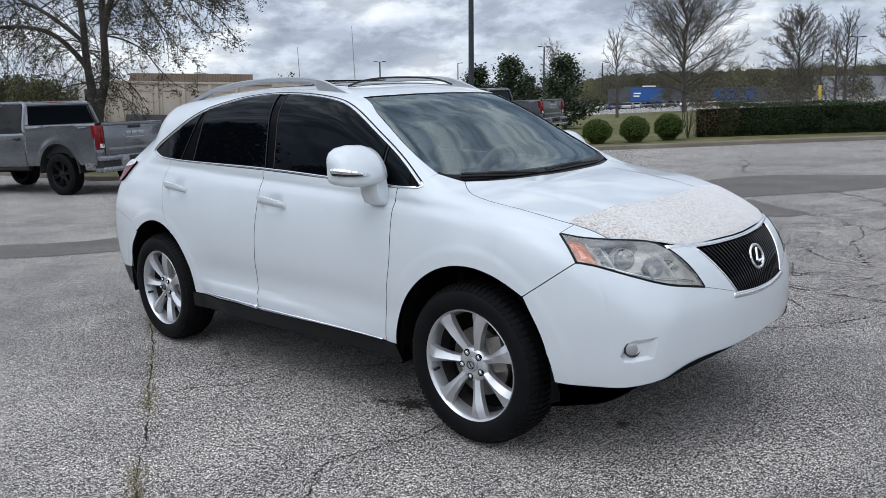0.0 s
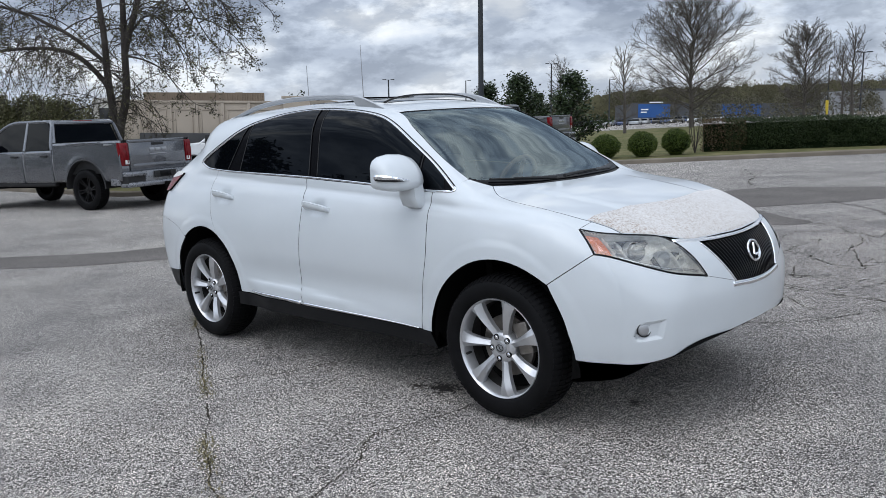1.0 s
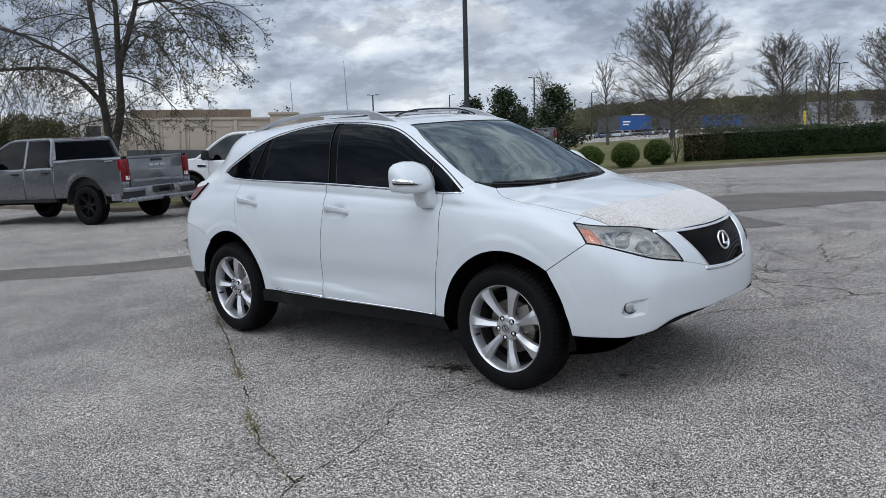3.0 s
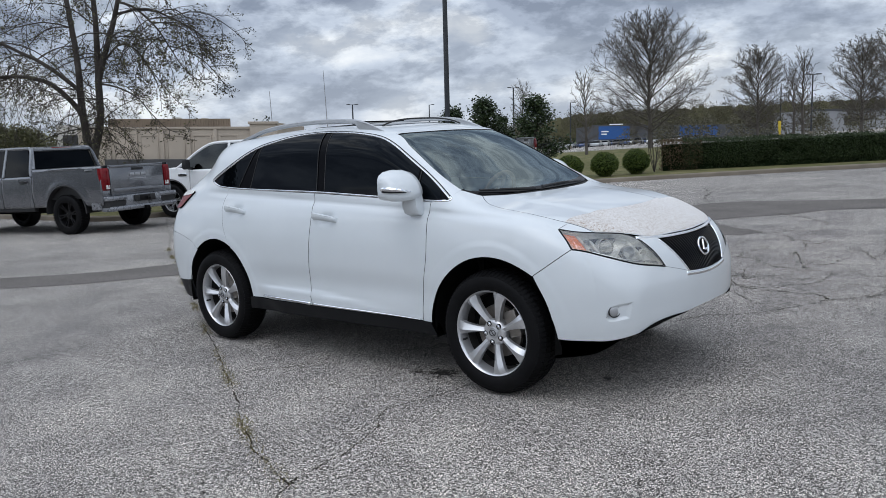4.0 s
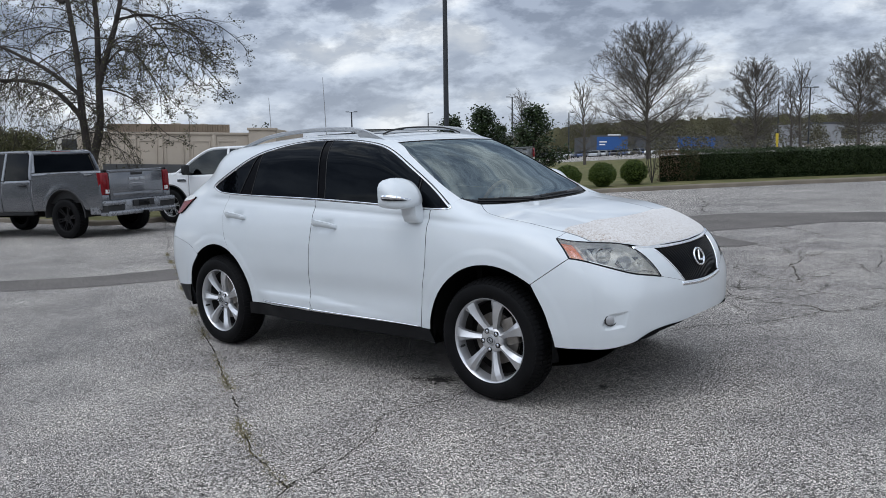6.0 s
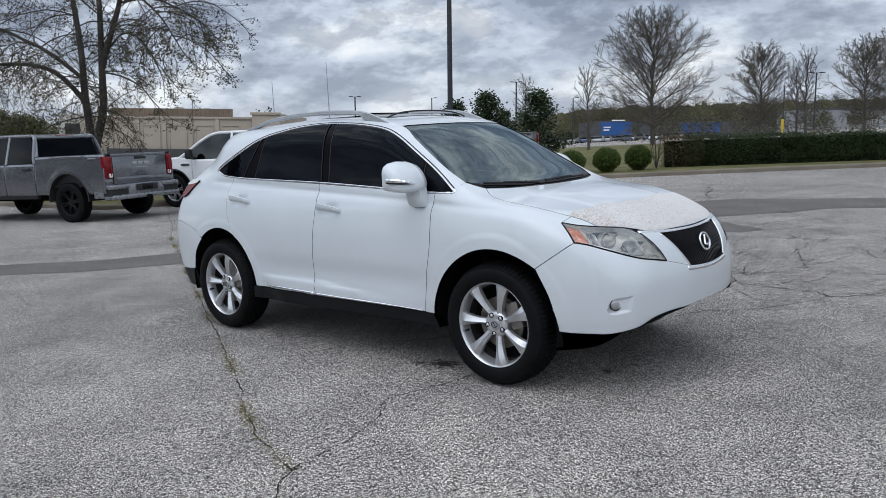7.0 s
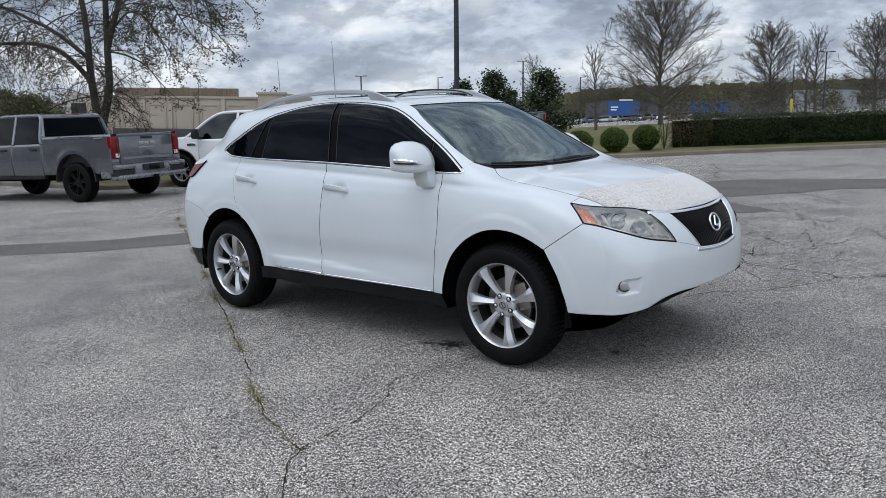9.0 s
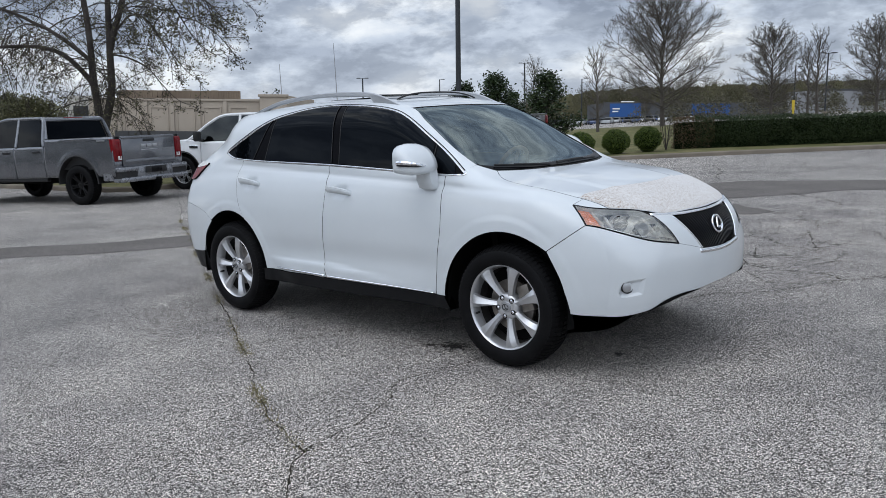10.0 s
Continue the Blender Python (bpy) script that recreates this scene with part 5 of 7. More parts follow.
# --- wheels
def wheel(x, y, spin):
    """Seven bladed spokes in a wide rim; built facing outwards along -y."""
    tyre_b = bmesh.new()
    R = 0.361
    add_lathe(tyre_b, [(0.247, -0.088), (0.256, -0.100), (0.272, -0.1095), (0.298, -0.1145), (0.322, -0.111), (0.338, -0.102), (0.3475, -0.089), (0.355, -0.066), (R, -0.03), (R, 0.03), (0.355, 0.066), (0.3475, 0.089), (0.322, 0.111), (0.298, 0.1145), (0.27, 0.108), (0.247, 0.09)], 72, closed=False)
    grp = new("wheel")
    grp.parent = suv
    grp.empty_display_size = 0.1
    grp.location = (x, y, 0.3665)
    grp.rotation_euler = (0, 0, 0 if y < 0 else math.pi)
    ty = part("tyre", tyre_b, rubber, grp, "black all-season tyre", sharp=40)
    # tread lugs along both shoulders and the ribs between
    tb = bmesh.new()
    for k in range(76):
        a = 2 * math.pi * k / 76
        for lo, hi, r0, skew in ((-0.104, -0.066, 0.333, 0.30), (-0.060, -0.024, 0.355, -0.25), (-0.018, 0.018, 0.359, 0.2), (0.024, 0.060, 0.355, -0.25), (0.066, 0.104, 0.333, 0.30)):
            w = 0.30 * 2 * math.pi / 76
            vs = []
            for dr in (0.0, 1.0):
                for s, yy in ((-1, lo), (1, lo), (1, hi), (-1, hi)):
                    aa = a + s * w + skew * (yy - (lo + hi) / 2)
                    rr = r0 if dr == 0 else (0.3660 if abs(yy) < 0.04 else 0.3605 if abs(yy) < 0.07 else 0.3415)
                    vs.append(tb.verts.new((rr * math.cos(aa), yy, rr * math.sin(aa))))
            for f in ((4, 5, 6, 7), (0, 1, 5, 4), (1, 2, 6, 5), (2, 3, 7, 6), (3, 0, 4, 7)):
                tb.faces.new([vs[i] for i in f])
    part("tread", tb, rubber, ty, smooth=False)
    rim_b = lathe([(0.250, -0.086), (0.2545, -0.095), (0.2505, -0.100), (0.2455, -0.096), (0.2400, -0.082), (0.2330, -0.056), (0.2290, -0.030)], 72, caps=False)
    rim_ob = part("rim", rim_b, alloy, grp, "silver seven-spoke alloy rim", sharp=50)
    # barrel colour holds the recess shade behind the spokes as well as dust
    part("barrel", lathe([(0.2290, -0.030), (0.2260, 0.02), (0.2340, 0.09)], 48, caps=False), dusty_shade, rim_ob, "inner barrel dark with brake dust and painted recess shade")
    part("hub", lathe([(0.030, -0.070), (0.040, -0.074), (0.060, -0.073), (0.074, -0.066), (0.080, -0.050), (0.078, 0.0), (0.05, 0.02)], 36), alloy, rim_ob, sharp=50)
    part("centre_cap", lathe([(0.001, -0.0815), (0.020, -0.0812), (0.030, -0.079), (0.033, -0.074), (0.033, -0.06)], 28, caps=False), satin, rim_ob)
    cb = bmesh.new()
    add_tube(cb, [(0.021 * math.cos(a), -0.0822, 0.017 * math.sin(a)) for a in np.linspace(0, 2 * math.pi, 21)], 0.002, 6, False)
    add_tube(cb, [(-0.006, -0.083, 0.012), (0.004, -0.083, -0.008), (0.013, -0.083, -0.008)], 0.002, 6)
    part("cap_badge", cb, cladding, rim_ob)
    for k in range(7):
        a0 = radians(spin) + 2 * math.pi * k / 7
        sb = bmesh.new()
        rows = []
        for r, w, front, ridge, twist in ((0.058, 0.021, -0.060, 0.008, 0.0), (0.085, 0.0175, -0.066, 0.010, 0.01), (0.12, 0.0185, -0.074, 0.014, 0.02), (0.16, 0.0240, -0.082, 0.016, 0.03), (0.20, 0.032, -0.089, 0.013, 0.035), (0.228, 0.040, -0.092, 0.007, 0.035), (0.246, 0.046, -0.090, 0.001, 0.035)):
            row = []
            for s, d in ((-1.05, 0.030), (-1.0, 0.004), (-0.55, 0.0), (0.25, -ridge), (1.0, 0.010), (1.05, 0.032)):
                aa = a0 + twist + s * w / r
                row.append(sb.verts.new((r * math.cos(aa), front + d, r * math.sin(aa))))
            rows.append(row)
        for p, q in zip(rows, rows[1:]):
            for i in range(6):
                sb.faces.new((p[i], p[(i + 1) % 6], q[(i + 1) % 6], q[i]))
        sb.faces.new(rows[0]), sb.faces.new(rows[-1][::-1])
        part("spoke", sb, alloy, rim_ob, sharp=28)
    for k in range(5):
        a = radians(90 + 26) + 2 * math.pi * k / 5
        nb_ = lathe([(0.0155, -0.068), (0.0155, -0.0765), (0.0135, -0.0775), (0.011, -0.070)], 14, centre=(0.057 * math.cos(a), 0, 0.057 * math.sin(a)), caps=False)
        # raised black ring paints the shade of the nut's recess
        part("lug_pocket", nb_, under, rim_ob)
        part("lug_nut", lathe([(0.0095, -0.060), (0.0095, -0.078), (0.006, -0.081), (0.001, -0.0815)], 6, centre=(0.057 * math.cos(a), 0, 0.057 * math.sin(a)), caps=False), chrome, rim_ob, smooth=False)
    vb = bmesh.new()
    add_tube(vb, [(0.222 * math.cos(radians(196)), -0.060, 0.222 * math.sin(radians(196))), (0.214 * math.cos(radians(196)), -0.098, 0.214 * math.sin(radians(196)))], 0.007, 8)
    part("valve", vb, black_plastic, rim_ob)
    part("brake_disc", lathe([(0.05, -0.012), (0.155, -0.012), (0.155, 0.012), (0.05, 0.012)], 40), steel, grp)
    kb = bmesh.new()
    add_box(kb, (0.085, -0.045, -0.06), (0.172, 0.03, 0.10), 0.012, Matrix.Rotation(radians(-18), 4, "Y"))
    part("brake_caliper", kb, steel, grp)
    # black disc: darkness deep in the wheel put into colour
    part("wheel_back", lathe([(0.001, 0.030), (0.222, 0.030), (0.222, 0.04), (0.001, 0.04)], 40), under, grp)


for x in (0.0, -2.74):
    wheel(x, -0.815, -82)
    wheel(x, 0.815, -60)

# --- wheel houses, floor and inner shell, so that gaps and openings look into the dark
for cx in (0.0, -2.74):
    for sgn in (1, -1):
        bm = bmesh.new()
        rows = []
        for a in np.linspace(-12, 192, 40):
            c, s = math.cos(radians(a)), math.sin(radians(a))
            rows.append([bm.verts.new((cx + r * c, y * sgn, 0.381 + r * s)) for r, y in ((0.434, -0.905), (0.448, -0.86), (0.448, -0.52), (0.10, -0.52))])
        for p, q in zip(rows, rows[1:]):
            for i in range(3):
                bm.faces.new((p[i], p[i + 1], q[i + 1], q[i]))
        part("wheel_house", bm, under, suv, "black wheel arch liner")
tub = []
for x in np.linspace(-3.65, 0.34, 46):
    row = []
    near = min(abs(x), abs(x + 2.74)) < 0.47
    for z in (0.29, 0.45, 0.65, 0.85, 1.0, 1.08):
        q = settle(np.array([[x, -0.9, z]]))[0]
        q = settle(np.array([q]), -0.035)[0]
        y = min(abs(q[1]), 0.50) if near and z < 0.83 else abs(q[1])
        row.append((q[0], -y, min(z, q[2])))
    tub.append(row)
tv, tf, nz = [], [], 6
for row in tub:
    tv += row + [(x, -y, z) for x, y, z in row]
for i in range(len(tub) - 1):
    for s in (0, nz):
        for k in range(nz - 1):
            a, b = i * 12 + s + k, (i + 1) * 12 + s + k
            tf.append((a, b, b + 1, a + 1))
    a, b = i * 12, (i + 1) * 12
    tf.append((a, b, b + nz, a + nz))
for i in (0, len(tub) - 1):
    for k in range(nz - 1):
        tf.append((i * 12 + k, i * 12 + k + 1, i * 12 + nz + k + 1, i * 12 + nz + k))
mesh_object("inner_shell", tv, tf, under, False, suv)
part("bulkhead", box((-0.20, -0.74, 0.4), (-0.16, 0.74, 1.07)), under, suv)
part("hood_liner", box((-0.18, -0.66, 0.86), (0.62, 0.66, 0.90)), under, suv)
part("nose_liner", box((0.60, -0.52, 0.45), (0.74, 0.52, 0.84)), under, suv)
# cabin
db = bmesh.new()
rows = [[db.verts.new((x, y, z + (0.05 * math.exp(-((y - 0.37) / 0.18) ** 2) if 1 <= i <= 2 else 0))) for y in np.linspace(-0.72, 0.72, 25)] for i, (x, z) in enumerate(((-0.20, 1.085), (-0.45, 1.10), (-0.62, 1.085), (-0.70, 1.03), (-0.72, 0.80)))]
for a, b in zip(rows, rows[1:]):
    for i in range(24):
        db.faces.new((a[i], a[i + 1], b[i + 1], b[i]))
part("dashboard", db, cabin_dark, suv, sharp=50)
wb = bmesh.new()
wm = pose(-0.86, 0.37, 1.06, 0, -66, 0)
add_tube(wb, [wm @ Vector((0.185 * math.cos(a), 0.185 * math.sin(a), 0)) for a in np.linspace(0, 2 * math.pi, 33)], 0.016, 10, False)
for a in (0, 140, 220):
    add_tube(wb, [wm @ Vector((0.18 * math.cos(radians(a)), 0.18 * math.sin(radians(a)), 0)), wm @ Vector((0, 0, -0.02))], 0.014, 8)
add_tube(wb, [wm @ Vector((0, 0, 0.02)), wm @ Vector((0, 0, -0.10)), (-0.66, 0.37, 0.98)], [0.06, 0.05, 0.04], 12)
part("steering_wheel", wb, wood_rim, suv, "tan leather steering wheel")
for y in (-0.37, 0.37):
    for x0 in (-1.35, -2.25):
        sb = bmesh.new()
        add_box(sb, (x0 - 0.10, y - 0.25, 0.50), (x0 + 0.42, y + 0.25, 0.70), 0.05)
        add_box(sb, (-0.07, -0.25, 0.0), (0.07, 0.25, 0.62), 0.05, pose(x0 - 0.08, y, 0.64, 0, -16, 0))
        add_box(sb, (-0.05, -0.13, 0.0), (0.05, 0.13, 0.19), 0.04, pose(x0 - 0.27, y, 1.26, 0, -14, 0))
        part("seat", sb, seat_tan, suv, "tan leather seat", sharp=60)
part("cabin_floor", box((-3.4, -0.75, 0.32), (-0.2, 0.75, 0.36)), cabin_dark, suv)
hl = settle(coons(DITCH, flip_y(DITCH), both([(-3.15, -0.58, 1.53), (-3.30, 0, 1.547)]), both(GLASS_TOP), 20, 10), -0.03)
mesh_object("headliner", hl.reshape(-1, 3), [(j * 20 + i, j * 20 + i + 1, (j + 1) * 20 + i + 1, (j + 1) * 20 + i) for j in range(9) for i in range(19)], cabin_dark, True, suv)

# ---------------------------------------------------------------- pickup trucks (origin: rear axle on the ground, nose along +x)
truck_grey = Mat("grey_metallic_paint", (0.165, 0.172, 0.188), 0.27, 0.70, coat=0.8)
truck_grey.vary(0.06, 2, 80)
truck_white = Mat("white_paint", (0.76, 0.77, 0.78), 0.35, coat=0.7)
truck_white.vary(0.03, 2, 80)
truck_dark = Mat("charcoal_paint", (0.07, 0.075, 0.085), 0.36, 0.3, coat=0.7)
truck_dark.vary(0.06, 2, 80)
black_rim = Mat("black_rim", (0.007, 0.007, 0.008), 0.4, spec=0.2, coat=0.1)
black_rim.rough(black_rim.noise(20), 0.22, 0.4)
bright_rim = Mat("machined_rim", (0.55, 0.56, 0.57), 0.25, 0.85)
bright_rim.rough(bright_rim.noise(20), 0.2, 0.35)
dull_chrome = Mat("dull_chrome", (0.25, 0.26, 0.28), 0.34, 0.6)
dull_chrome.rough(dull_chrome.noise(12), 0.2, 0.36)
plain_bar = Mat("badge_silver", (0.40, 0.41, 0.43), 0.3, 0.7)
plain_bar.rough(plain_bar.noise(20), 0.25, 0.4)


def flank(name, xs, lo, hi, paint, parent, width, bulge=0.0, n=14, thick=0.03, label=""):
    """One side sheet of a truck between a lower and an upper line, on both sides of the car."""
    out = []
    for sgn in (1, -1):
        vs, fs = [], []
        for x in xs:
            a, b = lo(x), hi(x)
            for k in range(n):
                t = k / (n - 1)
                z = a + (b - a) * t
                y = width(x, z)
                vs.append((x, y * sgn, z))
        m = len(xs)
        for i in range(m - 1):
            for k in range(n - 1):
                q = (i * n + k, (i + 1) * n + k, (i + 1) * n + k + 1, i * n + k + 1)
                fs.append(q if sgn < 0 else q[::-1])
        # turned-in edges all round
        ring = [i * n for i in range(m)] + [(m - 1) * n + k for k in range(1, n)] + [i * n + n - 1 for i in range(m - 2, -1, -1)] + [k for k in range(n - 2, 0, -1)]
        base = len(vs)
        for k in ring:
            x, y, z = vs[k]
            vs.append((x, y - thick * sgn, z))
        r = len(ring)
        for i in range(r):
            j = (i + 1) % r
            q = (ring[i], ring[j], base + j, base + i)
            fs.append(q)
        me = mesh_object(name, vs, fs, paint, False, parent, label)
        for p in me.data.polygons[: (m - 1) * (n - 1)]:
            p.use_smooth = True
        out.append(me)
    return out


def truck_wheel(parent, x, y, rim_mat, label):
    grp = new("wheel")
    grp.parent = parent
    grp.empty_display_size = 0.1
    grp.location = (x, y, 0.4325)
    grp.scale = (1.05, 1.0, 1.05)
    grp.rotation_euler = (0, 0, 0 if y < 0 else math.pi)
    ty = part("tyre", lathe([(0.262, -0.11), (0.275, -0.128), (0.33, -0.138), (0.375, -0.132), (0.400, -0.112), (0.410, -0.06), (0.412, 0), (0.410, 0.06), (0.400, 0.112), (0.375, 0.132), (0.33, 0.138), (0.262, 0.11)], 48, caps=False), rubber, grp, sharp=40)
    tb = bmesh.new()
    for k in range(44):
        a = 2 * math.pi * k / 44
        add_box(tb, (0.398, -0.118, -0.014), (0.416, -0.05, 0.014), 0, Matrix.Rotation(a, 4, "Y"))
        add_box(tb, (0.404, -0.035, -0.014), (0.4165, 0.035, 0.014), 0, Matrix.Rotation(a + 0.07, 4, "Y"))
    part("tread", tb, rubber, ty, smooth=False)
    rim = part("rim", lathe([(0.266, -0.108), (0.268, -0.116), (0.258, -0.116), (0.250, -0.10), (0.235, -0.03), (0.24, 0.10)], 48, caps=False), rim_mat, grp, label)
    part("hub", lathe([(0.001, -0.082), (0.038, -0.080), (0.045, -0.070), (0.085, -0.066), (0.09, -0.02)], 24, caps=False), rim_mat, rim)
    for k in range(6):
        for d in (-0.13, 0.13):
            a = 2 * math.pi * k / 6 + 0.2 + d
            sb = bmesh.new()
            rows = []
            for r, w, f in ((0.06, 0.020, -0.062), (0.12, 0.014, -0.078), (0.20, 0.015, -0.092), (0.258, 0.022, -0.100)):
                rows.append([sb.verts.new((r * math.cos(a + s * w / r), f + dd, r * math.sin(a + s * w / r))) for s, dd in ((-1, 0.025), (-0.7, 0), (0.7, 0), (1, 0.025))])
            for p, q in zip(rows, rows[1:]):
                for i in range(3):
                    sb.faces.new((p[i], p[i + 1], q[i + 1], q[i]))
            part("spoke", sb, rim_mat, rim)
    part("wheel_back", lathe([(0.001, 0.0), (0.245, 0.0), (0.245, 0.02), (0.001, 0.02)], 32), under, grp)


def glass_sheet(name, corners, material, parent, inset=0.0):
    vs = [Vector(c) for c in corners]
    n = (vs[1] - vs[0]).cross(vs[-1] - vs[0]).normalized()
    bm = bmesh.new()
    f = bm.faces.new([bm.verts.new(v + n * inset) for v in vs])
    r = bmesh.ops.extrude_face_region(bm, geom=[f])
    bmesh.ops.translate(bm, vec=-n * 0.012, verts=[v for v in r["geom"] if isinstance(v, bmesh.types.BMVert)])
    return part(name, bm, material, parent, smooth=False)


def pickup(m, paint, rim_mat, label, chrome_trim, lift=0.0, glass=None):
    tk = thing("pickup_truck", m, label, "truck", "parked pickup trucks")
    bright = chrome if chrome_trim else dull_chrome
    glass = glass or tint
    R_ARCH = 0.60

    def arch_z(x, sill):
        z = sill
        for c in (0.0, 3.75):
            d = abs(x - c)
            if d < R_ARCH:
                z = max(z, 0.42 + math.sqrt(R_ARCH ** 2 - d * d) * 0.98)
        return z

    def wid(x, z):
        w = 1.0 - 0.045 * ((z - 0.85) / 0.5) ** 2 if z < 1.35 else 0.964
        for c in (0.0, 3.75):
            d = math.hypot(x - c, z - 0.43)
            if d < 0.76:
                w += 0.012 * ease(0.76 - d, 0.0, 0.12)
        return w - 0.05 * max(0, (x - 4.2) / 0.5) ** 2

    def xs(a, b, step=0.04):
        n = max(3, int((b - a) / step))
        base = set(np.round(np.linspace(a, b, n), 4))
        for c in (0.0, 3.75):
            for s in (-1, 1):
                for e in (-0.002, 0.002):
                    v = c + s * R_ARCH + e
                    if a < v < b:
                        base.add(round(v, 4))
        return sorted(base)

    flank("bed_side", xs(-1.10, 1.0), lambda x: arch_z(x, 0.56), lambda x: 1.392, paint, tk, wid)
    rear_door = flank("rear_door", xs(1.015, 1.98), lambda x: 0.55, lambda x: 1.25, paint, tk, wid)
    front_door = flank("front_door", xs(1.995, 3.12), lambda x: 0.55, lambda x: 1.25, paint, tk, wid)
    flank("front_wing", xs(3.135, 4.66), lambda x: arch_z(x, 0.60), lambda x: 1.31 - 0.03 * max(0, x - 3.9), paint, tk, wid)
    for c in (0.0, 3.75):
        for sgn in (1, -1):
            bm = bmesh.new()
            rows = []
            for a in np.linspace(-2, 182, 30):
                ca, sa = math.cos(radians(a)), math.sin(radians(a))
                rows.append([bm.verts.new((c + r * ca, y * sgn, 0.43 + r * sa)) for r, y in ((0.612, 1.012), (0.590, 1.026), (0.575, 0.99), (0.59, 0.55), (0.1, 0.55))])
            for p, q in zip(rows, rows[1:]):
                for i in range(4):
                    bm.faces.new((p[i], p[i + 1], q[i + 1], q[i]))
            part("arch_trim", bm, black_plastic, tk)
    part("chassis", box((-0.95, -0.55, 0.40), (4.4, 0.55, 0.60), 0.03), under, tk)
    for sgn in (1, -1):
        part("rocker", box((1.02, min(0.86 * sgn, 0.97 * sgn), 0.47), (3.12, max(0.86 * sgn, 0.97 * sgn), 0.56), 0.02), black_plastic, tk)
    # bed box
    bb = bmesh.new()
    add_box(bb, (-1.0, -0.93, 0.72), (0.965, 0.93, 0.76))
    for sgn in (1, -1):
        add_box(bb, (-1.08, min(0.86 * sgn, 0.962 * sgn), 1.365), (0.995, max(0.86 * sgn, 0.962 * sgn), 1.400), 0.01)
        add_box(bb, (-1.08, min(0.87 * sgn, 0.90 * sgn), 0.74), (0.995, max(0.87 * sgn, 0.90 * sgn), 1.37))
    add_box(bb, (0.955, -0.93, 0.72), (1.0, 0.93, 1.385))
    part("bed", bb, black_plastic, tk, smooth=False)
    # tailgate with a pressed centre field and a handle band
    tg = bmesh.new()
    add_box(tg, (-1.13, -0.775, 0.745), (-1.075, 0.775, 1.365), 0.018)
    add_box(tg, (-1.150, -0.765, 1.335), (-1.06, 0.765, 1.395), 0.015)
    add_box(tg, (-1.140, -0.70, 0.80), (-1.10, 0.70, 0.90), 0.012)
    gate = part("tailgate", tg, paint, tk)
    part("handle", box((-1.148, -0.16, 1.27), (-1.12, 0.16, 1.325), 0.008), black_plastic, gate)
    for k, (y0, y1) in enumerate(((0.235, 0.095), (0.075, -0.075), (-0.095, -0.235))):
        part("badge_bar", box((-1.142, min(y0, y1), 1.145), (-1.130, max(y0, y1), 1.215), 0.005), plain_bar, gate)
    part("badge_bar", box((-1.138, -0.24, 1.075), (-1.130, 0.24, 1.095), 0.002), plain_bar, gate)
    part("badge_bar", box((-1.138, 0.46, 0.86), (-1.126, 0.62, 0.885), 0.002), plain_bar, gate)
    for sgn in (1, -1):
        tl = bmesh.new()
        rows = []
        for z, x1 in ((0.865, -1.10), (0.90, -1.125), (1.10, -1.145), (1.30, -1.135), (1.345, -1.11)):
            rows.append([tl.verts.new((x, y * sgn, z)) for x, y in ((-1.00, 0.975), (-1.05, 0.992), (x1 + 0.03, 0.985), (x1, 0.955), (x1, 0.80), (x1 + 0.05, 0.785))])
        for a, b in zip(rows, rows[1:]):
            for i in range(6):
                tl.faces.new((a[i], a[(i + 1) % 6], b[(i + 1) % 6], b[i]))
        tl.faces.new(rows[0]), tl.faces.new(rows[-1][::-1])
        lamp = part("tail_lamp", tl, red_lens, tk, "red tail lamp")
        part("reverse_lamp", box((-1.150, min(0.81 * sgn, 0.90 * sgn), 0.90), (-1.12, max(0.81 * sgn, 0.90 * sgn), 0.985), 0.006), lamp_inner, lamp, "clear reversing lamp")
        part("lamp_bar", box((-1.152, min(0.83 * sgn, 0.86 * sgn), 0.93), (-1.13, max(0.83 * sgn, 0.86 * sgn), 1.28), 0.004), lamp_inner if chrome_trim else red_lens, lamp)
    # rear bumper: lower bar, two upper bars, corner ends and black foot steps between them
    bump = part("rear_bumper", box((-1.29, -0.97, 0.42), (-0.98, 0.97, 0.525), 0.035), bright, tk)
    part("bumper_core", box((-1.25, -0.52, 0.50), (-1.05, 0.52, 0.745), 0.02), bright, bump)
    for sgn in (1, -1):
        part("bumper_bar", box((-1.27, min(0.48 * sgn, 0.985 * sgn), 0.645), (-0.86, max(0.48 * sgn, 0.985 * sgn), 0.742), 0.028), bright, bump)
        part("bumper_end", box((-1.02, min(0.905 * sgn, 0.990 * sgn), 0.46), (-0.72, max(0.905 * sgn, 0.990 * sgn), 0.735), 0.028), bright, bump)
        part("bumper_step", box((-1.235, min(0.50 * sgn, 0.965 * sgn), 0.50), (-0.98, max(0.50 * sgn, 0.965 * sgn), 0.665)), black_plastic, bump, smooth=False)
        part("corner_panel", box((-1.115, min(0.79 * sgn, 0.985 * sgn), 0.73), (-0.98, max(0.79 * sgn, 0.985 * sgn), 0.875), 0.015), paint, tk)
    part("plate_recess", box((-1.290, -0.30, 0.585), (-1.265, 0.30, 0.725), 0.006), black_plastic, bump)
    part("plate", box((-1.296, -0.15, 0.60), (-1.286, 0.15, 0.71), 0.003), gloss_black, bump)
    part("hitch", box((-1.36, -0.05, 0.40), (-1.05, 0.05, 0.48), 0.008), under, tk)
    part("exhaust", lathe([(0.04, -1.18), (0.045, -1.18), (0.045, -0.7), (0.04, -0.7)], 16, "X", centre=(0, -0.62, 0.45)), steel, tk)
    # cab: pillars and roof as one rounded shell, glass set in its openings
    cab = bmesh.new()
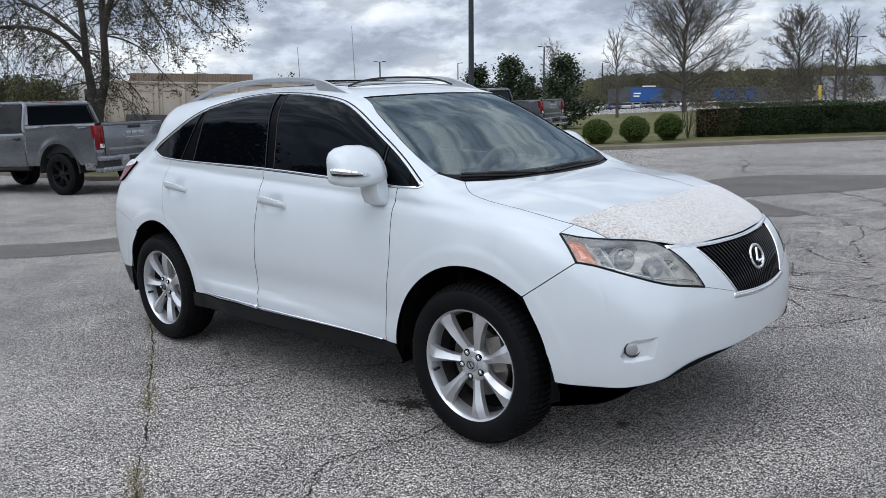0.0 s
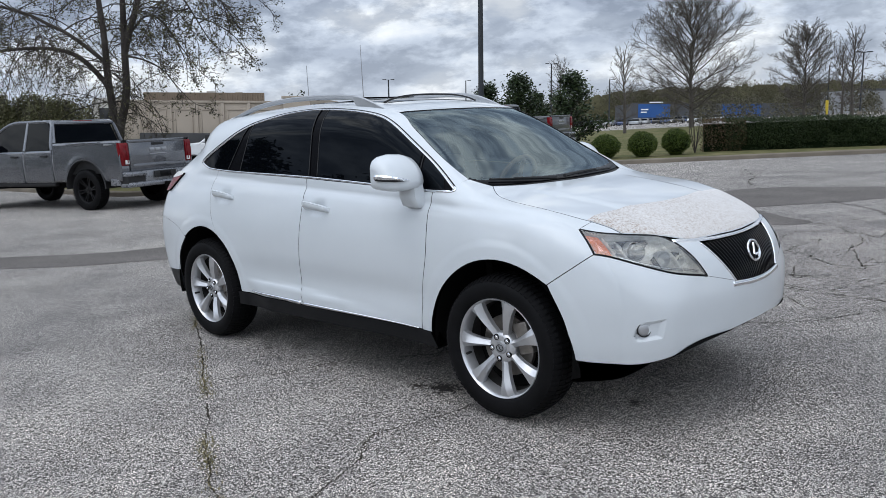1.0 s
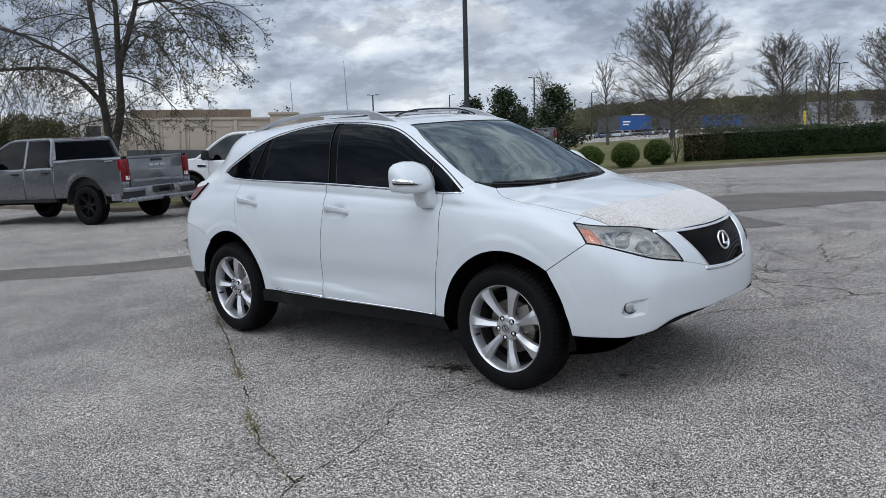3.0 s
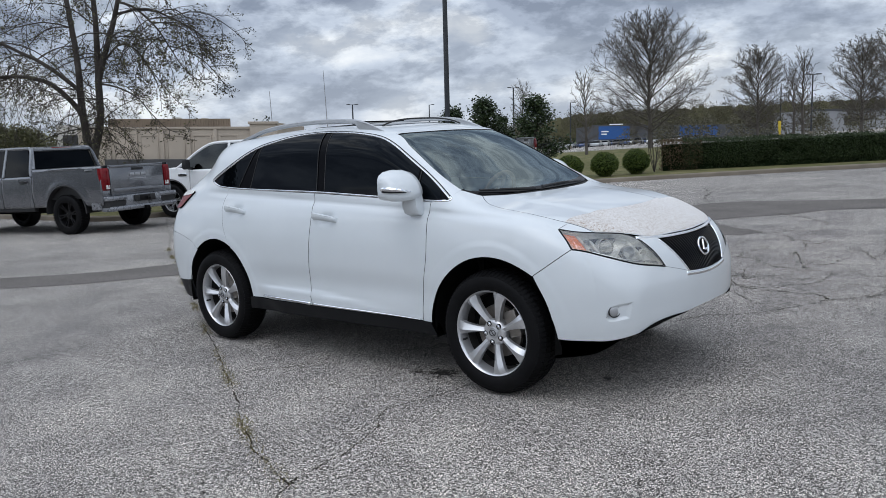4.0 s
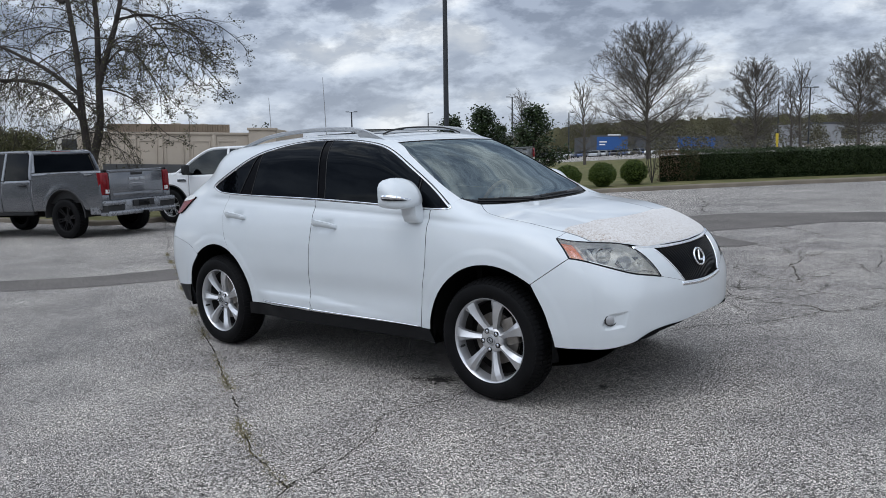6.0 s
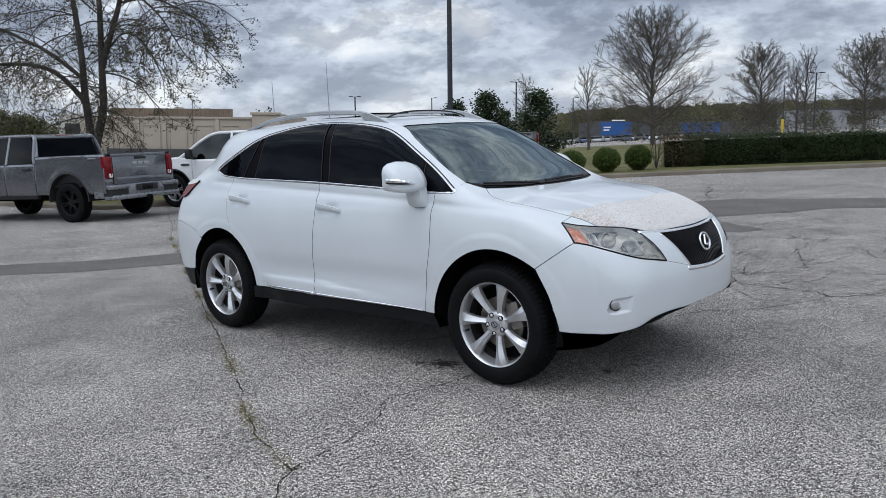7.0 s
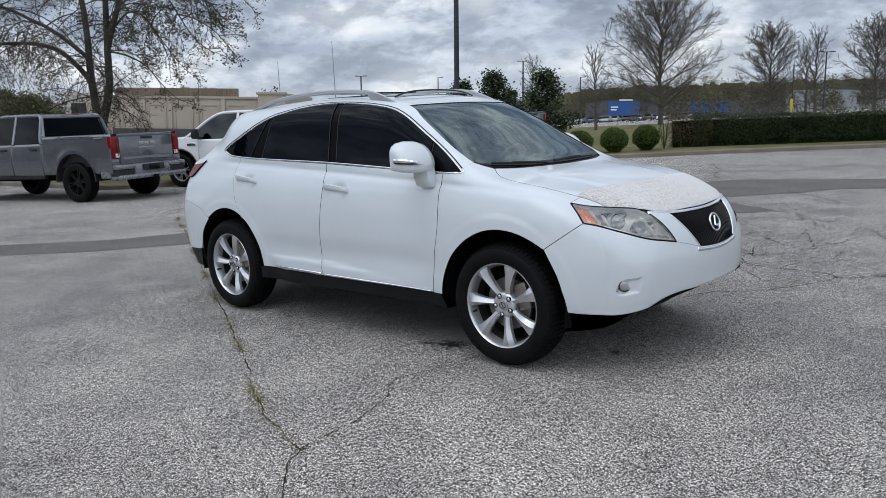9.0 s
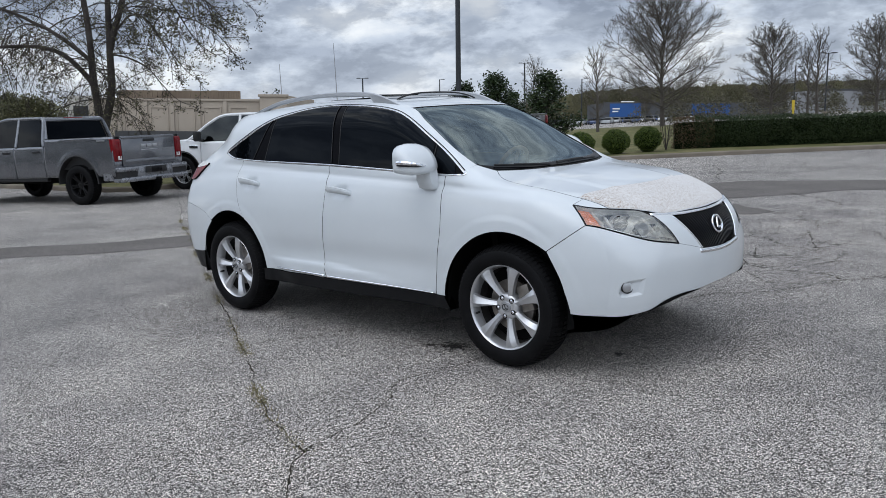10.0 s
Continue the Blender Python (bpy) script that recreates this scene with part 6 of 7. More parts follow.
    prof = [(1.005, 1.25, 0.955), (1.035, 1.40, 0.925), (1.12, 1.82, 0.80), (1.25, 1.895, 0.745), (1.8, 1.92, 0.735), (2.4, 1.912, 0.735), (2.64, 1.87, 0.745), (2.94, 1.70, 0.80), (3.42, 1.42, 0.90), (3.62, 1.28, 0.93)]
    rows = []
    for x, z, w in prof:
        rows.append([cab.verts.new((x, w * s, z - 0.05 * abs(s) ** 6)) for s in np.linspace(-1, 1, 15)])
    for i in range(2, 7):
        for k in range(14):
            cab.faces.new((rows[i][k], rows[i][k + 1], rows[i + 1][k + 1], rows[i + 1][k]))
    roof = part("cab_roof", cab, paint, tk, sharp=60)
    for sgn in (1, -1):
        for pts in ([(1.015, 0.960, 1.25), (1.045, 0.935, 1.40), (1.12, 0.80, 1.82), (1.32, 0.735, 1.875)], [(1.93, 0.955, 1.25), (1.97, 0.735, 1.88)], [(3.60, 0.94, 1.27), (3.24, 0.86, 1.50), (2.92, 0.79, 1.71), (2.54, 0.735, 1.868), (2.0, 0.73, 1.885), (1.28, 0.738, 1.872)]):
            pb = bmesh.new()
            add_tube(pb, [(x, y * sgn, z) for x, y, z in (spline(pts, 16) if len(pts) > 2 else pts)], 0.042, 8)
            part("pillar", pb, paint, roof)
        glass_sheet("door_glass", [(1.12, 0.952 * sgn, 1.25), (1.90, 0.952 * sgn, 1.25), (1.94, 0.745 * sgn, 1.86), (1.27, 0.755 * sgn, 1.84), (1.15, 0.83 * sgn, 1.62)][::sgn], glass, rear_door[0 if sgn > 0 else 1])
        glass_sheet("door_glass", [(1.97, 0.952 * sgn, 1.25), (3.12, 0.952 * sgn, 1.25), (3.22, 0.87 * sgn, 1.48), (2.56, 0.745 * sgn, 1.855), (2.0, 0.745 * sgn, 1.87)][::sgn], glass, front_door[0 if sgn > 0 else 1])
        for door, x in ((rear_door, 1.14), (front_door, 2.14)):
            part("door_handle", box((x, min(0.99 * sgn, 1.03 * sgn), 1.115), (x + 0.21, max(0.99 * sgn, 1.03 * sgn), 1.155), 0.012), bright if chrome_trim else black_plastic, door[0 if sgn > 0 else 1])
        mb = bmesh.new()
        add_box(mb, (3.00, min(1.05 * sgn, 1.25 * sgn), 1.27), (3.12, max(1.05 * sgn, 1.25 * sgn), 1.52), 0.04)
        add_box(mb, (3.03, min(0.93 * sgn, 1.08 * sgn), 1.26), (3.09, max(0.93 * sgn, 1.08 * sgn), 1.32), 0.015)
        part("door_mirror", mb, black_plastic, front_door[0 if sgn > 0 else 1])
    glass_sheet("rear_window", [(1.035, 0.82, 1.40), (1.035, -0.82, 1.40), (1.105, -0.73, 1.80), (1.105, 0.73, 1.80)], tint, tk)
    rw = bmesh.new()
    add_tube(rw, [(1.015, 0.90, 1.37), (1.025, -0.90, 1.37)], 0.035, 8)
    add_tube(rw, [(1.015, 0.895, 1.40), (1.11, 0.785, 1.83), (1.11, -0.785, 1.83), (1.015, -0.895, 1.40)], 0.045, 8)
    part("window_frame", rw, paint, tk)
    part("brake_lamp", box((1.10, -0.24, 1.855), (1.155, 0.24, 1.888), 0.006), red_lens if not chrome_trim else lamp_inner, roof)
    glass_sheet("windshield", [(3.60, -0.85, 1.30), (3.60, 0.85, 1.30), (2.62, 0.70, 1.865), (2.62, -0.70, 1.865)], glass, tk)
    hb = bmesh.new()
    rows = [[hb.verts.new((x, 0.95 * s * (1 - 0.04 * max(0, (x - 4.2) / 0.45)), z + 0.05 * (1 - s * s))) for s in np.linspace(-1, 1, 13)] for x, z in ((3.45, 1.28), (3.7, 1.30), (4.2, 1.285), (4.55, 1.25), (4.66, 1.18))]
    for a, b in zip(rows, rows[1:]):
        for i in range(12):
            hb.faces.new((a[i], a[i + 1], b[i + 1], b[i]))
    part("hood", hb, paint, tk)
    fb = bmesh.new()
    add_box(fb, (4.58, -0.95, 0.50), (4.78, 0.95, 0.78), 0.05)
    part("front_bumper", fb, bright, tk)
    part("grille", box((4.60, -0.55, 0.78), (4.70, 0.55, 1.16), 0.02), chrome if chrome_trim else gloss_black, tk)
    for sgn in (1, -1):
        part("headlamp", box((4.45, min(0.58 * sgn, 0.96 * sgn), 0.86), (4.67, max(0.58 * sgn, 0.96 * sgn), 1.14), 0.03), lamp_inner, tk)
        part("wing_vent", box((3.20, min(0.985 * sgn, 1.01 * sgn), 1.10), (3.48, max(0.985 * sgn, 1.01 * sgn), 1.17), 0.01), bright, tk)
        part("side_badge", box((-0.86, min(0.955 * sgn, 0.985 * sgn), 1.305), (-0.64, max(0.955 * sgn, 0.985 * sgn), 1.332), 0.003), plain_bar, tk)
    part("cab_core", box((1.05, -0.90, 0.60), (4.5, 0.90, 1.22)), under, tk)
    for x in (0.0, 3.75):
        for y in (0.89, -0.89):
            truck_wheel(tk, x, y, rim_mat, "black spoked rim" if rim_mat is black_rim else "bright machined rim")
    for ob in tk.children:
        if ob.data:
            ob.location.z = lift
    return tk


cab_glass = clear_glass("cab_glass", (0.13, 0.16, 0.155), 0.03, 0.0, (0.28, 0.31, 0.33))
pickup(pose(-14.83, 3.99, 0, 0, 0, 196.7), truck_grey, black_rim, "grey crew-cab pickup truck with black rims, parked by the island", False, 0.045)
pickup(pose(-12.42, 8.28, 0, 0, 0, 197), truck_white, bright_rim, "white crew-cab pickup truck with bright rims and clear glass", True, -0.05, cab_glass)
pickup(pose(-15.84, 20.59, 0.122, 0, 0, 190), truck_dark, black_rim, "charcoal pickup truck parked far behind beside dark evergreens", False)

# ---------------------------------------------------------------- plants
def unit(d):
    n = math.sqrt(d[0] * d[0] + d[1] * d[1] + d[2] * d[2]) or 1.0
    return (d[0] / n, d[1] / n, d[2] / n)


def cross(a, b):
    return (a[1] * b[2] - a[2] * b[1], a[2] * b[0] - a[0] * b[2], a[0] * b[1] - a[1] * b[0])


def frame_of(d):
    d = unit(d)
    a = unit(cross(d, (0.0, 0.0, 1.0) if abs(d[2]) < 0.9 else (1.0, 0.0, 0.0)))
    return a, cross(d, a)


CIRCLE = {k: [(math.cos(2 * math.pi * i / k), math.sin(2 * math.pi * i / k)) for i in range(k)] for k in range(3, 12)}


class Wood:
    """Collects tapered limbs and leaves, and makes them into one trunk mesh and one crown mesh."""

    def __init__(self, seed):
        self.seed, self.r = seed, random.Random(seed)
        self.v, self.f, self.spots, self.lv, self.lf = [], [], [], [], []

    def limb(self, pts, r0, r1, sides):
        n, base = len(pts), len(self.v)
        for i, p in enumerate(pts):
            e, s = pts[min(i + 1, n - 1)], pts[max(i - 1, 0)]
            a, b = frame_of((e[0] - s[0], e[1] - s[1], e[2] - s[2]))
            rad = r0 + (r1 - r0) * i / (n - 1)
            for c, t in CIRCLE[sides]:
                c, t = c * rad, t * rad
                self.v.append((p[0] + a[0] * c + b[0] * t, p[1] + a[1] * c + b[1] * t, p[2] + a[2] * c + b[2] * t))
        for i in range(n - 1):
            q = base + i * sides
            for k in range(sides):
                self.f.append((q + k, q + (k + 1) % sides, q + sides + (k + 1) % sides, q + sides + k))

    def grow(self, start, d, length, r0, r1, segs, wander, pull, sides):
        """A wandering limb; pull bends it up (above zero) or lets it hang."""
        p = (float(start[0]), float(start[1]), float(start[2]))
        pts, d, u, st = [p], unit(d), self.r.uniform, length / segs
        for i in range(segs):
            d = unit((d[0] + u(-wander, wander), d[1] + u(-wander, wander), d[2] + u(-wander, wander) + pull))
            p = (p[0] + d[0] * st, p[1] + d[1] * st, p[2] + d[2] * st)
            pts.append(p)
        self.limb(pts, r0, r1, sides)
        return pts

    def leaf(self, p, size, flat=0.5):
        self.spots.append((p[0], p[1], p[2], size, flat))

    def leaves(self):
        """All leaves at once: small pointed quads lying every way."""
        if not self.spots:
            return [], []
        g = np.random.default_rng(self.seed)
        s = np.array(self.spots, float)
        p, size = s[:, :3], s[:, 3:4]
        a = g.normal(size=p.shape)
        a[:, 2] *= s[:, 4]
        a /= np.linalg.norm(a, axis=1, keepdims=True)
        b = np.cross(a, g.normal(size=p.shape))
        b /= np.linalg.norm(b, axis=1, keepdims=True) + 1e-9
        v = np.stack([p, p + a * size * 0.5 + b * size * 0.28, p + a * size, p + a * size * 0.5 - b * size * 0.28], 1).reshape(-1, 3)
        return v, np.arange(len(v)).reshape(-1, 4)

    def crown(self, name, leaf_mat, parent=None):
        v, f = self.leaves()
        return mesh_object(name, v, f, leaf_mat, False, parent)

    def finish(self, name, m, label, category, bark_mat, leaf_mat, group=""):
        t = thing(name, m, label, category, group)
        if self.v:
            mesh_object("trunk", self.v, self.f, bark_mat, True, t)
        if self.spots:
            self.crown("crown", leaf_mat, t)
        return t


def side_way(w, d, spread):
    a, b = frame_of(d)
    d = unit(d)
    t = w.r.uniform(0, 2 * math.pi)
    c, s, k = math.cos(t) * math.sin(spread), math.sin(t) * math.sin(spread), math.cos(spread)
    return (d[0] * k + a[0] * c + b[0] * s, d[1] * k + a[1] * c + b[1] * s, d[2] * k + a[2] * c + b[2] * s)


def sprout(w, pts, counts, length, radius, pull, leaf_size, leaf_n, from_t=0.25):
    """Side shoots along a limb, each with its own shoots down to twigs with buds."""
    n, count = len(pts), counts[0]
    for c in range(count):
        t = from_t + (1 - from_t) * (c + w.r.random()) / count
        i = min(int(t * (n - 1)), n - 2)
        k, a, b = t * (n - 1) - i, pts[i], pts[i + 1]
        d = (b[0] - a[0], b[1] - a[1], b[2] - a[2])
        ln = length * w.r.uniform(0.55, 1.15) * (1.1 - 0.5 * t)
        more = len(counts) > 1
        tw = w.grow((a[0] + d[0] * k, a[1] + d[1] * k, a[2] + d[2] * k), side_way(w, d, w.r.uniform(0.5, 1.05)), ln, radius, radius * 0.45, 5 if more else 3, 0.20, pull, 4 if more else 3)
        if more:
            sprout(w, tw, counts[1:], ln * 0.58, radius * 0.52, pull, leaf_size, leaf_n)
        else:
            for q in range(leaf_n):
                if w.r.random() < 0.8:
                    e = tw[w.r.randrange(1, len(tw))]
                    w.leaf((e[0] + w.r.gauss(0, 0.03), e[1] + w.r.gauss(0, 0.03), e[2] + w.r.gauss(0, 0.03)), leaf_size * w.r.uniform(0.6, 1.3))


R_AX, F_AX = np.array([0.745, 0.667, 0.0]), np.array([-0.667, 0.745, 0.0])


def rf(r, z, f=0.0):
    return R_AX * r + F_AX * f + np.array([0, 0, z])


# the old budding tree on the island: two upright stems, level limbs, long thin hanging shoots
w = Wood(11)
STEM_RUNS = [
    ([rf(0.05, 0), rf(0.12, 1.0), rf(0.14, 2.03), rf(0.09, 3.15), rf(0.12, 4.39), rf(0.04, 5.89), rf(-0.1, 7.4), rf(-0.3, 9.6)], 0.140, 0.03),
    ([rf(0.16, 0), rf(0.23, 1.4), rf(0.59, 2.64), rf(0.66, 3.6), rf(0.72, 4.44), rf(0.80, 5.86), rf(0.75, 7.5), rf(0.6, 9.6)], 0.145, 0.03),
    ([rf(0.70, 3.9), rf(0.85, 4.36), rf(1.13, 5.03), rf(1.42, 5.83), rf(1.8, 7.2), rf(2.1, 9.0)], 0.10, 0.02),
    ([rf(0.10, 2.6), rf(0.0, 3.02), rf(-0.62, 3.74), rf(-1.29, 4.05), rf(-2.33, 4.13), rf(-3.7, 4.0), rf(-5.0, 3.4)], 0.085, 0.015),
    ([rf(0.10, 3.3), rf(0.03, 3.64), rf(-0.89, 4.44), rf(-1.54, 4.81), rf(-2.2, 5.15), rf(-3.6, 5.5), rf(-5.0, 5.3)], 0.07, 0.015),
    ([rf(-0.1, 6.3), rf(-1.4, 7.0), rf(-3.0, 7.3), rf(-4.6, 6.8), rf(-5.4, 5.8)], 0.07, 0.012),
    ([rf(1.42, 5.75), rf(2.32, 5.85), rf(3.0, 5.56), rf(3.72, 5.12), rf(4.3, 4.48), rf(4.71, 4.39)], 0.040, 0.006),
    ([rf(1.50, 6.1), rf(1.98, 5.9), rf(2.55, 5.31), rf(2.91, 4.68), rf(3.27, 4.05), rf(3.8, 3.61), rf(4.15, 3.66)], 0.036, 0.006),
    ([rf(1.0, 4.5), rf(1.39, 4.85), rf(1.8, 4.76), rf(2.17, 4.23), rf(2.45, 3.53), rf(2.46, 2.91)], 0.034, 0.006),
    ([rf(0.62, 3.7), rf(0.82, 3.74), rf(1.33, 3.58), rf(1.79, 3.28), rf(2.1, 2.85), rf(2.55, 2.34), rf(3.02, 2.11)], 0.030, 0.006),
    ([rf(1.7, 4.82), rf(1.93, 4.65), rf(2.41, 3.88), rf(2.91, 3.16), rf(3.37, 2.79)], 0.022, 0.005),
]
LIMB_ENDS = []
for pts, r0, r1 in STEM_RUNS:
    run = [p for p in spline(pts, 24)]
    w.limb(run, r0, r1, 9)
    sprout(w, run, (11, 5, 3), 1.0 if r0 < 0.05 else 1.7 if r0 < 0.12 else 1.9, 0.014 if r0 > 0.05 else 0.009, -0.06, 0.075, 2, 0.22)
    LIMB_ENDS.append(run)
for k in range(58):
    run = LIMB_ENDS[k % 8]
    t = w.r.uniform(0.2, 0.75)
    q = run[int(t * 23)]
    a = w.r.uniform(0, 2 * math.pi)
    pts = w.grow(q, (math.cos(a), math.sin(a), w.r.uniform(0.0, 0.9)), w.r.uniform(1.5, 2.9) if k % 8 > 5 else w.r.uniform(2.0, 3.7), 0.022, 0.007, 9, 0.13, -0.15 if k % 2 else -0.22, 5)
    sprout(w, pts, (10, 5, 3), 1.05, 0.009, -0.07, 0.070, 2, 0.15)
for k in range(46):
    run = LIMB_ENDS[(0, 1, 3, 4)[k % 4]]
    q = run[int(w.r.uniform(0.22, 0.5) * 23)] if k % 4 < 2 else run[int(w.r.uniform(0.2, 0.9) * 23)]
    a = w.r.uniform(0, 2 * math.pi)
    pts = w.grow(q, (math.cos(a), math.sin(a), w.r.uniform(-0.1, 0.4)), w.r.uniform(1.6, 3.0), 0.014, 0.005, 9, 0.15, -0.30, 4)
    sprout(w, pts, (8, 4), 0.7, 0.007, -0.12, 0.065, 2, 0.2)
w.finish("tree", pose(-21.03, 6.55, 0.1), "old many-stemmed tree with hanging twigs and first spring buds", "tree", bark, bud_leaf)


def oak(seed, height, spread, primaries, leaf_n, shoots=(13, 10)):
    """A leafless park tree: limbs fan up from the leader to a rounded crown of fine twigs."""
    w = Wood(seed)
    lead = [np.array([w.r.uniform(-0.05, 0.05) * k * 0.3, w.r.uniform(-0.05, 0.05) * k * 0.3, height * 0.93 * k / 14]) for k in range(15)]
    w.limb(lead, height * 0.019, 0.012, 8)
    mid, half = 0.57 * height, 0.44 * height
    for c in range(primaries):
        t = 0.14 + 0.74 * c / primaries
        p = lead[min(13, int(t * 14))] + np.array([0, 0, (t * 14 % 1) * height * 0.93 / 14])
        a = c * 2.39996 + w.r.uniform(-0.3, 0.3)
        el = radians(16 + 54 * t + w.r.uniform(-9, 9))
        ce, se, h0 = math.cos(el) / spread, math.sin(el) / half, (p[2] - mid) / half
        qa, qb, qc = ce * ce + se * se, h0 * se, h0 * h0 - 1
        ln = (-qb + math.sqrt(max(0.02, qb * qb - qa * qc))) / qa * w.r.uniform(0.86, 1.03)
        pts = w.grow(p, (math.cos(a) * math.cos(el), math.sin(a) * math.cos(el), math.sin(el) - 0.12), ln, 0.012 + height * 0.0048 * (1 - t * 0.6), 0.008, 8, 0.085, 0.03, 5)
        sprout(w, pts, shoots, max(0.6, ln * 0.34), 0.015, 0.06, 0.04, leaf_n, 0.16)
    return w


def place(px, d, z=0.0):
    """A spot so many metres across and ahead of the lot's camera side."""
    p = np.array([2.70, -4.415, 0]) + F_AX * d + R_AX * px
    return (float(p[0]), float(p[1]), z + fall(p[0], p[1]))


big = oak(21, 10.6, 4.9, 62, 1, (18, 12)).finish("tree", pose(*place(17.6, 62)), "tall leafless park tree with a broad rounded crown", "tree", pale_bark, bud_leaf, "bare trees beyond the hedge")
med = oak(22, 8.3, 2.9, 52, 1, (16, 11)).finish("tree", pose(*place(29.1, 69)), "leafless tree with a hint of spring green", "tree", pale_bark, bud_leaf, "bare trees beyond the hedge")
slim = oak(23, 8.2, 1.6, 34, 0, (8, 7)).finish("tree", pose(*place(33.6, 70)), "slender leafless tree beyond the hedge", "tree", pale_bark, bud_leaf, "bare trees beyond the hedge")
for src, a, d, rot, s in ((med, 38.9, 70, 70, 1.04), (med, 44.5, 74, 200, 1.2), (slim, 10.9, 54, 120, 0.74), (slim, 9.2, 75, 40, 0.88), (slim, 36.5, 78, 150, 0.9)):
    x, y, z = place(a, d)
    c = copy_thing(src, pose(x, y, z, 0, 0, rot))
    c.scale = (s, s, s)


def evergreen(seed, height, width, leaves, size, limbs=46, loose=0.2):
    """A dark broadleaf evergreen: clumps of glossy leaves with gaps, on a short trunk."""
    w = Wood(seed)
    trunk = [np.array([0.02 * k * w.r.uniform(-1, 1), 0.02 * k * w.r.uniform(-1, 1), height * 0.95 * k / 8]) for k in range(9)]
    w.limb(trunk, 0.09, 0.015, 7)
    ends = []
    for c in range(limbs):
        t = w.r.uniform(0.04, 0.97)
        i = min(7, int(t * 8))
        a = w.r.uniform(0, 2 * math.pi)
        prof = (1 - t) ** 0.75 * 0.92 + 0.10
        ln = width * prof * w.r.uniform(0.55, 1.15)
        pts = w.grow((trunk[i][0], trunk[i][1], trunk[i][2] + (t * 8 % 1) * height / 8.5), (math.cos(a), math.sin(a), 0.25), ln, 0.03, 0.01, 5, 0.15, 0.09, 4)
        ends += pts[2:] + pts[3:]
    ends += trunk[5:] * 2
    for k in range(leaves):
        p = w.r.choice(ends)
        q = (p[0] + w.r.gauss(0, loose), p[1] + w.r.gauss(0, loose), max(0.05, p[2] + w.r.gauss(0, loose * 0.8)))
        w.leaf(q, size * w.r.uniform(0.7, 1.3))
    return w


mag = evergreen(31, 3.5, 1.65, 5600, 0.15).finish("evergreen_tree", pose(*place(2.85, 39)), "dark glossy broadleaf evergreen tree", "tree", bark, dark_leaf, "dark evergreens")
for a, d, rot, s in ((5.3, 38, 100, 0.98), (1.4, 41, 210, 0.92), (4.1, 44, 300, 0.8)):
    x, y, z = place(a, d)
    c = copy_thing(mag, pose(x, y, z, 0, 0, rot))
    c.scale = (s, s, s)
# evergreens behind the camera, seen mirrored in the side windows
tall = evergreen(33, 12.0, 4.4, 15000, 0.26, 120, 0.30).finish("evergreen_tree", pose(-27, -14.5, 0, 0, 0, 20), "tall dark evergreen on the near side of the lot", "tree", bark, dark_leaf, "tall evergreens")
for x, y, rot, s in ((-25.9, -18.6, 140, 0.93), (-23.6, -20.3, 200, 1.0), (-17, -24, 250, 0.75), (-28, -27, 80, 0.9), (-7, -27, 10, 0.75)):
    c = copy_thing(tall, pose(x, y, 0, 0, 0, rot))
    c.scale = (s, s, s)


def clump_stuff(name, label, spots, leaf_mat, category="woods", seed=5):
    """A far mass of foliage: very many leaf clumps over given (place, size, height, count) spots."""
    w = Wood(seed)
    for (x, y, z0), wid_, tall, count, size in spots:
        for k in range(count):
            h = w.r.random() ** 0.8
            s = wid_ * (1 - 0.6 * h * h) * w.r.random() ** 0.5
            a = w.r.uniform(0, 6.283)
            w.leaf(np.array([x + s * math.cos(a), y + s * math.sin(a), z0 + tall * h * w.r.uniform(0.85, 1.1)]), size * w.r.uniform(0.6, 1.4), 0.8)
    ob = w.crown(name, leaf_mat)
    return tagged(ob, label, category, kind="stuff")


rnd = random.Random(8)
spots = []
for k in range(150):
    a = -60 + 340 * k / 150
    spots.append((place(a, 400 + rnd.uniform(-20, 20), -0.012 * (a - 60)), 8, rnd.uniform(11.5, 14.0) + 5.5 * float(ease(np.array(a), 40.0, 90.0)), 900, 0.55))
clump_stuff("far_woods", "hazy spring woods along the far horizon", spots, woods_leaf)
# the woods' inner mass, a lumpy bank under the leafy fringe
wood_mass = Mat("woods_mass", (0.075, 0.070, 0.040), 0.95, spec=0.05).vary(0.35, 0.10, 0.9)
vs, fs = [], []
for i in range(520):
    a = -66 + 352 * i / 519
    top_ = 11.0 + 5.8 * float(ease(np.array(a), 40.0, 90.0)) + 1.7 * noise.noise(Vector((a * 0.11, 0, 1))) + 1.3 * noise.noise(Vector((a * 0.35, 0, 7))) + 0.8 * noise.noise(Vector((a * 0.9, 0, 3)))
    for j in range(7):
        t = j / 6
        depth_ = 395 + 9 * t * t + 2.5 * noise.noise(Vector((a * 0.30, t * 4, 4)))
        x, y, z = place(a, depth_, -0.012 * (a - 60))
        vs.append((x, y, z + top_ * t))
        if i and j:
            fs.append((7 * (i - 1) + j - 1, 7 * i + j - 1, 7 * i + j, 7 * (i - 1) + j))
tagged(mesh_object("far_wood_mass", vs, fs, wood_mass, True), "hazy olive-brown mass of the far woods", "woods", kind="stuff")
spots = []
for k in range(70):
    spots.append((place(-75 + 58 * k / 70 + rnd.uniform(-1, 1), 82 + rnd.uniform(-4, 8)), 2.2, rnd.uniform(4.2, 5.9) if k < 52 else rnd.uniform(2.2, 3.6), 520, 0.30))
for k in range(16):
    spots.append((place(-36 + 8.0 * k / 16 + rnd.uniform(-0.3, 0.3), 57 + rnd.uniform(-1, 1)), 1.2, rnd.uniform(4.2, 5.6) - 0.05 * k, 4400, 0.17))
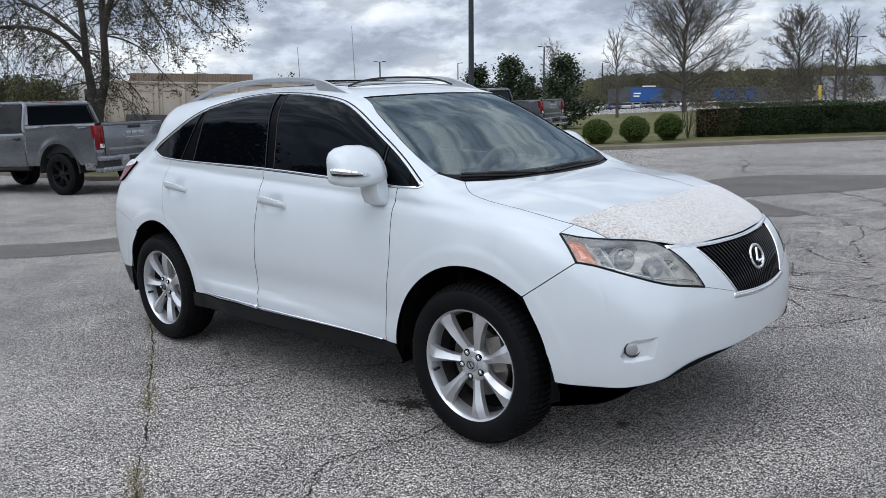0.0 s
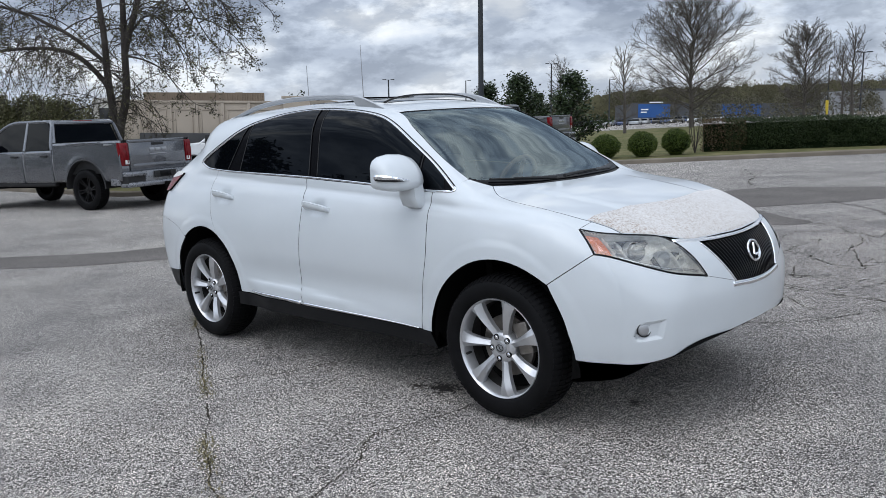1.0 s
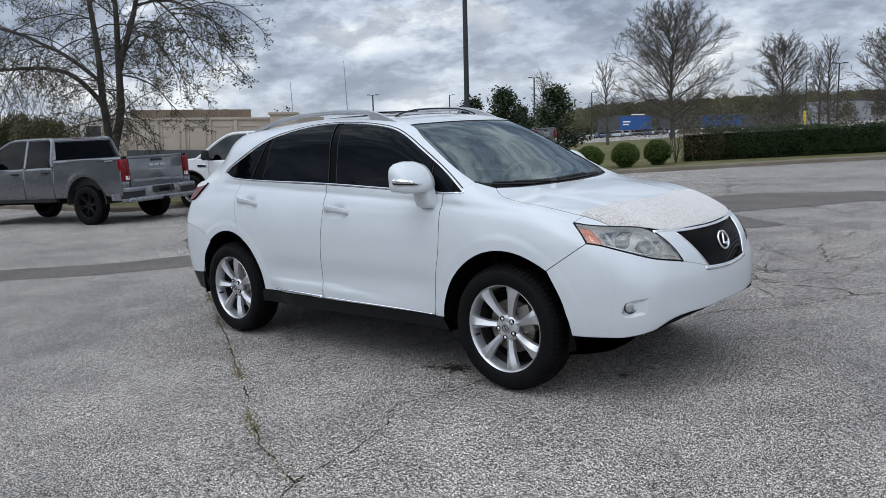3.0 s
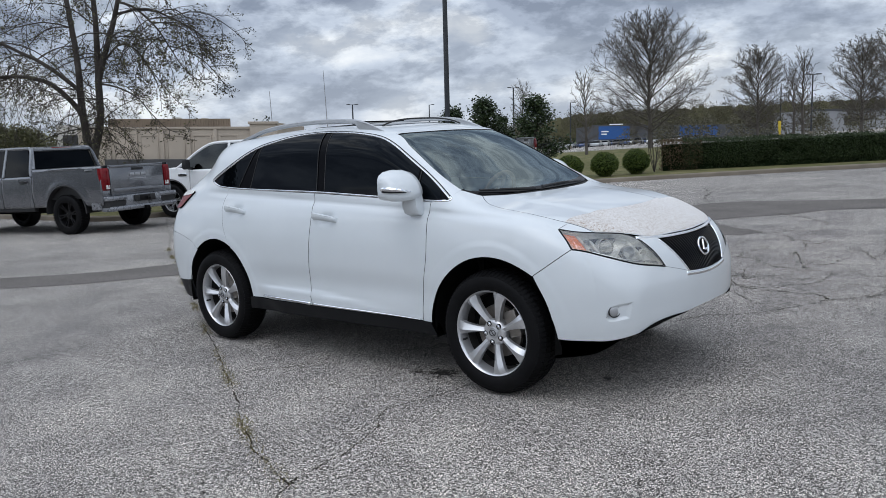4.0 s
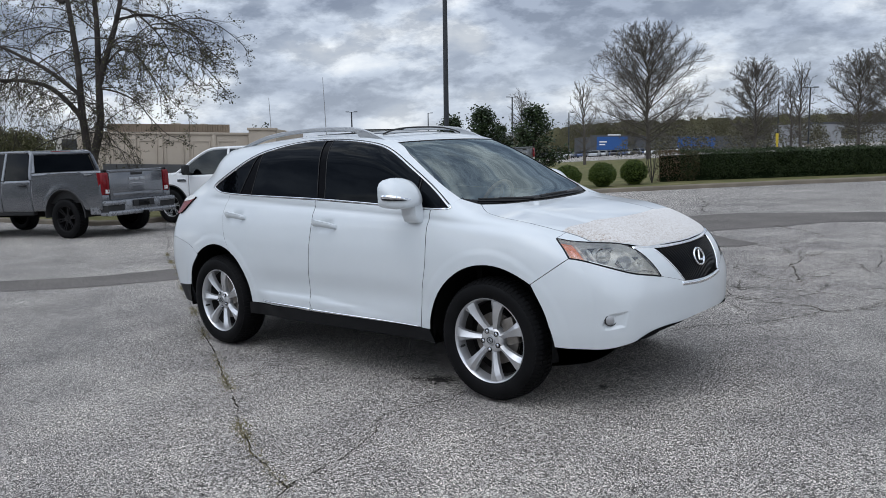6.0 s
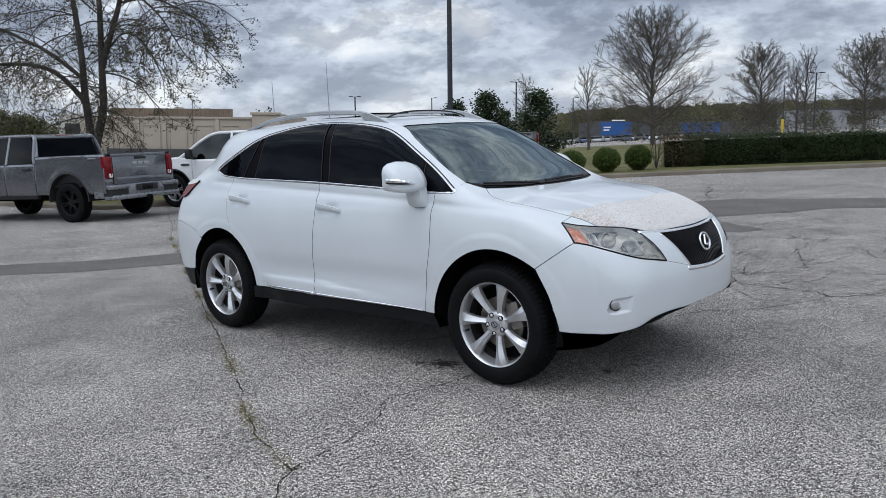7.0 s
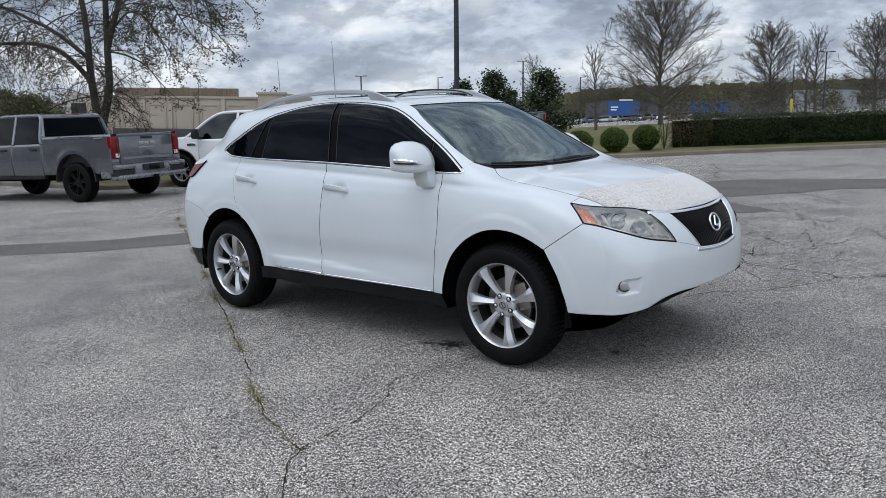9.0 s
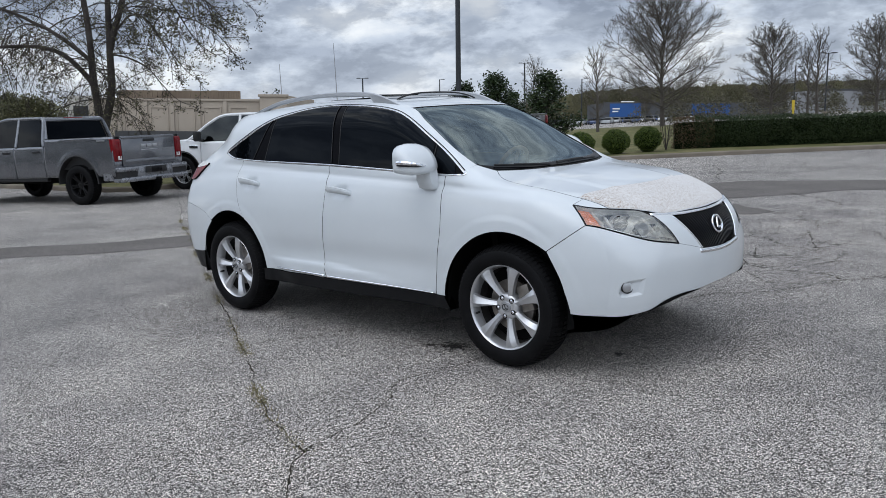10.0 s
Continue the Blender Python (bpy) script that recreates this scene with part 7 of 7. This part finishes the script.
clump_stuff("far_thicket", "olive spring thicket behind the building", spots, thicket_leaf, "thicket", 6)
spots = []
for k in range(90):
    x = -95 + 190 * k / 90
    spots.append(((x, -34 + rnd.uniform(-3, 3), 0), 3.0, rnd.uniform(5.5, 9.5), 240, 0.5))
clump_stuff("woods_behind", "dark line of trees on the camera's side of the lot", spots, woods_leaf, "woods", 7)
spots = []
for k in range(46):
    a = 33 + 62 * k / 46 + rnd.uniform(-1, 1)
    spots.append((place(a, 118 + rnd.uniform(-14, 20)), 2.2, rnd.uniform(2.6, 4.6), 420, 0.30))
clump_stuff("scrub", "thin olive-brown scrub beyond the hedge", spots, woods_leaf, "scrub", 12)
clump_stuff("far_shrub", "green treetops over the roof line", [(place(-19.3, 90), 0.9, 5.5, 420, 0.3), (place(-18.1, 90), 0.9, 5.9, 420, 0.3)], dark_leaf, "tree", 9)


def topiary(m, radius, height, label, brown=False):
    """A clipped ball shrub: dark core, leaves all over an uneven skin, short stem."""
    w = Wood(int(radius * 1000) + int(m.translation.x * 7))
    t = thing("bush", m, label, "bush", "clipped bushes")
    stem = bmesh.new()
    add_tube(stem, [(0, 0, 0), (0.01, 0, 0.2), (0, 0.01, height * 0.6)], [0.05, 0.04, 0.02], 6)
    part("stem", stem, bark, t)
    core = bmesh.new()
    bmesh.ops.create_icosphere(core, subdivisions=3, radius=1)
    for v in core.verts:
        k = 0.86 + 0.05 * noise.noise(v.co * 2.5)
        v.co = Vector((v.co.x * radius * k, v.co.y * radius * k, height / 2 + v.co.z * height / 2 * k * 0.98))
    part("core", core, shaded_core, t)
    for k in range(5200):
        d = Vector((w.r.gauss(0, 1), w.r.gauss(0, 1), w.r.gauss(0, 1))).normalized()
        q = 0.93 + 0.07 * noise.noise(d * 2.5) + w.r.uniform(-0.05, 0.04)
        e = 0.85 if d.z < -0.5 else 1.0
        p = np.array([d.x * radius * q * e, d.y * radius * q * e, height / 2 + max(-0.97, d.z) * height / 2 * q])
        w.leaf(p, 0.045 * w.r.uniform(0.7, 1.3), 0.8)
    w.crown("foliage", bush_leaf, t)


topiary(pose(*place(4.50, 25.0, 0.1), 0, 0, 0), 0.45, 0.76, "clipped round green bush by the kerb")
topiary(pose(*place(5.60, 24.9, 0.1), 0, 0, 0), 0.45, 0.80, "clipped round green bush by the kerb")
topiary(pose(*place(6.72, 25.3, 0.1), 0, 0, 0), 0.45, 0.83, "clipped round green bush beside the hedge")


def hedge(start, end, depth, tall_, drop):
    a, b = Vector((*start, 0)), Vector((*end, 0))
    ln = (b - a).length
    ang = math.degrees(math.atan2(b.y - a.y, b.x - a.x))
    t = thing("hedge", pose(a.x, a.y, 0.1, 0, 0, ang), "long clipped dark green hedge with a browned end", "hedge")
    core = bmesh.new()
    vs = add_box(core, (0.05, 0.12, 0.0), (ln, depth - 0.12, 1.0))
    for v in vs:
        v.co.z *= tall_ - 0.12 - drop * min(max(v.co.x, 0.0), 8.0) / 8.0
    part("core", core, shaded_core, t, smooth=False)
    for nm, x0, x1, cnt, mat_ in (("browned_foliage", 0.0, 1.3, 3000, hedge_brown), ("foliage", 0.7, min(ln, 26.0), 105000, hedge_leaf), ("far_foliage", min(ln, 26.0), ln, 16000, hedge_leaf)):
        w = Wood(int(x1 * 10))
        for k in range(cnt):
            x = w.r.uniform(x0, x1)
            side = w.r.random()
            height = tall_ - drop * min(x, 8.0) / 8.0
            bump = 0.07 * noise.noise(Vector((x * 0.9, 0, 3))) + 0.07 * noise.noise(Vector((x * 3.2, 1, 3)))
            if side < 0.62:
                z = w.r.uniform(0.02, height + bump)
                p = (x, 0.12 * noise.noise(Vector((x * 1.6, z * 1.2, 0))) + 0.12 * noise.noise(Vector((x * 4.2, z * 2.6, 0))) + w.r.gauss(0, 0.03) + (0.10 if z < 0.2 else 0), z)
            elif side < 0.94:
                p = (x, w.r.uniform(0, depth), height + bump + w.r.gauss(0, 0.03))
            elif x0 == 0.0:
                p = (w.r.gauss(0, 0.05), w.r.uniform(0, depth), w.r.uniform(0.02, height))
            else:
                p = (x, w.r.uniform(0, depth), height + w.r.uniform(0, 0.10))
            w.leaf(np.array(p), 0.046 * w.r.uniform(0.6, 1.4), 0.8)
        w.crown(nm, mat_, t)


hedge((-8.87, 20.12), (14.2, 32.0), 1.3, 1.00, 0.20)
shrub = Wood(77)
for k in range(9):
    pts = shrub.grow((0, 0, 0), (shrub.r.uniform(-0.3, 0.3), shrub.r.uniform(-0.3, 0.3), 1), 1.15 * shrub.r.uniform(0.7, 1.1), 0.014, 0.006, 5, 0.08, 0.05, 4)
    sprout(shrub, pts, (5,), 0.3, 0.005, 0.1, 0.05, 1)
shrub.finish("shrub", pose(*place(7.45, 25.8, 0.1)), "bare upright twiggy shrub at the hedge's end", "shrub", bark, bud_leaf)

# weeds in the main crack
w = Wood(99)
crk = spline(MAIN_CRACK, 400)
dens = [noise.noise(Vector((i * 0.09, 0, 0))) for i in range(400)]
for i, (x, y) in enumerate(crk):
    if -9.5 < x < 1.0 and dens[i] > -0.05:
        for k in range(10 + int(dens[i] * 90)):
            base = np.array([x + w.r.gauss(0, 0.024), y + w.r.gauss(0, 0.024), 0.003])
            a = w.r.uniform(0, 6.283)
            ln = w.r.uniform(0.006, 0.017)
            d = np.array([math.cos(a), math.sin(a), w.r.uniform(0.3, 1.2)]) * ln
            s = np.array([-math.sin(a), math.cos(a), 0]) * 0.0028
            n0 = len(w.lv)
            w.lv += [base - s, base + s, base + d]
            w.lf.append((n0, n0 + 1, n0 + 2))
weed_leaf = leaf_material("weed_leaf", (0.095, 0.088, 0.030), (0.165, 0.140, 0.058), (0.25, 0.20, 0.11))
tagged(mesh_object("crack_weeds", w.lv, w.lf, weed_leaf), "small dry and green weeds growing from the crack", "weeds", kind="stuff")

# ---------------------------------------------------------------- far buildings, lamp posts, masts, parked cars
beige = Mat("beige_wall", (0.385, 0.332, 0.275), 0.9, spec=0.2).vary(0.08, 0.5, 20)
beige_dark = Mat("tan_metal_screen", (0.205, 0.160, 0.120), 0.8, spec=0.2).vary(0.1, 0.6, 12)
white_wall = Mat("white_wall", (0.47, 0.45, 0.41), 0.9, spec=0.2).vary(0.1, 0.6, 15)
dark_open = Mat("dark_opening", (0.03, 0.03, 0.032), 0.5).vary(0.2, 1, 10)
store_grey = Mat("store_grey", (0.085, 0.088, 0.094), 0.85, spec=0.2).vary(0.1, 0.05, 2)
store_blue = Mat("store_blue", (0.018, 0.085, 0.27), 0.7).vary(0.1, 0.05, 2)
store_pale = Mat("store_pale", (0.27, 0.275, 0.285), 0.85).vary(0.1, 0.05, 2)
sign_white = Mat("sign_white", (0.85, 0.85, 0.85), 0.5).vary(0.03, 1, 5)
pole_paint = Mat("dark_pole_paint", (0.030, 0.034, 0.040), 0.55, spec=0.4).vary(0.2, 1.5, 30)
yellow_paint = Mat("yellow_paint", (0.55, 0.40, 0.03), 0.6).vary(0.1, 2, 30)
YAW = math.degrees(math.atan2(R_AX[1], R_AX[0]))

x, y, z = place(0, 60)
hall = thing("low_building", pose(x, y, -0.91, 0, 0, YAW) @ pose(0, 0, 0, 0, 3.2, 0), "long low beige building with wall panels and tan roof screen", "building")
part("wall", box((-26.5, 0, -1.5), (-13.5, 14, 3.75), 0.05), beige, hall)
part("corner_block", box((-13.55, -0.25, -1.5), (-11.5, 13, 4.10), 0.05), beige, hall)
part("end_block", box((-28.4, 0.6, -1.5), (-26.45, 12, 3.97), 0.05), white_wall, hall)
part("roof", box((-26.4, 0.4, 3.75), (-13.6, 13.6, 3.80)), white_wall, hall)
part("cornice", box((-26.5, -0.10, 3.62), (-13.55, 0.05, 3.80), 0.02), beige, hall)
part("cornice", box((-13.65, -0.34, 3.97), (-11.4, 0.0, 4.17), 0.02), beige, hall)
scr = bmesh.new()
add_box(scr, (-25.4, 3.0, 3.75), (-15.8, 3.15, 4.50))
for k in range(48):
    add_box(scr, (-25.4 + k * 0.2, 2.95, 3.8), (-25.32 + k * 0.2, 3.0, 4.48))
part("roof_screen", scr, beige_dark, hall, smooth=False)
for k in range(6):
    x0 = -26.2 + k * 2.0
    part("pilaster", box((x0 - 0.14, -0.10, 0), (x0 + 0.14, 0.02, 3.62), 0.02), beige, hall)
    fr = bmesh.new()
    for lo, hi in (((x0 + 0.30, -0.05, 3.10), (x0 + 1.70, 0.01, 3.20)), ((x0 + 0.30, -0.05, 1.2), (x0 + 0.40, 0.01, 3.12)), ((x0 + 1.60, -0.05, 1.2), (x0 + 1.70, 0.01, 3.12))):
        add_box(fr, lo, hi, 0.01)
    part("panel_frame", fr, beige, hall)
part("doorway", box((-27.9, 0.5, 1.4), (-26.8, 0.62, 3.22), 0.02), dark_open, hall)
part("dark_base_band", box((-24.5, -0.4, -1.0), (-14.4, -0.12, 1.38), 0.05), dark_open, hall)
for k, (a, w_, h) in enumerate(((-20.5, 0.5, 0.25), (-18.2, 0.35, 0.2))):
    part("roof_unit", box((a, 3.4, 3.8), (a + w_, 4.4, 4.38 + h), 0.03), white_wall, hall)

x, y, z = place(0, 330)
store = thing("store", pose(x, y, 3.4, 0, 0, YAW) @ pose(0, 0, 0, 0, 2.5, 0), "large grey big-box store with blue sign panels far across the lot", "building")
part("wall", box((70, 0, -3.3), (150, 40, 4.6)), store_grey, store)
part("entrance", box((69, -1.5, -3.3), (86, 0, 5.0)), store_grey, store)
part("blue_panel", box((71.5, -1.7, -1.0), (84.5, -1.5, 4.4)), store_blue, store)
part("blue_panel", box((106, -0.3, -0.6), (122, 0, 4.2)), store_blue, store)
part("sign_bar", box((72.6, -1.9, 2.0), (75.6, -1.7, 2.5)), sign_white, store)
part("sign_bar", box((72.6, -1.9, 0.9), (75.0, -1.7, 1.4)), sign_white, store)
part("sign_bar", box((76.0, -1.9, 4.9), (81.5, -1.7, 5.35)), sign_white, store)
x, y, z = place(0, 300)
hall2 = thing("warehouse", pose(x, y, 6.0, 0, 0, YAW) @ pose(0, 0, 0, 0, 2.5, 0), "pale grey warehouse front far behind the trees", "building")
part("wall", box((146, 0, -3.0), (205, 30, 6.0)), store_pale, hall2)
part("parapet", box((145.8, -0.2, 5.6), (205.2, 0, 6.4)), store_grey, hall2)
part("doorway", box((160, -0.15, 0.3), (166, 0, 3.8)), dark_open, hall2)


def lamp_post(a, d, height, heads, label, r=0.09, lean=2.0):
    x, y, z = place(a, d)
    t = thing("lamp_post", pose(x, y, z, 0, 0, YAW) @ pose(0, 0, 0, 0, lean, 0), label, "lamp post", "lamp posts")
    part("base", lathe([(r * 2.6, 0), (r * 2.6, 0.6), (r * 2.2, 0.65), (0.01, 0.65)], 16, "Z", caps=False), concrete, t)
    part("pole", lathe([(r * 1.15, 0.6), (r * 0.8, height)], 12, "Z"), pole_paint, t)
    arm = bmesh.new()
    for s in heads:
        add_tube(arm, [(0, 0, height - 0.08), (s * 0.55, 0, height)], 0.04, 6)
    part("arm", arm, pole_paint, t)
    for s in heads:
        part("lamp_head", box((min(s * 0.4, s * 1.05), -0.16, height - 0.05), (max(s * 0.4, s * 1.05), 0.16, height + 0.08), 0.03), pole_paint, t)


lamp_post(0.85, 34, 11.5, (-1, 1), "tall dark steel lamp post behind the car", 0.105, 2.0)
lamp_post(15.06, 138, 11.3, (-1, 1), "distant twin-headed lamp post", 0.14)
lamp_post(-13.2, 140, 10.2, (-1, 1), "distant twin-headed lamp post", 0.14)
lamp_post(0.38, 160, 10.6, (1,), "distant single-headed lamp post", 0.12)
lamp_post(27.2, 150, 8.8, (1,), "distant single-headed lamp post", 0.12)
lamp_post(49.0, 100, 7.8, (-1, 1), "distant twin-headed lamp post beyond the hedge", 0.10)
lamp_post(58.5, 130, 8.0, (1,), "distant single-headed lamp post", 0.10)


def mast(a, d, height):
    x, y, z = place(a, d)
    t = thing("radio_mast", pose(x, y, 0, 0, 0, YAW), "thin radio mast far behind the building", "mast", "radio masts")
    part("shaft", lathe([(0.16, 0), (0.07, height)], 6, "Z"), store_pale, t)
    part("base", lathe([(0.5, 0), (0.35, height * 0.2)], 6, "Z"), store_pale, t)


mast(-44.7, 230, 19.5), mast(-28.8, 230, 24.5)

x, y, z = place(45.0, 100)
bol = thing("yellow_marker", pose(x, y, 0), "yellow marker post beyond the hedge", "marker post")
part("post", lathe([(0.12, 0), (0.12, 1.6)], 10, "Z"), yellow_paint, bol)
part("plate", box((-0.17, -0.05, 0.5), (0.17, 0.05, 1.75), 0.03), yellow_paint, bol)


# the far lot's cars
far_paints = {k: Mat("far_paint_" + k, c, 0.4, coat=0.5).vary(0.04, 1, 6) for k, c in {"white": (0.72, 0.72, 0.72), "silver": (0.38, 0.39, 0.40), "black": (0.025, 0.025, 0.028), "red": (0.26, 0.03, 0.03), "blue": (0.04, 0.07, 0.16), "yellow": (0.52, 0.33, 0.03)}.items()}


def small_car(paint, label):
    t = thing("parked_car", pose(0, 0, -50), label, "car", "cars in the far lot")
    bm = bmesh.new()
    prof = [(-2.25, 0.35), (-2.3, 0.7), (-2.15, 0.98), (2.0, 0.90), (2.25, 0.70), (2.25, 0.35)]
    rows = [[bm.verts.new((x, y, z)) for x, z in prof] for y in (-0.88, -0.92, 0.92, 0.88)]
    for a, b in zip(rows, rows[1:]):
        for i in range(6):
            bm.faces.new((a[i], a[(i + 1) % 6], b[(i + 1) % 6], b[i]))
    bm.faces.new(rows[0]), bm.faces.new(rows[-1][::-1])
    part("body", bm, paint, t)
    bm = bmesh.new()
    prof = [(-1.9, 0.95), (-1.35, 1.44), (0.2, 1.47), (1.05, 0.92)]
    rows = [[bm.verts.new((x, y * (0.80 if z > 1.2 else 1), z)) for x, z in prof] for y in (-0.84, 0.84)]
    for i in range(4):
        bm.faces.new((rows[0][i], rows[0][(i + 1) % 4], rows[1][(i + 1) % 4], rows[1][i]))
    bm.faces.new(rows[0]), bm.faces.new(rows[-1][::-1])
    part("glasshouse", bm, tint, t)
    part("roof", box((-1.38, -0.68, 1.44), (0.22, 0.68, 1.50), 0.03), paint, t)
    for x in (-1.4, 1.4):
        for y in (-0.85, 0.85):
            part("wheel", lathe([(0.001, -0.1), (0.30, -0.1), (0.33, -0.06), (0.33, 0.06), (0.30, 0.1), (0.001, 0.1)], 14, centre=(x, y, 0.33), caps=False), rubber, t)
    return t


protos = [small_car(m, f"{k} car parked in the far lot") for k, m in far_paints.items()]
rnd = random.Random(4)
first = {}
for row, (d, a0, a1, step) in enumerate(((178, 24, 60, 2.7), (200, 28, 70, 2.7), (216, 32, 74, 2.7), (235, 40, 82, 2.8), (270, 46, 100, 3.0), (298, 52, 110, 3.1))):
    a = a0
    while a < a1:
        if rnd.random() < 0.85:
            k = rnd.choices(range(6), (1.6, 4, 9, 1.5, 3, 0.6))[0]
            x, y, z = place(a, d + rnd.uniform(-0.6, 0.6))
            m = pose(x, y, z, 0, 0, YAW + rnd.choice((70, 250)) + rnd.uniform(-4, 4))
            if k not in first:
                first[k] = protos[k]
                protos[k].matrix_basis = m
            else:
                copy_thing(protos[k], m)
        a += step * rnd.uniform(0.95, 1.3)
for k, p in enumerate(protos):
    if k not in first:
        p.matrix_basis = pose(*place(60 + k * 3, 240), 0, 0, YAW)
